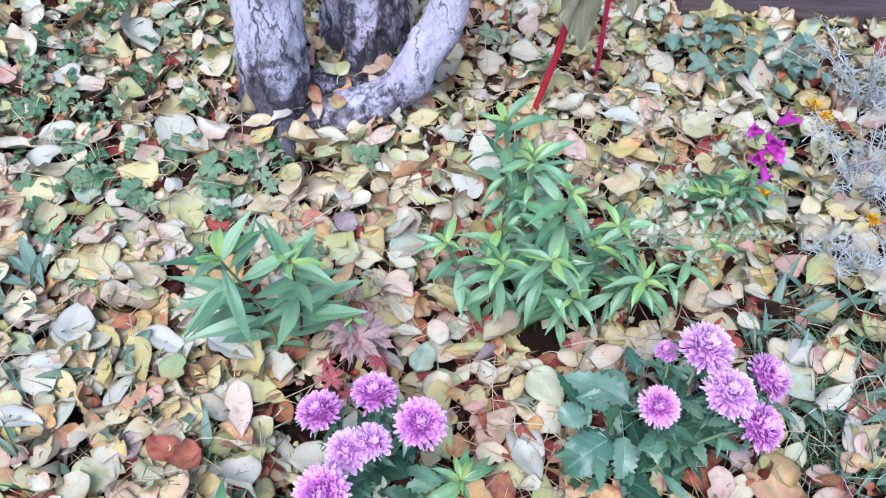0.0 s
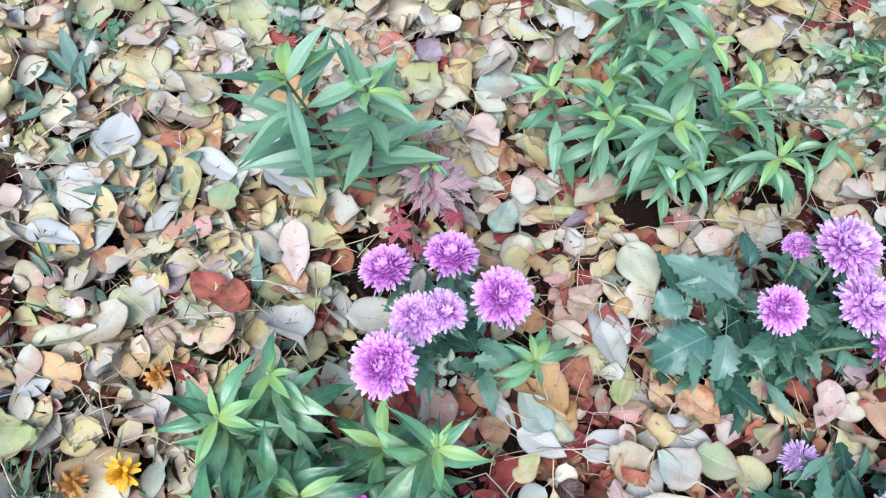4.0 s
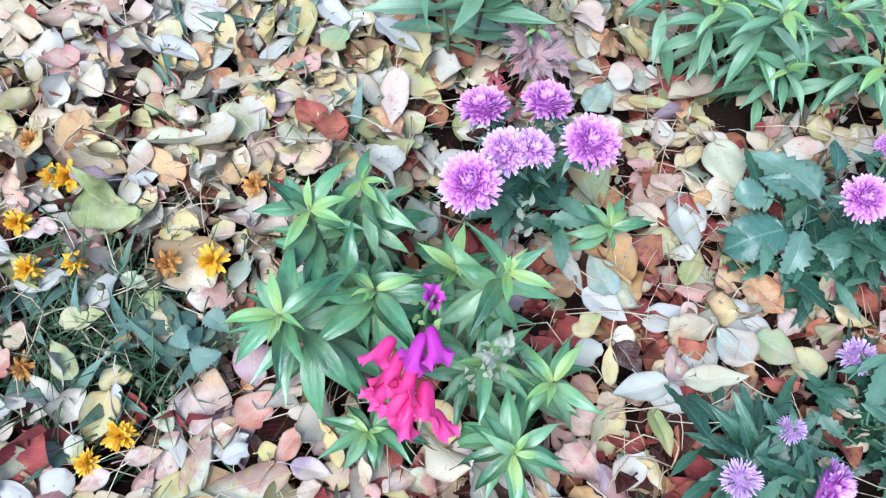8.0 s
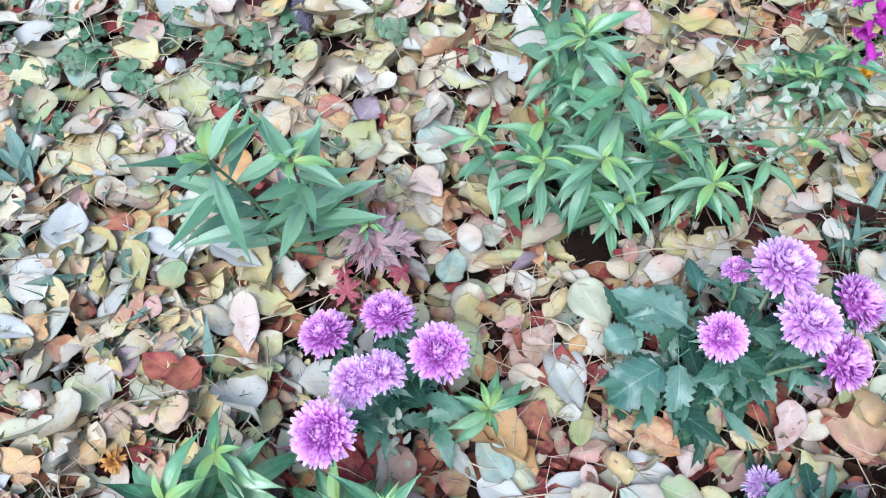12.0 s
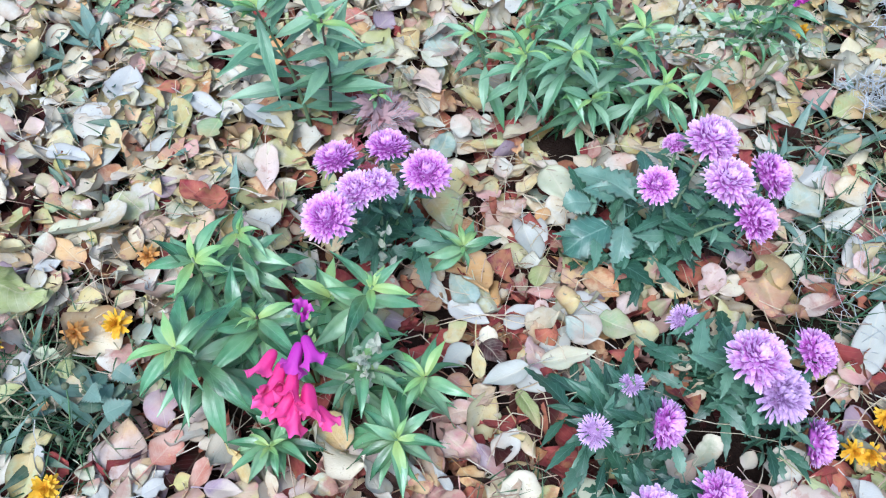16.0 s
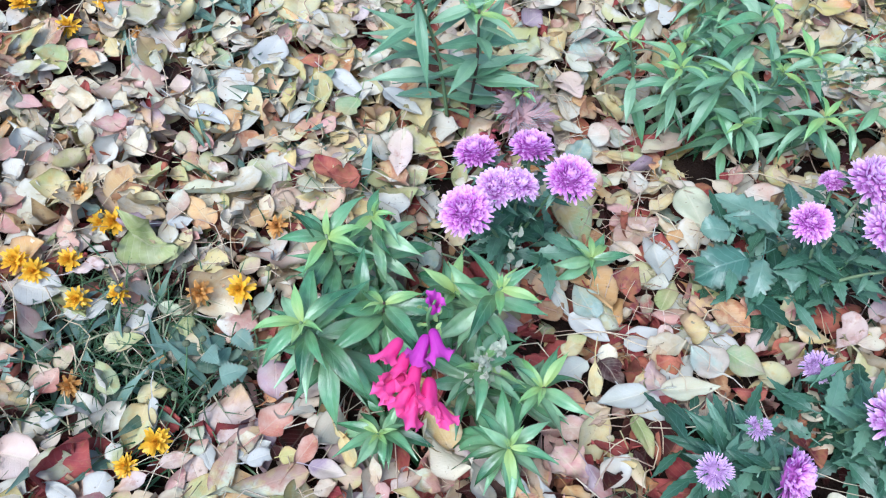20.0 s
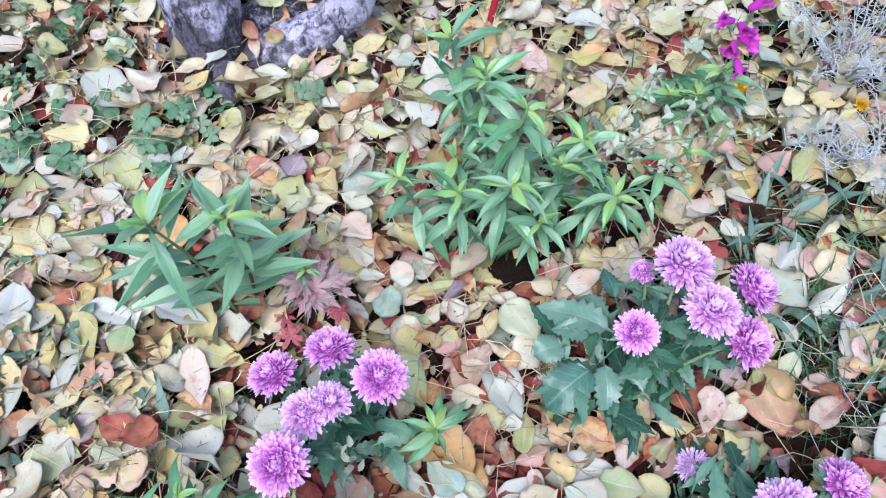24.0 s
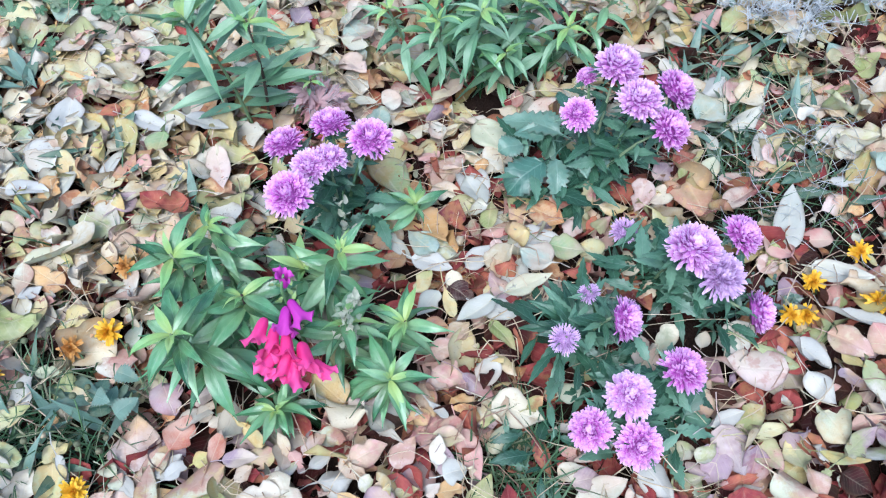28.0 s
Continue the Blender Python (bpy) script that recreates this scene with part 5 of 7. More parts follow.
geranium = rosette("geranium", "dusky pink plant with feathery deep-cut leaves and pale hairs", -0.080, 0.632, 5, 651, FEATHER, 0.052, 0.022, 0.115)
for i, (dx, dy, dz, size) in enumerate(((-0.038, -0.062, 0.075, 0.034), (0.035, -0.03, 0.08, 0.03), (-0.01, -0.075, 0.06, 0.026), (-0.05, -0.02, 0.06, 0.026))):
    part("leaf", FEATHER_RED, None, geranium, "red deep-cut leaf" if i == 0 else "", grown((dx, dy, dz), 70 * i, 5, 8, size))
part("hairs", HAIRY, silver, geranium, "pale wispy hairs", grown((-0.002, 0.0, 0.085), 0, 0, 0, 0.05))
rosette("mint_seedling", "tiny green seedling beside the asters", 0.62, 0.222, 34, 652, NETTLE, 0.013, 0.045, 0.04)
rosette("chrysanthemum", "low blue-green plant by the edging plank", 0.64, 1.38, 36, 653, NETTLE, 0.035, 0.10, 0.09)
rosette("chrysanthemum", "low blue-green plant by the edging plank", 0.80, 1.36, 28, 654, NETTLE, 0.034, 0.09, 0.08)


def make_tufts():
    g = "strap-leaved tufts"
    for i, (x, y, n, s) in enumerate(((-0.62, 0.66, 8, 1.0), (-0.72, 0.72, 9, 1.1), (-0.80, 0.60, 8, 1.0), (-0.45, 0.56, 8, 0.9), (-0.36, 0.50, 9, 0.9), (0.60, 0.60, 12, 1.0), (0.66, 0.44, 7, 0.8), (0.72, 0.40, 7, 0.8), (0.78, 0.48, 6, 0.9), (0.60, 0.72, 12, 0.9), (0.82, 0.58, 10, 1.0), (-0.26, 0.42, 5, 0.9), (0.70, 0.62, 10, 1.0), (0.44, 0.92, 8, 0.9), (0.72, 1.12, 10, 0.9), (0.55, 0.36, 6, 0.8), (0.72, 0.77, 12, 1.0), (0.65, 0.74, 10, 0.9), (0.66, 0.57, 14, 0.9), (0.71, 0.52, 12, 0.9))):
        p = thing("strap_leaf_tuft", "tuft of narrow blue-green leaves poking through fallen leaves", "plant", g, (x, y, float(gz(x, y))))
        strap_tuft(p, x, y, n, 700 + i, s, 0.04)


make_tufts()


# ---- grass and dry stalks ----
def make_grass():
    r = np.random.default_rng(77)
    blades = []
    for k in range(6):
        blades.append(leaf_piece(1.0, 0.03, "lance", fold=0.3, curl=r.uniform(-1.6, -0.4), twist=r.normal(0, 0.4), n=6, m=2, seed=k))
    pieces = []
    for cx, cy, sp, n in ((-0.52, 0.05, 0.08, 220), (-0.62, 0.08, 0.08, 140), (-0.28, 0.46, 0.06, 130), (0.66, 0.46, 0.07, 150), (0.76, 0.40, 0.08, 140), (0.60, 0.66, 0.08, 110), (-0.95, 1.3, 0.2, 160), (-0.6, 1.45, 0.2, 140), (0.50, 1.20, 0.10, 60), (-0.45, 0.40, 0.08, 50), (0.20, -0.05, 0.05, 50), (0.72, 0.98, 0.1, 60), (0.20, -0.01, 0.035, 150), (0.67, 0.58, 0.05, 150), (0.72, 0.70, 0.06, 120), (-0.42, 0.08, 0.06, 200), (-0.56, 0.14, 0.06, 120)):
        for _ in range(n):
            x, y = cx + r.normal(0, sp), cy + r.normal(0, sp)
            pieces.append(moved(blades[int(r.integers(6))], Matrix.Translation((x, y, gz(x, y))) @ grown((0, 0, 0), r.uniform(0, 360), r.uniform(25, 80), r.normal(0, 20), r.uniform(0.05, 0.11))))
    tagged(part("grass", mesh_of("grass", *join(pieces)), grass_green), "thin green grass blades growing through the leaves", "grass", kind="stuff")
    stalks = []
    for _ in range(1500):
        x, y = r.uniform(-1.0, 1.1), r.uniform(-0.3, 1.5)
        a, ln = r.uniform(0, TAU), r.uniform(0.03, 0.15)
        z = gz(x, y) + r.uniform(0.025, 0.045)
        b = a + r.normal(0, 0.5)
        p = [Vector((x, y, z)), Vector((x + ln * 0.5 * math.cos(a), y + ln * 0.5 * math.sin(a), z + r.uniform(-0.004, 0.024))), Vector((x + ln * math.cos(b), y + ln * math.sin(b), z - 0.006))]
        w = r.uniform(0.0005, 0.0011)
        stalks.append(tube_piece(curve_points(p, 4), [w, w, w, w, w * 0.7], 4))
    tagged(part("dry_stalks", mesh_of("dry_stalks", *join(stalks)), straw), "loose dry leaf stalks and straw on the litter", "straw", kind="stuff")
    stalks = []
    for _ in range(90):
        x, y = r.normal(0.77, 0.08), r.normal(0.42, 0.10)
        a, ln = r.uniform(0, TAU), r.uniform(0.04, 0.10)
        z = float(gz(x, y)) + r.uniform(0.02, 0.05)
        p = [Vector((x, y, z)), Vector((x + ln * 0.5 * math.cos(a), y + ln * 0.5 * math.sin(a), z + r.uniform(0.0, 0.03))), Vector((x + ln * math.cos(a + 0.5), y + ln * math.sin(a + 0.5), z + r.uniform(-0.01, 0.03)))]
        stalks.append(tube_piece(curve_points(p, 4), [0.0007, 0.0007, 0.0006, 0.0005, 0.0004], 3))
    tagged(part("wispy_grass", mesh_of("wispy_grass", *join(stalks)), silver), "fine pale grey-green wisps of grass at the bed's edge", "grass", kind="stuff")


make_grass()


# ---- silver shrub at the edge, crimson stems ----
def make_silver():
    g = "silver shrubs"
    for j, (x, y, h, n) in enumerate(((0.87, 1.02, 0.20, 28), (0.85, 0.80, 0.13, 16), (0.96, 1.26, 0.26, 34), (0.98, 0.88, 0.18, 22), (0.77, 0.83, 0.10, 11))):
        r = np.random.default_rng(800 + j)
        p = thing("silver_shrub", "silver-grey shrub with thin feathery twigs", "shrub", g, (x, y, 0.0))
        for i in range(n):
            a, lean = r.uniform(0, TAU), r.uniform(0.2, 0.9) * h
            tip = Vector((lean * math.cos(a), lean * math.sin(a), h * r.uniform(0.5, 1.0)))
            pts = curve_points([Vector((0, 0, 0)), tip * 0.5 + Vector((0, 0, 0.02)), tip], 9)
            pieces = [tube_piece(pts, np.linspace(0.0015, 0.0007, 10), 4)]
            for k in range(26):
                q = pts[2 + k % 8]
                pieces.append(moved(leaf_piece(r.uniform(0.014, 0.028), 0.0015, "strap", fold=0.1, curl=-0.3, n=2, m=1, seed=k), grown(q, r.uniform(0, 360), r.uniform(0, 60))))
            part("twig", mesh_of("twig", *join(pieces)), silver, p)


make_silver()


AMARANTH_SEED = mesh_of("seed", *tube_piece([(0, 0.004, 0), (0, 0.007, 0.001), (0, 0.0105, 0.001), (0, 0.012, 0)], [0.0008, 0.0024, 0.0022, 0.0008], 6, 0.1))
AMARANTH_SEED.materials.append(amaranth)


def make_crimson():
    p = thing("beet_plant", "bolted beet with crimson stems and drooping olive leaves", "plant", "", (0.31, 1.26, 0.0))
    stem(p, [(0.386, 1.318, 0.0), (0.380, 1.32, 0.1), (0.371, 1.32, 0.22), (0.365, 1.33, 0.5)], 0.0045, 0.006, amaranth, 12)
    r = np.random.default_rng(905)
    for k in range(90):
        z = r.uniform(0.03, 0.48)
        at = Vector((0.384 - 0.045 * z, 1.319 + 0.015 * z, z)) - p.location
        part("seed", AMARANTH_SEED, None, p, "", grown(at, r.uniform(0, 360), r.uniform(0, 60), 0, r.uniform(0.7, 1.3)))
    stem(p, [(0.236, 1.195, 0.0), (0.256, 1.215, 0.08), (0.276, 1.23, 0.19), (0.30, 1.25, 0.42)], 0.006, 0.0085, dark_crimson, 12)
    for i, (root, tip, w) in enumerate((((0.29, 1.21, 0.36), (0.312, 1.215, 0.20), 0.06), ((0.40, 1.26, 0.36), (0.402, 1.27, 0.235), 0.065), ((0.265, 1.20, 0.36), (0.268, 1.20, 0.23), 0.045))):
        root, tip = Vector(root), Vector(tip)
        d = tip - root
        me = mesh_of("leaf", *leaf_piece(d.length, w, "ovate", fold=0.45, curl=0.35, wave=0.12, n=20, m=8, seed=900 + i, crumple=0.025, ragged=0.05, bites=2))
        yy = d.normalized()
        zz = Vector((-0.25 + 0.3 * i, -0.8, 0.6))
        zz = (zz - yy * zz.dot(yy)).normalized()
        xx = yy.cross(zz)
        turn = Matrix.Translation(root - p.location) @ Matrix((xx, yy, zz)).transposed().to_4x4()
        part("leaf", me, drooping, p, "", turn)


make_crimson()


# ---- withered spikes ----
def make_withered():
    for label, ctrl, n, seed in (("withered pale flower spike lying across the shoots", ((0.30, 0.735, 0.20), (0.40, 0.737, 0.225), (0.52, 0.745, 0.22), (0.60, 0.76, 0.20)), 40, 1), ("withered pale flower spike lying across the shoots", ((0.33, 0.75, 0.16), (0.40, 0.765, 0.20), (0.47, 0.79, 0.215), (0.52, 0.82, 0.21)), 30, 4), ("withered pale flower spike lying across the shoots", ((0.30, 0.74, 0.16), (0.36, 0.73, 0.20), (0.42, 0.705, 0.205), (0.47, 0.69, 0.19)), 28, 5), ("withered pale flower spike lying across the shoots", ((0.34, 0.76, 0.17), (0.39, 0.80, 0.21), (0.43, 0.84, 0.225), (0.45, 0.88, 0.22)), 28, 6), ("withered pale flower spike among green leaves", ((-0.02, 0.13, 0.04), (-0.028, 0.15, 0.12), (-0.022, 0.165, 0.155), (-0.008, 0.18, 0.17)), 58, 2), ("withered flower stalk under the asters", ((-0.03, 0.36, 0.02), (-0.035, 0.365, 0.08), (-0.03, 0.385, 0.14)), 18, 3)):
        r = np.random.default_rng(seed)
        p = thing("withered_spike", label, "plant", "", ctrl[0])
        pts = curve_points(ctrl, 20)
        part("stalk", mesh_of("stalk", *tube_piece([q - p.location for q in pts], np.linspace(0.0014, 0.0006, 21), 6)), stem_green, p)
        for i in range(n):
            q = pts[4 + int(16 * i / n)] - p.location + Vector((r.normal(0, 0.006), r.normal(0, 0.006), r.normal(0, 0.005)))
            me = WITHERED[i % 4]
            part("husk", me, None, p, "", grown(q, r.uniform(0, 360), r.uniform(-10, 60), r.normal(0, 20), r.uniform(0.4, 1.2)))


withered = leaf_material("withered_husk", ((0.0, (0.36, 0.39, 0.28)), (0.5, (0.46, 0.47, 0.37)), (1.0, (0.24, 0.33, 0.21))), rough=0.8, veins=0.1, spots=0.4)
WITHERED = [mesh_of("husk", *leaf_piece(0.016, 0.009, "ovate", fold=0.6, curl=0.8 - 0.4 * i, wave=0.08, n=5, m=4, crumple=0.06, seed=40 + i)) for i in range(4)]
for me in WITHERED:
    me.materials.append(withered)
make_withered()


# ---- single fallen leaves ----
TAKEN = []
LEAF_LABELS = {
    "white": "white underside of a curled fallen leaf", "pale": "pale greyish dry fallen leaf", "blush": "pale pink dry fallen leaf", "celadon": "pale grey-green fallen leaf", "green": "fresh green fallen leaf",
    "redorange": "red and orange fallen leaf with pale veins", "tan": "tan withered fallen leaf", "cream": "cream-coloured dry fallen leaf", "yellow": "yellow-green fallen leaf with veins", "olive": "olive green fallen leaf",
    "orange": "orange-brown dry fallen leaf", "pink": "dusty pink fallen leaf", "red": "dull red fallen leaf", "wine": "dark wine-red fallen leaf", "grey": "dull grey-green fallen leaf", "mauve": "mauve withered fallen leaf", "strap": "narrow blue-green leaf lying on the litter",
}
litter_one["strap"] = blue_green
leaf_rng = np.random.default_rng(55)
OUTLINES = ("poplar", "poplar", "poplar", "ovate", "oval", "obovate")


def fallen_leaf(colour, kind, x, y, heading, length, width, lift=0.036):
    """One leaf lying on the litter, with its own curl, fold and stalk."""
    r = leaf_rng
    seed = int(r.integers(1e6))
    slim = width < 0.55 * length
    fold = r.uniform(0.08, 0.6) * r.choice([-1, 1], p=[0.35, 0.65]) if not slim else r.uniform(0.3, 0.7)
    curl = r.uniform(-0.8, 0.7)
    stalk = 0.0 if kind == "strap" else length * r.uniform(0.3, 0.7)
    if kind == "ovate":
        kind = OUTLINES[int(r.integers(len(OUTLINES)))]
    if kind == "strap":
        kind, length, width = "lance", 1.15 * length, 0.85 * width
    piece = leaf_piece(length * (1 + 0.06 * curl * curl), width * (1.05 + 0.12 * abs(fold)), kind, fold=fold, curl=curl, twist=r.normal(0, 0.22), wave=r.uniform(0.02, 0.09), stalk=stalk, n=18, m=8, crumple=r.uniform(0.0, 0.008) if colour == "white" else r.uniform(0.003, 0.02), bites=int(r.random() < 0.55), seed=seed, ragged=0.0 if kind == "lance" else r.uniform(0.01, 0.04), rim=r.normal(0, 0.35) if r.random() < 0.55 else 0.0)
    me = mesh_of("fallen_leaf", *moved(piece, Matrix.Translation((0, -0.5 * length, 0))))
    tilt = -math.degrees(curl) * 0.5 + r.normal(0, 5)
    ob = part("fallen_leaf", me, litter_one[colour], None, "", pose(x, y, gz(x, y) + lift + 0.006 * r.random(), tilt, r.normal(0, 7), heading))
    TAKEN.append((x, y, 0.5 * (length * width) ** 0.5))
    return tagged(ob, LEAF_LABELS[colour], "leaf", "fallen leaves")


SETTLED = {}


def settled_leaf(colour, kind, x, y, heading, length, width, lift=0.031):
    """One leaf that is part of the joined litter."""
    r = leaf_rng
    curl = r.uniform(-0.7, 0.7)
    if kind == "ovate":
        kind = OUTLINES[int(r.integers(len(OUTLINES)))]
    if kind == "strap":
        kind, length, width = "lance", 1.15 * length, 0.85 * width
    piece = leaf_piece(length, 1.08 * width, kind, fold=r.uniform(-0.3, 0.4), curl=curl, twist=r.normal(0, 0.25), wave=r.uniform(0.02, 0.09), stalk=0.0 if kind == "lance" else length * r.uniform(0.3, 0.7), n=14, m=6, bites=int(r.random() < 0.55), seed=int(r.integers(1e6)), crumple=r.uniform(0.004, 0.025), ragged=0.0 if kind == "lance" else r.uniform(0.012, 0.045), rim=r.normal(0, 0.4) if r.random() < 0.55 else 0.0)
    m = pose(x, y, gz(x, y) + lift + 0.004 * r.random(), -math.degrees(curl) * 0.5 + r.normal(0, 5), r.normal(0, 7), heading) @ Matrix.Translation((0, -0.5 * length, 0))
    SETTLED.setdefault(colour, []).append(moved(piece, m))
    TAKEN.append((x, y, 0.45 * (length * width) ** 0.5))


# ---- single leaves on top of the litter: shape, x, y, heading, length, width ----
fallen_leaf("white", "ovate", 0.184, 0.493, -156, 0.102, 0.051)
fallen_leaf("white", "ovate", 0.05, 0.355, -139, 0.068, 0.024)
fallen_leaf("white", "ovate", 0.696, 0.51, -17, 0.069, 0.034)
fallen_leaf("white", "ovate", 0.643, 0.642, -48, 0.065, 0.056)
fallen_leaf("white", "ovate", 0.611, 0.525, -165, 0.037, 0.019)
fallen_leaf("white", "ovate", -0.271, 0.002, -49, 0.041, 0.024)
fallen_leaf("white", "ovate", -0.689, 1.09, -73, 0.075, 0.041)
fallen_leaf("white", "ovate", -0.681, 1.019, -42, 0.066, 0.063)
fallen_leaf("white", "ovate", -0.451, 1.086, -133, 0.128, 0.077)
fallen_leaf("white", "ovate", -0.34, 0.919, -131, 0.083, 0.048)
fallen_leaf("white", "ovate", -0.416, 0.87, -99, 0.042, 0.025)
fallen_leaf("white", "ovate", -0.438, 0.96, -137, 0.042, 0.034)
fallen_leaf("white", "ovate", -0.514, 0.828, -74, 0.039, 0.027)
fallen_leaf("white", "ovate", -0.582, 1.354, -146, 0.128, 0.08)
fallen_leaf("white", "ovate", -0.7, 1.296, -92, 0.106, 0.021)
fallen_leaf("white", "ovate", -0.71, 1.253, -131, 0.068, 0.058)
fallen_leaf("white", "ovate", 0.099, 0.991, -133, 0.081, 0.045)
fallen_leaf("white", "ovate", -0.064, 1.032, -116, 0.051, 0.025)
fallen_leaf("white", "ovate", 0.42, 1.178, -97, 0.074, 0.052)
fallen_leaf("white", "ovate", 0.496, 1.27, -137, 0.048, 0.034)
fallen_leaf("white", "ovate", 0.439, 1.032, -114, 0.065, 0.042)
fallen_leaf("white", "ovate", 0.743, 0.157, -112, 0.082, 0.035)
fallen_leaf("white", "round", -0.056, -0.026, -89, 0.046, 0.043)
fallen_leaf("white", "ovate", -0.668, 0.134, -87, 0.077, 0.058)
fallen_leaf("white", "ovate", -0.812, 0.286, -45, 0.034, 0.033)
fallen_leaf("white", "ovate", -0.526, 0.294, -58, 0.04, 0.024)
fallen_leaf("white", "ovate", -0.749, 0.188, -55, 0.034, 0.02)
fallen_leaf("pale", "ovate", -0.728, 0.652, -117, 0.094, 0.075)
fallen_leaf("pale", "ovate", -0.014, 0.746, 10, 0.096, 0.043)
fallen_leaf("pale", "round", 0.091, 0.752, -32, 0.051, 0.049)
fallen_leaf("pale", "round", 0.092, 0.709, -43, 0.023, 0.022)
fallen_leaf("pale", "ovate", 0.0, 0.683, -96, 0.043, 0.023)
fallen_leaf("pale", "round", 0.058, 0.658, -129, 0.057, 0.052)
fallen_leaf("pale", "ovate", 0.125, 0.617, 22, 0.045, 0.034)
fallen_leaf("pale", "ovate", 0.207, 0.624, -111, 0.061, 0.031)
fallen_leaf("celadon", "poplar", 0.224, 0.586, -150, 0.083, 0.062)
fallen_leaf("pale", "ovate", 0.68, 0.566, -58, 0.074, 0.044)
fallen_leaf("pale", "ovate", -0.533, 0.932, -62, 0.043, 0.037)
fallen_leaf("pale", "ovate", -0.659, 1.222, -118, 0.077, 0.046)
fallen_leaf("pale", "round", -0.416, 1.289, -159, 0.07, 0.067)
fallen_leaf("pale", "ovate", -0.846, 1.461, -116, 0.084, 0.05)
fallen_leaf("pale", "ovate", -0.552, 1.47, -57, 0.077, 0.054)
fallen_leaf("pale", "ovate", -0.018, 0.814, -113, 0.057, 0.034)
fallen_leaf("pale", "ovate", 0.134, 1.073, -172, 0.105, 0.065)
fallen_leaf("pale", "ovate", 0.032, 0.972, -116, 0.075, 0.045)
fallen_leaf("pale", "ovate", 0.052, 0.933, -47, 0.055, 0.033)
fallen_leaf("pale", "round", 0.048, 0.682, -67, 0.041, 0.039)
fallen_leaf("pale", "ovate", -0.096, 0.936, -41, 0.05, 0.035)
fallen_leaf("pale", "ovate", 0.581, 1.174, -61, 0.077, 0.062)
fallen_leaf("pale", "ovate", 0.54, 0.742, -73, 0.069, 0.045)
fallen_leaf("pale", "ovate", 0.571, 0.7, -137, 0.041, 0.03)
fallen_leaf("pale", "ovate", 0.598, 0.757, -125, 0.048, 0.031)
fallen_leaf("pale", "ovate", 0.325, 0.87, -58, 0.042, 0.025)
fallen_leaf("pale", "ovate", -0.159, 1.102, -105, 0.075, 0.03)
fallen_leaf("pale", "ovate", -0.396, 1.11, -114, 0.074, 0.044)
fallen_leaf("pale", "ovate", 0.234, 1.362, -114, 0.084, 0.058)
fallen_leaf("pale", "ovate", 0.53, 1.36, -152, 0.086, 0.06)
fallen_leaf("pale", "ovate", 0.744, 0.238, -116, 0.093, 0.039)
fallen_leaf("pale", "ovate", 0.865, 0.502, -83, 0.082, 0.053)
fallen_leaf("yellow", "ovate", -0.542, 0.808, 19, 0.121, 0.075)
fallen_leaf("yellow", "ovate", -0.585, 0.815, -25, 0.056, 0.045)
fallen_leaf("yellow", "ovate", 0.177, 0.59, -29, 0.062, 0.031)
fallen_leaf("yellow", "ovate", 0.276, 0.649, -104, 0.058, 0.035)
fallen_leaf("yellow", "ovate", 0.104, 0.572, -47, 0.048, 0.034)
fallen_leaf("yellow", "ovate", 0.566, 0.472, -104, 0.032, 0.021)
fallen_leaf("yellow", "round", -0.673, 0.932, -94, 0.064, 0.061)
fallen_leaf("yellow", "ovate", -0.29, 1.088, -43, 0.059, 0.047)
fallen_leaf("yellow", "ovate", -0.546, 0.811, 15, 0.096, 0.067)
fallen_leaf("yellow", "ovate", -0.587, 0.83, -3, 0.044, 0.037)
fallen_leaf("yellow", "ovate", -0.483, 0.803, -102, 0.06, 0.03)
fallen_leaf("yellow", "ovate", -0.318, 0.853, -46, 0.038, 0.027)
fallen_leaf("yellow", "ovate", -0.119, 0.996, -117, 0.057, 0.037)
fallen_leaf("yellow", "ovate", 0.638, 1.297, -133, 0.053, 0.037)
fallen_leaf("yellow", "ovate", 0.844, 1.25, -62, 0.086, 0.052)
fallen_leaf("yellow", "ovate", 0.845, 1.111, -71, 0.058, 0.029)
fallen_leaf("yellow", "ovate", 0.3, 1.475, -34, 0.081, 0.049)
fallen_leaf("yellow", "ovate", 0.098, 1.314, -125, 0.061, 0.049)
fallen_leaf("yellow", "ovate", -0.579, 0.3, -91, 0.049, 0.032)
fallen_leaf("orange", "ovate", -0.692, 0.816, -104, 0.072, 0.05)
fallen_leaf("orange", "ovate", 0.016, 0.726, -16, 0.047, 0.04)
fallen_leaf("orange", "ovate", 0.147, 0.674, 11, 0.057, 0.023)
fallen_leaf("orange", "ovate", 0.201, 0.522, -22, 0.039, 0.023)
fallen_leaf("orange", "ovate", -0.238, 0.013, -67, 0.028, 0.022)
fallen_leaf("orange", "ovate", -0.681, 0.814, -112, 0.053, 0.037)
fallen_leaf("orange", "round", 0.006, 0.744, -63, 0.036, 0.032)
fallen_leaf("orange", "ovate", 0.41, 1.087, -75, 0.064, 0.051)
fallen_leaf("orange", "ovate", -0.832, 0.556, -96, 0.057, 0.034)
fallen_leaf("cream", "round", -0.738, 0.78, -39, 0.035, 0.032)
fallen_leaf("cream", "ovate", -0.473, 0.783, -107, 0.06, 0.036)
fallen_leaf("cream", "ovate", 0.09, 0.617, -40, 0.047, 0.031)
fallen_leaf("cream", "ovate", 0.161, 0.618, -51, 0.056, 0.028)
fallen_leaf("cream", "ovate", 0.161, 0.458, -62, 0.057, 0.04)
fallen_leaf("cream", "ovate", 0.706, 0.618, -59, 0.067, 0.057)
fallen_leaf("cream", "ovate", -0.608, 1.092, -48, 0.086, 0.056)
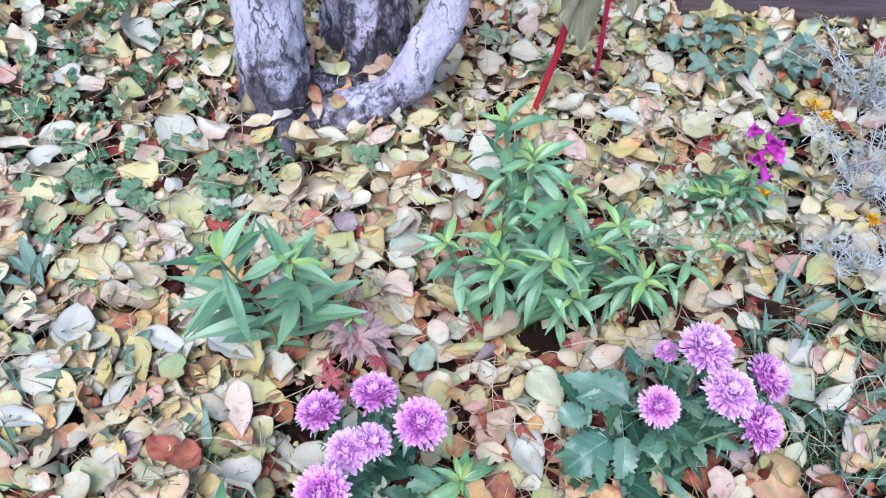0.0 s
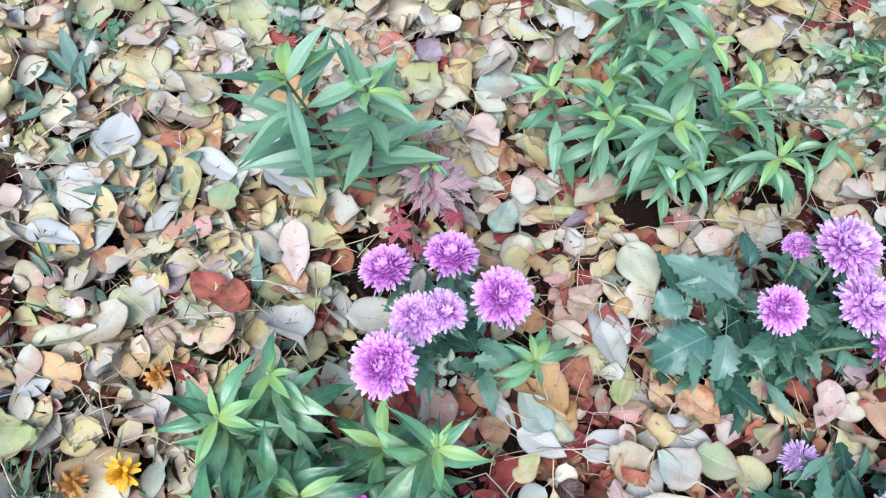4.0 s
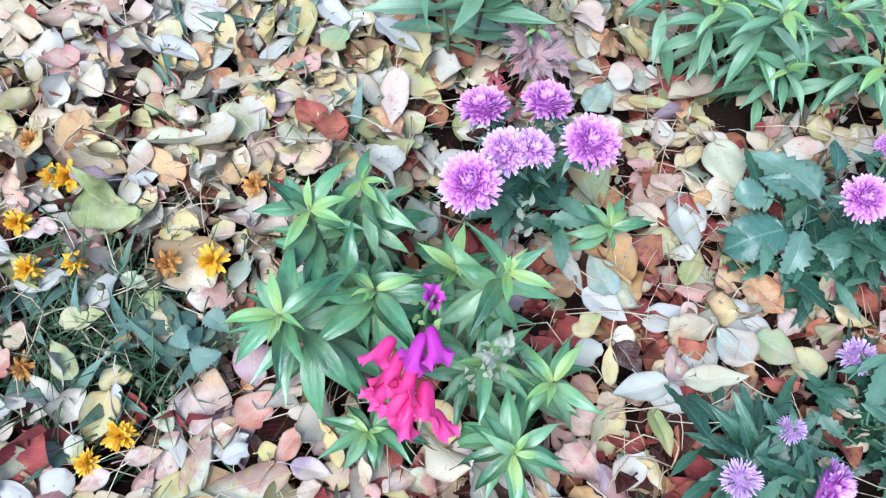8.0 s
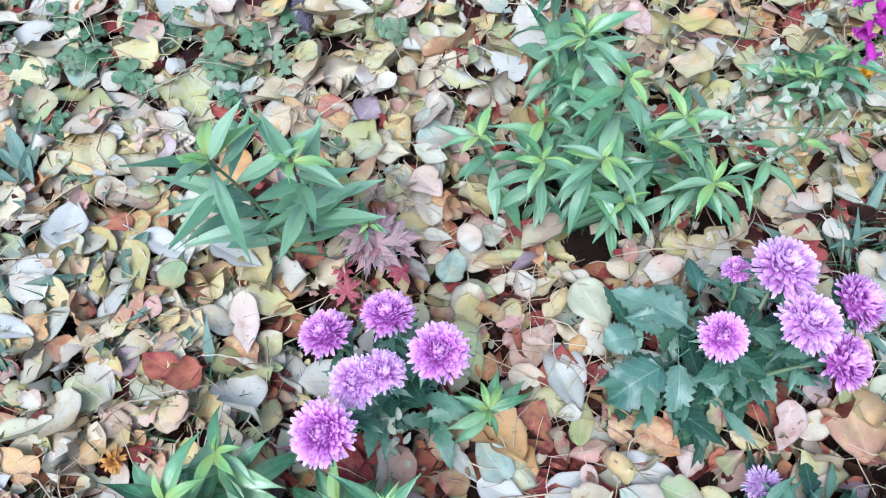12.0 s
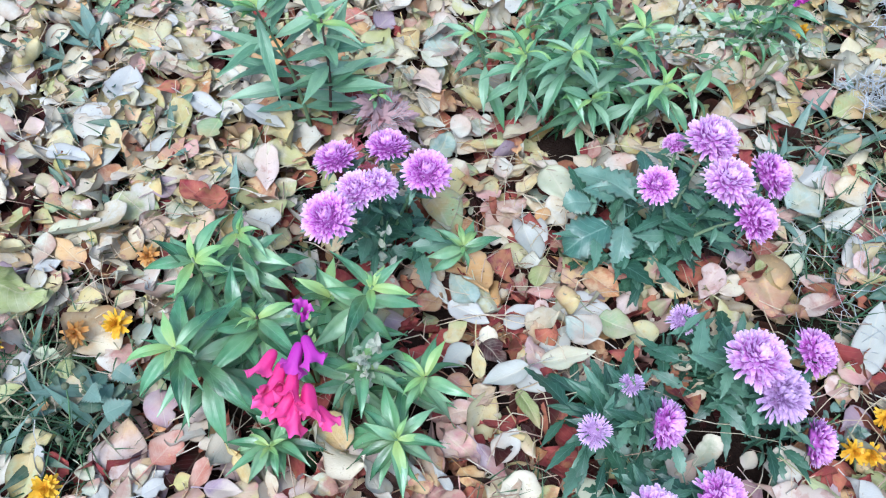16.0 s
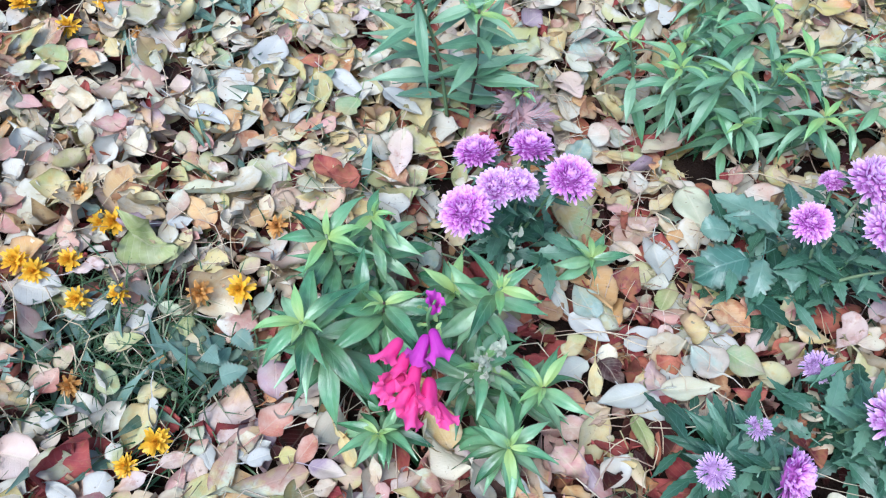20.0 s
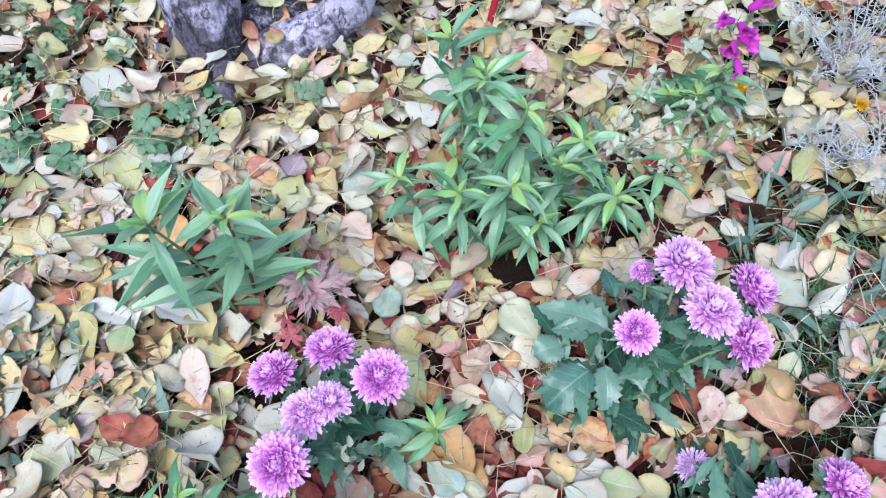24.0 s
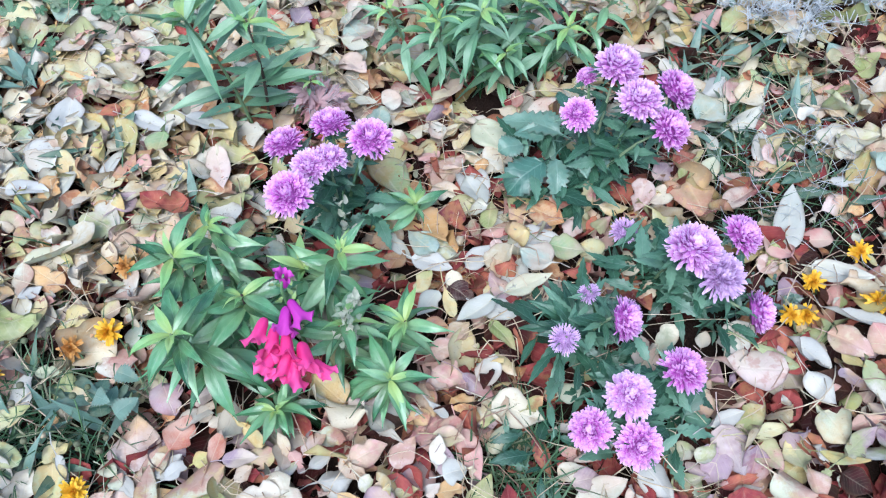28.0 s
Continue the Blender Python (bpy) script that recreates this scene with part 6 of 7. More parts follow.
fallen_leaf("cream", "ovate", -0.28, 0.922, -49, 0.072, 0.05)
fallen_leaf("cream", "ovate", -0.169, 0.962, -60, 0.062, 0.044)
fallen_leaf("cream", "ovate", 0.635, 0.643, -57, 0.083, 0.07)
fallen_leaf("cream", "ovate", -0.114, 1.128, -71, 0.043, 0.026)
fallen_leaf("cream", "ovate", -0.309, 1.12, -67, 0.062, 0.031)
fallen_leaf("cream", "ovate", -0.823, 0.498, -68, 0.082, 0.049)
fallen_leaf("celadon", "ovate", -0.582, 0.766, -48, 0.062, 0.037)
fallen_leaf("celadon", "ovate", 0.038, 0.468, -22, 0.04, 0.032)
fallen_leaf("celadon", "ovate", -0.475, 0.16, -97, 0.042, 0.021)
fallen_leaf("celadon", "ovate", -0.368, 0.011, -123, 0.031, 0.025)
fallen_leaf("celadon", "round", -0.228, 1.002, -83, 0.044, 0.039)
fallen_leaf("celadon", "ovate", -0.412, 0.924, -151, 0.101, 0.086)
fallen_leaf("celadon", "ovate", -0.441, 1.176, -138, 0.066, 0.056)
fallen_leaf("celadon", "ovate", -0.006, 1.052, -80, 0.07, 0.062)
fallen_leaf("celadon", "round", -0.122, 0.833, -111, 0.075, 0.066)
fallen_leaf("celadon", "round", -0.712, 0.537, -65, 0.06, 0.057)
fallen_leaf("celadon", "ovate", -0.404, 0.3, -82, 0.051, 0.026)
fallen_leaf("mauve", "ovate", -0.421, 0.806, 17, 0.052, 0.036)
fallen_leaf("mauve", "ovate", -0.184, 0.008, -85, 0.049, 0.024)
fallen_leaf("mauve", "ovate", -0.12, 0.886, -30, 0.051, 0.044)
fallen_leaf("mauve", "ovate", 0.127, 1.248, -134, 0.05, 0.035)
fallen_leaf("mauve", "ovate", -0.5, 0.291, -95, 0.022, 0.018)
fallen_leaf("red", "ovate", -0.441, 0.807, -24, 0.037, 0.03)
fallen_leaf("red", "ovate", 0.068, 0.534, -42, 0.027, 0.022)
fallen_leaf("red", "ovate", 0.229, 0.472, -39, 0.035, 0.025)
fallen_leaf("red", "ovate", 0.044, 0.33, -37, 0.044, 0.037)
fallen_leaf("red", "ovate", 0.12, 0.938, -120, 0.043, 0.03)
fallen_leaf("red", "ovate", 0.23, 0.904, -125, 0.037, 0.024)
fallen_leaf("olive", "ovate", 0.104, 0.654, -81, 0.073, 0.022)
fallen_leaf("olive", "ovate", 0.062, 0.605, -100, 0.054, 0.032)
fallen_leaf("olive", "ovate", 0.201, 0.176, -145, 0.062, 0.025)
fallen_leaf("olive", "ovate", 0.72, 0.653, -100, 0.054, 0.043)
fallen_leaf("olive", "ovate", -0.58, 0.774, -114, 0.045, 0.032)
fallen_leaf("olive", "ovate", -0.704, 1.451, -44, 0.074, 0.045)
fallen_leaf("olive", "ovate", 0.09, 1.06, -69, 0.044, 0.031)
fallen_leaf("olive", "ovate", 0.554, 1.298, 152, 0.074, 0.045)
fallen_leaf("olive", "ovate", 0.722, 0.805, -51, 0.084, 0.054)
fallen_leaf("blush", "ovate", 0.144, 0.526, -41, 0.093, 0.047)
fallen_leaf("blush", "ovate", 0.284, 0.676, -7, 0.046, 0.023)
fallen_leaf("blush", "ovate", 0.11, 0.16, -67, 0.047, 0.031)
fallen_leaf("blush", "ovate", 0.711, 0.486, -62, 0.048, 0.041)
fallen_leaf("blush", "ovate", 0.578, 0.53, -152, 0.049, 0.02)
fallen_leaf("blush", "ovate", -0.242, 0.107, -70, 0.04, 0.028)
fallen_leaf("blush", "ovate", -0.826, 1.241, -120, 0.047, 0.042)
fallen_leaf("blush", "round", -0.615, 1.258, -120, 0.037, 0.033)
fallen_leaf("blush", "ovate", -0.486, 1.223, -50, 0.036, 0.031)
fallen_leaf("blush", "ovate", 0.297, 1.14, -43, 0.062, 0.037)
fallen_leaf("blush", "ovate", -0.06, 1.111, -36, 0.084, 0.042)
fallen_leaf("blush", "ovate", -0.019, 0.764, -133, 0.061, 0.052)
fallen_leaf("blush", "round", 0.082, 0.73, -65, 0.022, 0.021)
fallen_leaf("blush", "ovate", 0.328, 1.088, -72, 0.057, 0.048)
fallen_leaf("blush", "ovate", 0.248, 1.468, -25, 0.073, 0.044)
fallen_leaf("blush", "ovate", 0.31, 1.084, -146, 0.093, 0.065)
fallen_leaf("blush", "ovate", 0.043, 0.0, -38, 0.051, 0.033)
fallen_leaf("blush", "ovate", -0.662, 0.226, -49, 0.049, 0.037)
fallen_leaf("blush", "ovate", -0.617, 0.185, -55, 0.044, 0.031)
fallen_leaf("blush", "ovate", -0.56, -0.088, -87, 0.069, 0.055)
fallen_leaf("pink", "ovate", -0.704, 0.563, -100, 0.048, 0.029)
fallen_leaf("pink", "ovate", 0.116, 0.542, -49, 0.045, 0.027)
fallen_leaf("pink", "ovate", 0.128, 0.176, -64, 0.039, 0.019)
fallen_leaf("pink", "ovate", 0.676, 0.638, -22, 0.064, 0.039)
fallen_leaf("pink", "ovate", -0.704, 0.904, -25, 0.047, 0.033)
fallen_leaf("pink", "ovate", 0.674, 0.818, -58, 0.068, 0.044)
fallen_leaf("pink", "ovate", -0.007, 0.004, -68, 0.056, 0.039)
fallen_leaf("pink", "ovate", 0.106, 0.018, -105, 0.046, 0.028)
fallen_leaf("pink", "ovate", -0.871, 0.436, -87, 0.053, 0.032)
fallen_leaf("strap", "strap", -0.631, 0.773, -145, 0.106, 0.026)
fallen_leaf("strap", "strap", -0.524, 0.619, -132, 0.065, 0.016)
fallen_leaf("strap", "strap", -0.494, 0.74, 9, 0.069, 0.017)
fallen_leaf("strap", "strap", -0.593, 0.556, -137, 0.061, 0.015)
fallen_leaf("strap", "strap", -0.514, 0.566, -55, 0.056, 0.011)
fallen_leaf("strap", "strap", -0.394, 0.531, -43, 0.049, 0.012)
fallen_leaf("strap", "strap", -0.572, 0.452, -128, 0.048, 0.012)
fallen_leaf("strap", "strap", -0.603, 0.638, 4, 0.051, 0.015)
fallen_leaf("strap", "strap", -0.653, 0.68, -48, 0.071, 0.02)
fallen_leaf("strap", "strap", -0.432, 0.63, -40, 0.057, 0.016)
fallen_leaf("strap", "strap", -0.712, 0.718, -89, 0.084, 0.021)
fallen_leaf("strap", "strap", -0.658, 0.74, -114, 0.087, 0.022)
fallen_leaf("strap", "strap", -0.65, 0.768, -125, 0.061, 0.018)
fallen_leaf("strap", "strap", -0.619, 0.776, -1, 0.099, 0.025)
fallen_leaf("grey", "ovate", 0.621, 0.59, -53, 0.071, 0.068)
fallen_leaf("grey", "round", 0.072, 1.12, -104, 0.073, 0.055)
fallen_leaf("grey", "ovate", -0.008, 0.849, -72, 0.07, 0.056)
fallen_leaf("grey", "ovate", -0.405, 1.382, -122, 0.05, 0.03)
fallen_leaf("grey", "ovate", 0.601, 1.476, -54, 0.079, 0.055)
fallen_leaf("grey", "ovate", -0.678, 0.276, -57, 0.039, 0.027)
fallen_leaf("redorange", "ovate", 0.56, 0.498, -63, 0.05, 0.04)
fallen_leaf("redorange", "ovate", -0.178, 0.899, -75, 0.049, 0.042)
fallen_leaf("redorange", "ovate", 0.064, 0.05, -67, 0.038, 0.027)
fallen_leaf("redorange", "ovate", -0.42, 0.342, -41, 0.041, 0.03)
fallen_leaf("red", "ovate", -0.155, 1.165, 20, 0.04, 0.034, 0.075)
fallen_leaf("white", "ovate", -0.262, 1.135, 130, 0.045, 0.036, 0.06)
fallen_leaf("celadon", "ovate", -0.175, 1.275, 60, 0.06, 0.038, 0.07)
fallen_leaf("celadon", "ovate", -0.15, 1.265, -20, 0.045, 0.03, 0.075)
fallen_leaf("red", "ovate", -0.225, 1.285, -10, 0.05, 0.03, 0.07)
fallen_leaf("red", "ovate", -0.205, 1.20, 35, 0.055, 0.026, 0.055)
fallen_leaf("redorange", "ovate", -0.195, 1.165, 8, 0.05, 0.022, 0.05)
fallen_leaf("redorange", "ovate", -0.21, 1.33, 20, 0.05, 0.03, 0.075)
fallen_leaf("tan", "ovate", -0.09, 1.28, -60, 0.05, 0.03, 0.06)

# ---- leaves half settled into the litter ----
fallen_leaf("white", "ovate", 0.185, 0.460, -160, 0.078, 0.043)
fallen_leaf("cream", "ovate", 0.158, 0.432, 138, 0.061, 0.044)
fallen_leaf("olive", "ovate", 0.205, 0.413, 168, 0.064, 0.028)
fallen_leaf("redorange", "ovate", 0.263, 0.407, -110, 0.055, 0.046)
fallen_leaf("orange", "ovate", 0.299, 0.392, -130, 0.065, 0.045)
fallen_leaf("redorange", "ovate", 0.289, 0.373, -67, 0.056, 0.025)
fallen_leaf("red", "ovate", 0.181, 0.382, -164, 0.044, 0.023)
fallen_leaf("pink", "ovate", 0.208, 0.374, -73, 0.053, 0.030)
fallen_leaf("blush", "ovate", 0.337, 0.366, 160, 0.048, 0.032)
fallen_leaf("grey", "ovate", 0.086, 0.356, -142, 0.066, 0.042)
fallen_leaf("celadon", "ovate", 0.126, 0.345, -137, 0.050, 0.055)
fallen_leaf("white", "ovate", 0.101, 0.317, -109, 0.069, 0.034)
fallen_leaf("white", "ovate", 0.184, 0.331, -59, 0.070, 0.038)
fallen_leaf("white", "ovate", 0.280, 0.348, -102, 0.090, 0.045)
fallen_leaf("green", "ovate", 0.321, 0.321, -112, 0.062, 0.044)
fallen_leaf("white", "ovate", 0.232, 0.276, -24, 0.090, 0.042)
fallen_leaf("grey", "ovate", 0.269, 0.308, 54, 0.057, 0.056)
fallen_leaf("celadon", "ovate", 0.248, 0.258, -70, 0.084, 0.030)
fallen_leaf("white", "ovate", 0.165, 0.217, 120, 0.075, 0.036)
fallen_leaf("white", "ovate", 0.200, 0.218, -113, 0.056, 0.035)
fallen_leaf("white", "ovate", 0.090, 0.244, 139, 0.053, 0.033)
fallen_leaf("yellow", "ovate", 0.123, 0.240, -167, 0.051, 0.019)
fallen_leaf("blush", "ovate", 0.211, 0.338, -169, 0.042, 0.021)
fallen_leaf("tan", "ovate", 0.205, 0.299, 176, 0.042, 0.024)
fallen_leaf("yellow", "ovate", 0.086, 0.286, -38, 0.046, 0.028)
fallen_leaf("wine", "ovate", 0.145, 0.254, -131, 0.052, 0.034)
fallen_leaf("red", "ovate", 0.102, 0.200, -121, 0.044, 0.030)
fallen_leaf("cream", "ovate", 0.135, 0.192, -54, 0.036, 0.034)
fallen_leaf("olive", "ovate", 0.363, 0.406, -37, 0.056, 0.029)
fallen_leaf("pink", "ovate", 0.383, 0.432, -44, 0.055, 0.037)
fallen_leaf("red", "ovate", 0.412, 0.468, -102, 0.044, 0.028)
fallen_leaf("redorange", "ovate", 0.326, 0.421, -110, 0.040, 0.025)
fallen_leaf("blush", "ovate", 0.459, 0.413, 152, 0.078, 0.038)
fallen_leaf("cream", "ovate", 0.502, 0.421, -55, 0.065, 0.034)
fallen_leaf("yellow", "ovate", 0.412, 0.397, -110, 0.049, 0.031)
fallen_leaf("pink", "ovate", 0.389, 0.368, -50, 0.043, 0.026)
fallen_leaf("pale", "ovate", 0.474, 0.343, -13, 0.053, 0.036)
fallen_leaf("blush", "ovate", 0.498, 0.344, -44, 0.045, 0.021)
fallen_leaf("redorange", "ovate", 0.553, 0.419, -167, 0.097, 0.072)
fallen_leaf("red", "ovate", 0.627, 0.398, -61, 0.093, 0.034)
fallen_leaf("celadon", "ovate", 0.593, 0.469, -37, 0.049, 0.036)
fallen_leaf("olive", "ovate", 0.554, 0.460, -58, 0.049, 0.025)
fallen_leaf("white", "ovate", 0.696, 0.353, -20, 0.130, 0.045)
fallen_leaf("red", "ovate", 0.718, 0.548, -115, 0.056, 0.044)
fallen_leaf("pink", "ovate", 0.344, 0.293, -53, 0.035, 0.027)
fallen_leaf("orange", "ovate", 0.382, 0.255, -50, 0.031, 0.025)
fallen_leaf("mauve", "ovate", 0.514, 0.470, -47, 0.051, 0.034)
fallen_leaf("grey", "ovate", 0.645, 0.326, -138, 0.048, 0.042)
fallen_leaf("blush", "ovate", 0.640, 0.272, -53, 0.043, 0.032)
fallen_leaf("blush", "ovate", 0.557, 0.087, -105, 0.094, 0.067)
settled_leaf("olive", "ovate", 0.598, 0.107, -124, 0.072, 0.024, 0.035)
fallen_leaf("white", "ovate", 0.651, 0.106, -130, 0.069, 0.046)
settled_leaf("pale", "ovate", 0.732, 0.056, -176, 0.075, 0.039, 0.035)
fallen_leaf("blush", "ovate", 0.716, 0.119, -130, 0.070, 0.043)
settled_leaf("pale", "ovate", 0.650, 0.053, -159, 0.061, 0.036, 0.035)
fallen_leaf("celadon", "ovate", 0.651, -0.008, -158, 0.059, 0.053)
settled_leaf("mauve", "ovate", 0.676, -0.030, -57, 0.072, 0.033, 0.035)
settled_leaf("yellow", "ovate", 0.541, 0.019, -54, 0.063, 0.037, 0.035)
settled_leaf("yellow", "ovate", 0.554, -0.007, -81, 0.068, 0.021, 0.035)
settled_leaf("mauve", "ovate", 0.498, -0.026, -168, 0.075, 0.044, 0.035)
fallen_leaf("white", "ovate", 0.498, 0.020, -74, 0.059, 0.025)
settled_leaf("pale", "ovate", 0.434, -0.020, -79, 0.043, 0.028, 0.035)
settled_leaf("pale", "ovate", 0.462, -0.030, -53, 0.041, 0.026, 0.035)
fallen_leaf("white", "ovate", 0.387, -0.062, -146, 0.058, 0.043)
settled_leaf("cream", "ovate", 0.428, -0.064, -82, 0.049, 0.027, 0.035)
fallen_leaf("celadon", "ovate", 0.565, -0.083, -125, 0.058, 0.044)
settled_leaf("red", "ovate", 0.503, -0.069, -77, 0.064, 0.020, 0.035)
fallen_leaf("blush", "ovate", 0.504, -0.088, -79, 0.042, 0.026)
settled_leaf("pink", "ovate", 0.548, -0.040, -143, 0.046, 0.040, 0.035)
fallen_leaf("blush", "ovate", 0.599, -0.083, -172, 0.050, 0.035)
settled_leaf("yellow", "ovate", 0.644, -0.053, -107, 0.067, 0.020, 0.035)
fallen_leaf("white", "ovate", 0.624, -0.046, -127, 0.035, 0.025)
settled_leaf("wine", "ovate", 0.655, -0.084, -132, 0.043, 0.037, 0.035)
settled_leaf("cream", "ovate", 0.207, 0.054, -116, 0.081, 0.053, 0.035)
settled_leaf("orange", "ovate", 0.235, 0.065, -55, 0.032, 0.025, 0.035)
fallen_leaf("celadon", "ovate", 0.285, 0.075, -68, 0.046, 0.033)
settled_leaf("pale", "ovate", 0.173, 0.120, -27, 0.057, 0.036, 0.035)
settled_leaf("cream", "ovate", 0.201, 0.130, -146, 0.050, 0.024, 0.035)
settled_leaf("mauve", "ovate", 0.153, 0.095, -133, 0.056, 0.032, 0.035)
settled_leaf("orange", "ovate", 0.134, 0.064, -135, 0.057, 0.035, 0.035)
fallen_leaf("celadon", "ovate", 0.178, 0.015, -37, 0.053, 0.030)
settled_leaf("pink", "ovate", 0.134, -0.005, -163, 0.081, 0.034, 0.035)
fallen_leaf("white", "ovate", 0.111, -0.029, -76, 0.036, 0.036)
settled_leaf("red", "ovate", 0.236, -0.013, -167, 0.063, 0.022, 0.035)
settled_leaf("pale", "ovate", 0.270, -0.038, -72, 0.038, 0.026, 0.035)
settled_leaf("mauve", "ovate", 0.292, -0.050, -81, 0.045, 0.031, 0.035)
settled_leaf("wine", "ovate", 0.514, 0.051, -122, 0.053, 0.029, 0.035)
settled_leaf("tan", "ovate", 0.476, 0.060, -48, 0.064, 0.028, 0.035)
settled_leaf("red", "ovate", 0.611, 0.137, -158, 0.046, 0.036, 0.035)
settled_leaf("olive", "ovate", 0.712, 0.092, -130, 0.038, 0.022, 0.035)
fallen_leaf("white", "ovate", -0.532, 0.659, -1, 0.082, 0.057)
fallen_leaf("white", "ovate", -0.559, 0.660, 28, 0.076, 0.029)
fallen_leaf("white", "ovate", -0.560, 0.588, -55, 0.088, 0.051)
fallen_leaf("white", "ovate", -0.383, 0.637, -112, 0.092, 0.035)
fallen_leaf("white", "ovate", -0.284, 0.621, -114, 0.085, 0.040)
settled_leaf("pale", "ovate", -0.342, 0.649, -63, 0.059, 0.031, 0.035)
fallen_leaf("white", "ovate", -0.437, 0.556, -24, 0.083, 0.031)
fallen_leaf("white", "ovate", -0.571, 0.496, -100, 0.078, 0.038)
fallen_leaf("white", "ovate", -0.520, 0.513, -37, 0.062, 0.038)
fallen_leaf("green", "ovate", -0.362, 0.582, 169, 0.064, 0.049)
fallen_leaf("blush", "ovate", -0.252, 0.527, -166, 0.089, 0.040)
settled_leaf("cream", "ovate", -0.221, 0.499, 131, 0.048, 0.039, 0.035)
settled_leaf("pale", "ovate", -0.228, 0.469, -98, 0.068, 0.017, 0.035)
settled_leaf("wine", "ovate", -0.230, 0.541, -117, 0.039, 0.028, 0.035)
fallen_leaf("celadon", "ovate", -0.480, 0.611, -49, 0.053, 0.033)
fallen_leaf("blush", "ovate", -0.464, 0.597, -36, 0.041, 0.035)
settled_leaf("yellow", "ovate", -0.651, 0.651, -19, 0.052, 0.036, 0.035)
settled_leaf("pale", "ovate", -0.649, 0.613, -96, 0.049, 0.025, 0.035)
settled_leaf("grey", "ovate", -0.613, 0.629, -124, 0.052, 0.035, 0.035)
fallen_leaf("blush", "ovate", -0.613, 0.707, -13, 0.047, 0.037)
settled_leaf("tan", "ovate", -0.554, 0.740, -111, 0.069, 0.040, 0.035)
fallen_leaf("celadon", "ovate", -0.487, 0.722, -57, 0.049, 0.045)
fallen_leaf("white", "ovate", -0.494, 0.767, -97, 0.079, 0.037)
settled_leaf("orange", "ovate", -0.413, 0.682, -35, 0.055, 0.042, 0.035)
settled_leaf("red", "ovate", -0.464, 0.669, -68, 0.045, 0.027, 0.035)
fallen_leaf("blush", "ovate", -0.646, 0.544, -61, 0.041, 0.035)
settled_leaf("pink", "ovate", -0.590, 0.436, -43, 0.041, 0.042, 0.035)
settled_leaf("olive", "ovate", -0.563, 0.410, -70, 0.040, 0.029, 0.035)
settled_leaf("cream", "ovate", -0.515, 0.438, -42, 0.051, 0.050, 0.035)
settled_leaf("orange", "ovate", -0.575, 0.385, -112, 0.043, 0.025, 0.035)
settled_leaf("cream", "ovate", -0.465, 0.490, -70, 0.058, 0.032, 0.035)
settled_leaf("yellow", "ovate", -0.430, 0.512, -57, 0.044, 0.032, 0.035)
settled_leaf("pink", "ovate", -0.442, 0.471, -95, 0.047, 0.024, 0.035)
settled_leaf("mauve", "ovate", -0.403, 0.462, -41, 0.045, 0.040, 0.035)
settled_leaf("olive", "ovate", -0.427, 0.433, -113, 0.058, 0.031, 0.035)
settled_leaf("grey", "ovate", -0.370, 0.424, -117, 0.059, 0.040, 0.035)
settled_leaf("yellow", "ovate", -0.354, 0.522, -21, 0.042, 0.028, 0.035)
settled_leaf("mauve", "ovate", -0.355, 0.489, -63, 0.030, 0.029, 0.035)
settled_leaf("cream", "ovate", -0.332, 0.470, 3, 0.036, 0.021, 0.035)
fallen_leaf("blush", "ovate", -0.402, 0.392, -26, 0.039, 0.035)
settled_leaf("pink", "ovate", -0.358, 0.392, -51, 0.032, 0.028, 0.035)
fallen_leaf("white", "ovate", -0.263, 0.398, -25, 0.043, 0.027)
fallen_leaf("blush", "ovate", -0.326, 0.389, -64, 0.041, 0.034)
fallen_leaf("celadon", "ovate", -0.505, 0.362, -72, 0.098, 0.034)
settled_leaf("strap", "strap", -0.685, 0.709, -111, 0.106, 0.022, 0.044)
settled_leaf("strap", "strap", -0.522, 0.619, -131, 0.052, 0.013, 0.044)
settled_leaf("strap", "strap", -0.562, 0.459, -139, 0.077, 0.012, 0.044)
settled_leaf("strap", "strap", -0.429, 0.631, 137, 0.050, 0.026, 0.044)
settled_leaf("strap", "strap", -0.515, 0.577, -74, 0.091, 0.019, 0.044)
settled_leaf("strap", "strap", -0.474, 0.415, -131, 0.055, 0.013, 0.044)
settled_leaf("strap", "strap", -0.606, 0.571, -136, 0.046, 0.013, 0.044)
settled_leaf("celadon", "ovate", -0.755, 0.938, -69, 0.057, 0.048)
settled_leaf("celadon", "ovate", -0.245, 0.924, -69, 0.039, 0.027)
settled_leaf("celadon", "ovate", -0.057, 0.034, -112, 0.04, 0.028)
settled_leaf("pink", "ovate", -0.7, 0.893, -118, 0.078, 0.054)
settled_leaf("pink", "ovate", -0.724, 0.774, -75, 0.055, 0.038)
settled_leaf("pink", "ovate", -0.696, 0.76, -76, 0.049, 0.034)
settled_leaf("pink", "ovate", 0.106, 0.564, -70, 0.054, 0.027)
settled_leaf("pink", "ovate", 0.106, 0.028, -62, 0.049, 0.035)
settled_leaf("pink", "ovate", 0.677, 0.463, -49, 0.045, 0.032)
settled_leaf("pink", "ovate", 0.989, 0.724, -152, 0.036, 0.029)
settled_leaf("white", "ovate", -0.748, 0.845, -118, 0.05, 0.045)
settled_leaf("white", "ovate", -0.017, 1.016, -108, 0.047, 0.019)
settled_leaf("white", "ovate", 0.041, 0.068, -113, 0.069, 0.028)
settled_leaf("white", "ovate", 0.093, 0.062, -136, 0.04, 0.014)
settled_leaf("white", "ovate", 0.821, 0.422, -89, 0.068, 0.02)
settled_leaf("orange", "ovate", -0.7, 0.846, -98, 0.073, 0.051)
settled_leaf("orange", "ovate", -0.356, 0.998, -38, 0.026, 0.021)
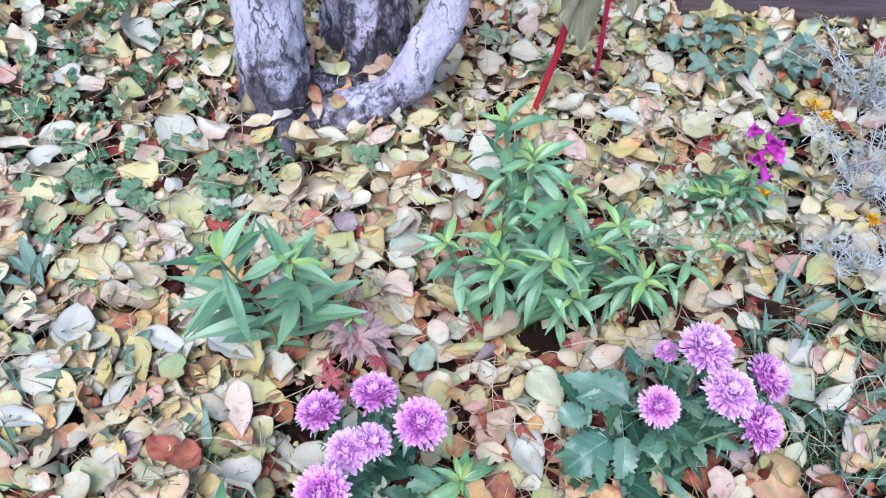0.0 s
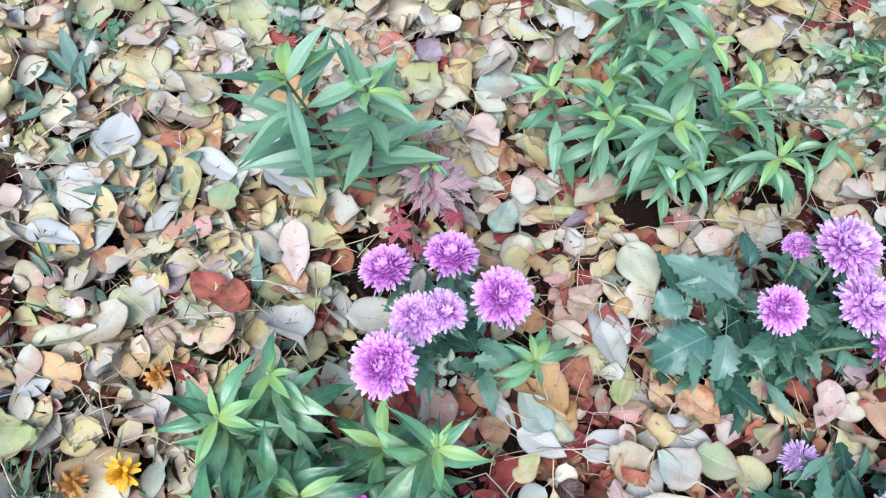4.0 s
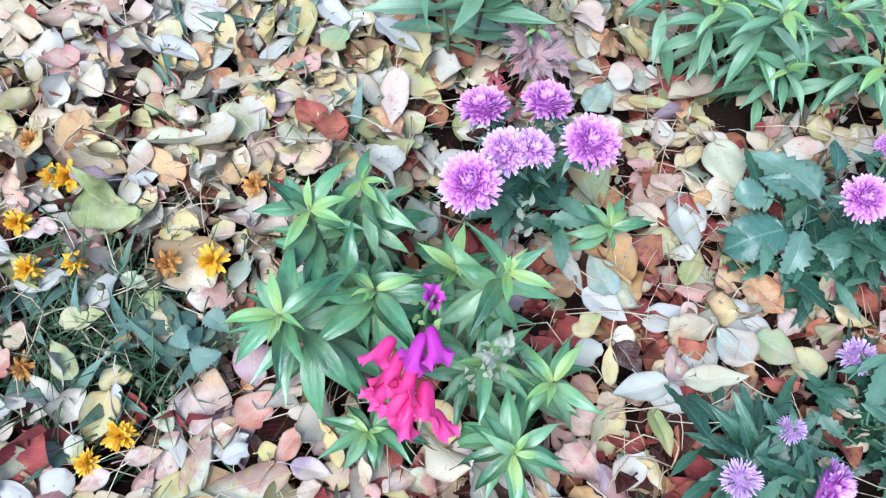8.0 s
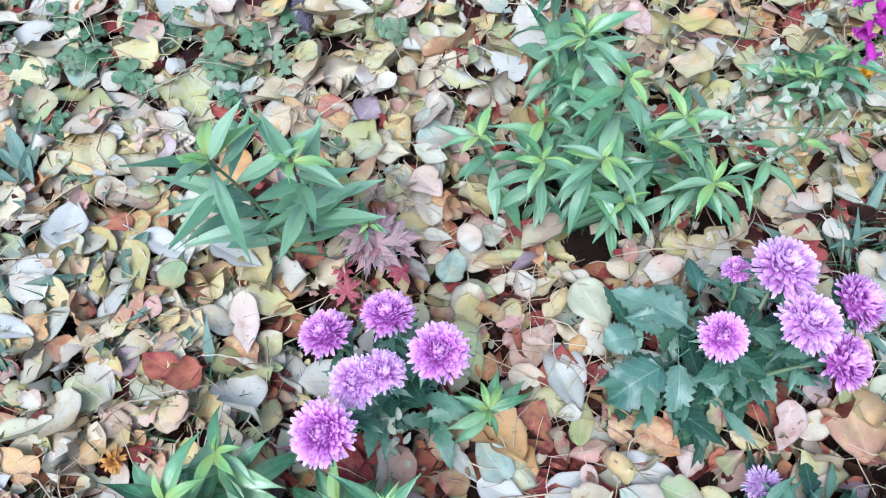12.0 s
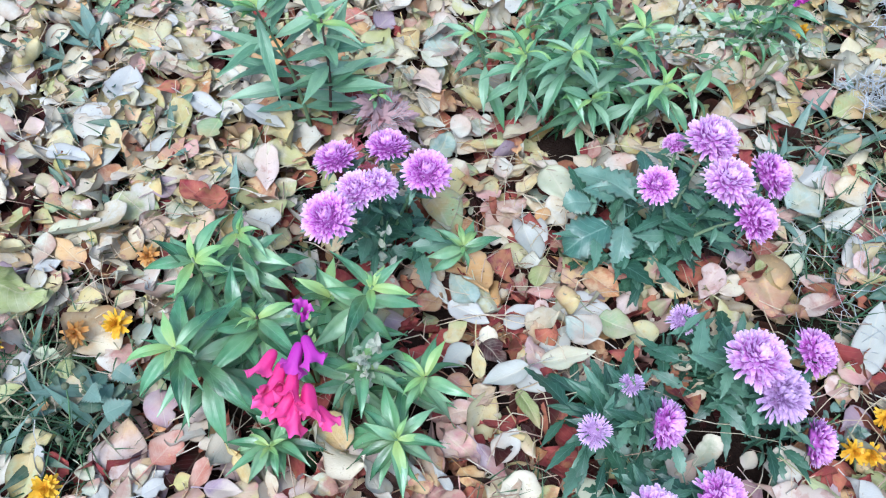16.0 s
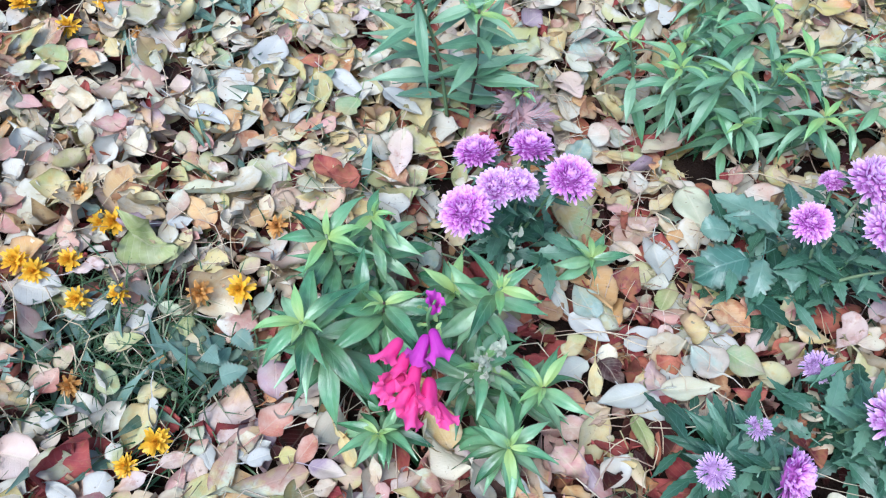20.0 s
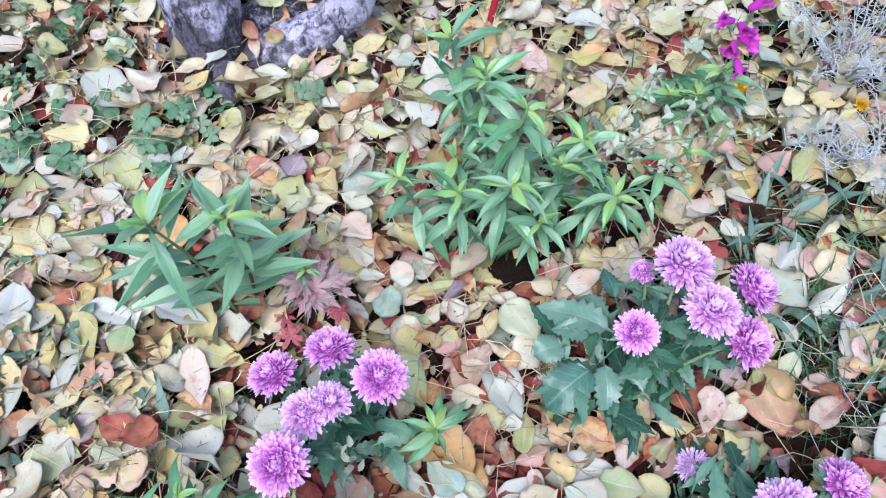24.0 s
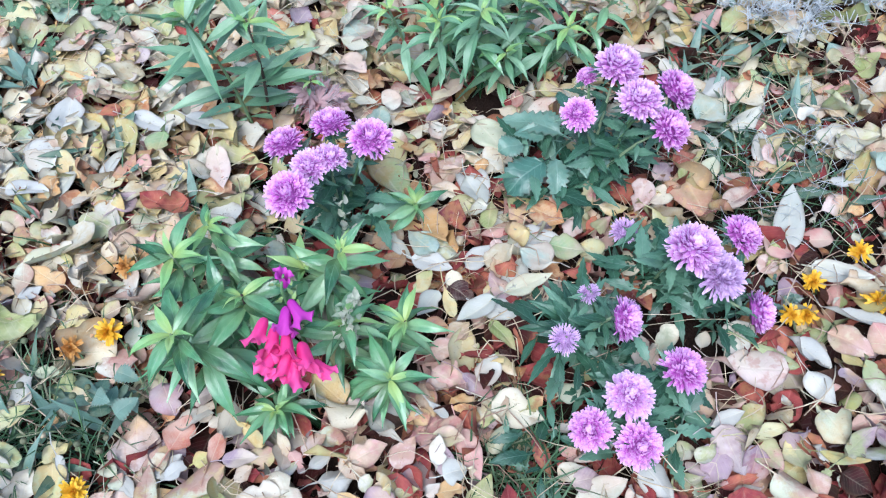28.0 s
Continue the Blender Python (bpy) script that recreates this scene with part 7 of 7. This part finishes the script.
settled_leaf("orange", "ovate", 0.103, -0.052, -84, 0.041, 0.032)
settled_leaf("orange", "ovate", 0.706, 0.46, -90, 0.067, 0.027)
settled_leaf("orange", "ovate", 0.813, 0.363, -75, 0.033, 0.023)
settled_leaf("yellow", "ovate", -0.662, 0.86, -137, 0.057, 0.028)
settled_leaf("yellow", "round", -0.744, 0.804, -57, 0.041, 0.037)
settled_leaf("yellow", "ovate", -0.113, 1.0, -58, 0.05, 0.035)
settled_leaf("yellow", "ovate", -0.116, 0.781, -35, 0.062, 0.025)
settled_leaf("yellow", "ovate", -0.064, 0.852, -154, 0.074, 0.045)
settled_leaf("yellow", "ovate", 0.157, 0.619, -61, 0.048, 0.034)
settled_leaf("blush", "ovate", -0.636, 0.82, -113, 0.048, 0.034)
settled_leaf("blush", "ovate", -0.21, 0.953, -36, 0.047, 0.028)
settled_leaf("blush", "ovate", 0.143, 0.529, -110, 0.044, 0.022)
settled_leaf("blush", "ovate", 0.094, 0.098, -111, 0.036, 0.033)
settled_leaf("blush", "ovate", 0.786, 0.379, -72, 0.06, 0.042)
settled_leaf("pale", "round", -0.756, 1.015, -103, 0.034, 0.03)
settled_leaf("pale", "ovate", -0.25, 0.934, -117, 0.07, 0.042)
settled_leaf("pale", "ovate", -0.11, 0.948, -36, 0.055, 0.033)
settled_leaf("pale", "ovate", -0.391, 1.036, -58, 0.042, 0.03)
settled_leaf("pale", "ovate", -0.284, 0.923, -127, 0.057, 0.034)
settled_leaf("pale", "ovate", 0.128, 0.626, -107, 0.055, 0.028)
settled_leaf("pale", "ovate", 0.078, -0.05, -55, 0.026, 0.021)
settled_leaf("pale", "ovate", -0.01, -0.038, -137, 0.028, 0.022)
settled_leaf("pale", "ovate", 0.804, 0.637, -61, 0.053, 0.043)
settled_leaf("red", "ovate", -0.555, 0.976, -43, 0.035, 0.024)
settled_leaf("red", "ovate", 0.045, 0.339, -145, 0.044, 0.026)
settled_leaf("cream", "ovate", -0.17, 0.968, -74, 0.055, 0.039)
settled_leaf("cream", "ovate", -0.304, 0.98, -67, 0.041, 0.029)
settled_leaf("cream", "ovate", 0.002, 0.654, -62, 0.038, 0.023)
settled_leaf("cream", "ovate", 0.192, 0.544, -127, 0.041, 0.025)
settled_leaf("cream", "ovate", 0.136, 0.478, -103, 0.059, 0.035)
settled_leaf("cream", "ovate", 0.043, -0.05, -83, 0.036, 0.022)
settled_leaf("cream", "ovate", 0.898, 0.552, -137, 0.051, 0.025)
settled_leaf("tan", "ovate", -0.03, -0.016, -134, 0.05, 0.03)
settled_leaf("tan", "ovate", 0.822, 0.594, -68, 0.062, 0.049)
settled_leaf("olive", "ovate", 0.059, 0.609, -110, 0.047, 0.024)
settled_leaf("olive", "ovate", 0.941, 0.704, -49, 0.053, 0.037)
settled_leaf("mauve", "ovate", 0.092, 0.018, -67, 0.027, 0.021)
settled_leaf("mauve", "ovate", -0.026, 0.078, -73, 0.036, 0.028)
settled_leaf("strap", "strap", 0.772, 0.459, -62, 0.13, 0.039)
settled_leaf("strap", "strap", 0.754, 0.406, -86, 0.079, 0.024)
settled_leaf("strap", "strap", 0.842, 0.378, -80, 0.068, 0.027)
settled_leaf("grey", "ovate", 0.912, 0.72, -151, 0.065, 0.046)
settled_leaf("blush", "ovate", -0.337, 0.047, 4, 0.082, 0.067, 0.038)
settled_leaf("yellow", "ovate", -0.444, 0.039, -61, 0.046, 0.039, 0.038)
settled_leaf("white", "ovate", -0.430, 0.013, -152, 0.049, 0.016, 0.038)
settled_leaf("white", "ovate", -0.345, -0.012, -136, 0.062, 0.023, 0.038)
settled_leaf("celadon", "ovate", -0.310, 0.006, -30, 0.082, 0.039, 0.038)
settled_leaf("celadon", "ovate", -0.312, -0.026, 1, 0.073, 0.029, 0.038)
settled_leaf("celadon", "ovate", -0.249, -0.031, -59, 0.106, 0.046, 0.038)
settled_leaf("white", "ovate", -0.285, 0.009, -43, 0.045, 0.031, 0.038)
settled_leaf("yellow", "ovate", -0.326, -0.061, -8, 0.056, 0.039, 0.038)
settled_leaf("white", "ovate", -0.455, -0.096, -4, 0.048, 0.036, 0.038)
settled_leaf("white", "ovate", -0.486, -0.114, -103, 0.061, 0.025, 0.038)
settled_leaf("pale", "ovate", -0.454, -0.051, -145, 0.039, 0.023, 0.038)
settled_leaf("blush", "ovate", -0.416, -0.078, 135, 0.045, 0.028, 0.038)
settled_leaf("blush", "ovate", -0.374, -0.034, -57, 0.045, 0.022, 0.038)
settled_leaf("blush", "ovate", -0.347, -0.038, -134, 0.045, 0.031, 0.038)
settled_leaf("yellow", "ovate", -0.170, 0.043, -133, 0.066, 0.022, 0.038)
settled_leaf("pink", "ovate", -0.163, 0.007, -74, 0.052, 0.031, 0.038)
settled_leaf("redorange", "ovate", -0.218, 0.030, -16, 0.059, 0.028, 0.038)
settled_leaf("redorange", "ovate", -0.273, 0.055, -28, 0.055, 0.043, 0.038)
settled_leaf("pale", "ovate", -0.215, 0.071, -65, 0.043, 0.020, 0.038)
settled_leaf("yellow", "round", -0.421, 0.123, 2, 0.052, 0.040, 0.038)
settled_leaf("white", "ovate", -0.514, 0.133, -9, 0.075, 0.035, 0.038)
settled_leaf("white", "ovate", -0.589, 0.127, -61, 0.068, 0.034, 0.038)
settled_leaf("pale", "round", -0.382, 0.172, -85, 0.065, 0.039, 0.038)
settled_leaf("olive", "ovate", -0.514, 0.041, -130, 0.057, 0.028, 0.038)
settled_leaf("pink", "ovate", -0.581, 0.053, -8, 0.042, 0.029, 0.038)
settled_leaf("redorange", "ovate", -0.582, 0.015, -6, 0.041, 0.037, 0.038)
settled_leaf("orange", "ovate", -0.291, 0.090, -18, 0.035, 0.022, 0.038)
settled_leaf("tan", "ovate", -0.236, 0.084, -28, 0.040, 0.026, 0.038)
settled_leaf("yellow", "ovate", -0.518, 0.096, -61, 0.056, 0.029, 0.038)
settled_leaf("blush", "ovate", -0.082, 0.029, -39, 0.051, 0.028, 0.038)
settled_leaf("white", "ovate", -0.073, -0.002, -57, 0.040, 0.024, 0.038)
settled_leaf("pink", "ovate", -0.363, -0.061, -17, 0.038, 0.023, 0.038)
settled_leaf("pale", "ovate", -0.121, -0.009, -57, 0.045, 0.021, 0.038)
settled_leaf("celadon", "ovate", -0.355, -0.007, -32, 0.026, 0.019, 0.038)
settled_leaf("cream", "ovate", -0.304, 0.018, -55, 0.033, 0.023, 0.038)
settled_leaf("grey", "ovate", -0.343, -0.084, -58, 0.044, 0.023, 0.038)
settled_leaf("cream", "ovate", -0.534, -0.057, -20, 0.033, 0.025, 0.038)
settled_leaf("pale", "ovate", -0.390, -0.092, -54, 0.037, 0.026, 0.038)
settled_leaf("white", "ovate", -0.554, -0.033, -58, 0.026, 0.021, 0.038)
settled_leaf("cream", "ovate", -0.143, 0.065, -27, 0.037, 0.020, 0.038)
settled_leaf("orange", "ovate", -0.224, -0.009, -17, 0.030, 0.017, 0.038)
settled_leaf("tan", "ovate", -0.178, -0.014, -49, 0.030, 0.025, 0.038)
for colour, pieces in SETTLED.items():
    tagged(part("settled_leaves", mesh_of("settled_leaves", *join(pieces)), litter_many.get(colour, litter_one[colour])), LEAF_LABELS[colour].replace(" leaf", " leaves") + " settled into the litter", "fallen leaves", kind="stuff")
# ---- fallen leaves ----
SHAPES = ("poplar", "oval", "poplar", "round", "heart", "obovate", "poplar", "ovate", "oval")


def litter_templates(count, n, m, seed):
    r = np.random.default_rng(seed)
    out = []
    for k in range(count):
        kind = SHAPES[k % len(SHAPES)]
        ratio = {"poplar": r.uniform(0.62, 0.86), "oval": r.uniform(0.45, 0.62), "obovate": r.uniform(0.55, 0.75), "ovate": r.uniform(0.55, 0.75), "round": r.uniform(0.75, 0.92), "heart": r.uniform(0.7, 0.88)}[kind]
        dry = r.random() < 0.45
        out.append(leaf_piece(1.0, ratio, kind, fold=r.uniform(-0.5, 0.85), curl=r.uniform(-1.0, 1.0) * (1.5 if dry else 1.0), twist=r.normal(0, 0.5 if dry else 0.3), wave=r.uniform(0.03, 0.13 if dry else 0.08), stalk=r.uniform(0.3, 0.75), n=n, m=m, bites=int(r.random() < 0.55), seed=seed * 100 + k, crumple=r.uniform(0.015, 0.05) if dry else r.uniform(0.002, 0.015), ragged=r.uniform(0.03, 0.08) if dry else r.uniform(0.01, 0.035), rim=r.normal(0, 0.6) if dry else (r.normal(0, 0.35) if r.random() < 0.5 else 0.0)))
    return out


def scatter(name, label, material, templates, spots, category="fallen leaves"):
    """Many leaves in one mesh; spots: rows of x, y, z, heading, tilt, roll, length, template."""
    vs, us, fs, base = [], [], [], 0
    for x, y, z, head, tilt, roll, size, k in spots:
        v, f, u = templates[int(k)]
        m = np.array(pose(0, 0, 0, tilt, roll, head))[:3, :3] * size
        vs.append((v - (0, 0.5, 0)) @ m.T + (x, y, z))
        us.append(u)
        fs.append(np.array(f) + base)
        base += len(v)
    me = mesh_of(name, np.concatenate(vs), np.concatenate(fs), np.concatenate(us))
    return tagged(part(name, me, material), label, category, kind="stuff")


# Where the bed is thick with leaves, and how their colours shift over it: share of each colour far, middle and near.
SHARES = {
    "pale": (0.29, 0.23, 0.17), "cream": (0.20, 0.18, 0.13), "yellow": (0.20, 0.15, 0.09), "olive": (0.12, 0.12, 0.09), "orange": (0.06, 0.08, 0.06),
    "pink": (0.05, 0.09, 0.16), "red": (0.02, 0.10, 0.17), "wine": (0.015, 0.05, 0.08), "grey": (0.07, 0.06, 0.04), "mauve": (0.01, 0.02, 0.10),
}
LABELS = {
    "pale": "whitish undersides of dry fallen leaves", "cream": "cream and tan dry fallen leaves", "yellow": "yellow-green fallen leaves", "olive": "olive green fallen leaves", "orange": "orange-brown fallen leaves",
    "pink": "dusty pink dry fallen leaves", "red": "dull red fallen leaves", "wine": "wine-red leaves under the top layer, coloured near-black for the shade in gaps", "grey": "grey-green fallen leaves", "mauve": "mauve-grey withered leaves",
}


# where plants stand so thick that few leaves lie between them: centre and half-widths
THIN = ((-0.185, 1.172, 0.05, 0.04), (0.20, -0.01, 0.06, 0.06), (0.26, -0.06, 0.07, 0.05), (0.27, 0.10, 0.05, 0.06), (0.08, 0.22, 0.05, 0.08), (0.62, 0.22, 0.06, 0.05), (0.72, 0.77, 0.06, 0.05), (0.65, 0.74, 0.05, 0.04), (0.47, 0.24, 0.13, 0.10), (0.31, 0.17, 0.09, 0.08), (0.36, 0.05, 0.08, 0.06), (0.42, 0.52, 0.10, 0.09), (0.66, 0.46, 0.10, 0.12), (-0.55, 0.06, 0.10, 0.07), (-0.15, 0.19, 0.13, 0.11), (0.22, 0.77, 0.12, 0.08), (-0.04, 0.43, 0.07, 0.05), (0.68, 0.66, 0.11, 0.11), (0.61, 0.72, 0.07, 0.06), (0.62, 0.62, 0.05, 0.08), (0.67, 0.57, 0.09, 0.08), (-0.47, 0.10, 0.12, 0.09), (-0.23, 0.28, 0.06, 0.06), (0.0, 0.2, 0.08, 0.09))


def make_litter():
    r = np.random.default_rng(21)
    many = litter_templates(64, 10, 4, 31)
    spots = {k: [] for k in SHARES}
    keys = list(SHARES)
    table = np.array([SHARES[k] for k in keys])
    for layer, count, low, high in ((0, 4600, -0.006, 0.004), (1, 5300, 0.002, 0.018), (2, 4400, 0.016, 0.044), (3, 5400, 0.008, 0.038)):
        for _ in range(count):
            x, y = r.uniform(-1.45, 1.55), r.uniform(-0.65, 2.0)
            f = np.clip((y - 0.05) / 0.9, 0, 1) * 2
            w = table[:, 2] * max(0, 1 - f) + table[:, 1] * (1 - abs(f - 1)) + table[:, 0] * max(0, f - 1)
            # lower layers lean to red and near-black wine: gap shade put into leaf colour
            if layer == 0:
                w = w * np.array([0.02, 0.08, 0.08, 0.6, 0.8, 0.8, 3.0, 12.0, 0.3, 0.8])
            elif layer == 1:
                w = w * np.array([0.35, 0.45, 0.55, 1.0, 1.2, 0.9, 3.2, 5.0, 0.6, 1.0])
            elif layer == 3:
                w = w * np.array([0.8, 0.9, 0.9, 1.0, 1.4, 1.4, 2.4, 1.6, 0.7, 0.7])
            elif layer == 2:
                w = w * np.array([1.7, 1.3, 1.1, 0.9, 0.8, 0.8, 0.5, 0.3, 0.9, 0.9])
            if x > 0.05 + r.normal(0, 0.08) and y < 0.14 + r.normal(0, 0.08):
                w = w * np.array([0.6, 0.7, 0.8, 0.9, 1.0, 1.5, 1.6, 1.6, 0.8, 2.4])
            if 0.1 < x < 0.7 and 0.26 < y < 0.48:
                w = w * np.array([0.8, 0.8, 0.8, 1.0, 1.8, 1.0, 1.7, 1.2, 0.8, 0.8])
            if x > 0.25 and y > 0.88:
                w = w * np.array([1.1, 0.8, 0.9, 1.6, 0.7, 0.7, 0.6, 0.5, 2.5, 0.5])
            if x < -0.22 and 0.2 < y < 0.8:
                w = w * np.array([1.8, 1.7, 1.6, 0.8, 1.6, 1.0, 0.7, 1.0, 0.5, 0.8])
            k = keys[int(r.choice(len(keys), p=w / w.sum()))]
            size = np.clip(r.normal(0.062, 0.016), 0.028, 0.098)
            if layer >= 1 and r.random() < 0.85 and any(((x - a) / c) ** 2 + ((y - b) / d) ** 2 < 1 for a, b, c, d in THIN):
                continue
            if layer == 3:
                size *= r.uniform(0.22, 0.55)
            if layer >= 2 and any((x - a) ** 2 + (y - b) ** 2 < (0.62 * c + 0.12 * size) ** 2 for a, b, c in TAKEN):
                continue
            steep = (10, 17, 19, 28)[layer]
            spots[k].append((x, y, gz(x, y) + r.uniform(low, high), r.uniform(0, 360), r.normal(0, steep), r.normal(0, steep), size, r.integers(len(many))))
    # a denser drift of pale leaves on one side of the bed
    for _ in range(320):
        x, y = r.uniform(-1.0, -0.2), r.uniform(0.22, 0.88)
        if any((x - a) ** 2 + (y - b) ** 2 < (0.55 * c) ** 2 for a, b, c in TAKEN):
            continue
        k = keys[int(r.choice(len(keys), p=np.array([0.36, 0.24, 0.15, 0.04, 0.09, 0.10, 0.02, 0.0, 0.0, 0.0])))]
        spots[k].append((x, y, gz(x, y) + r.uniform(0.030, 0.044), r.uniform(0, 360), r.normal(0, 11), r.normal(0, 11), np.clip(r.normal(0.056, 0.014), 0.028, 0.09), r.integers(len(many))))
    # thinner litter away from the bed
    for i in range(13000):
        a, d = r.uniform(0, TAU), 1.3 + abs(r.normal(0, 1.9 if i < 7000 else 0.55))
        x, y = d * math.cos(a), 0.65 + d * math.sin(a)
        if -1.4 < x < 1.5 and -0.6 < y < 1.95:
            continue
        k = keys[int(r.choice(len(keys), p=table[:, 0] / table[:, 0].sum()))]
        spots[k].append((x, y, gz(x, y) + r.uniform(0.0, 0.02), r.uniform(0, 360), r.normal(0, 14), r.normal(0, 14), r.uniform(0.04, 0.08), r.integers(len(many))))
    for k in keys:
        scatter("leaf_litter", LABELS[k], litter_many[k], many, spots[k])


make_litter()
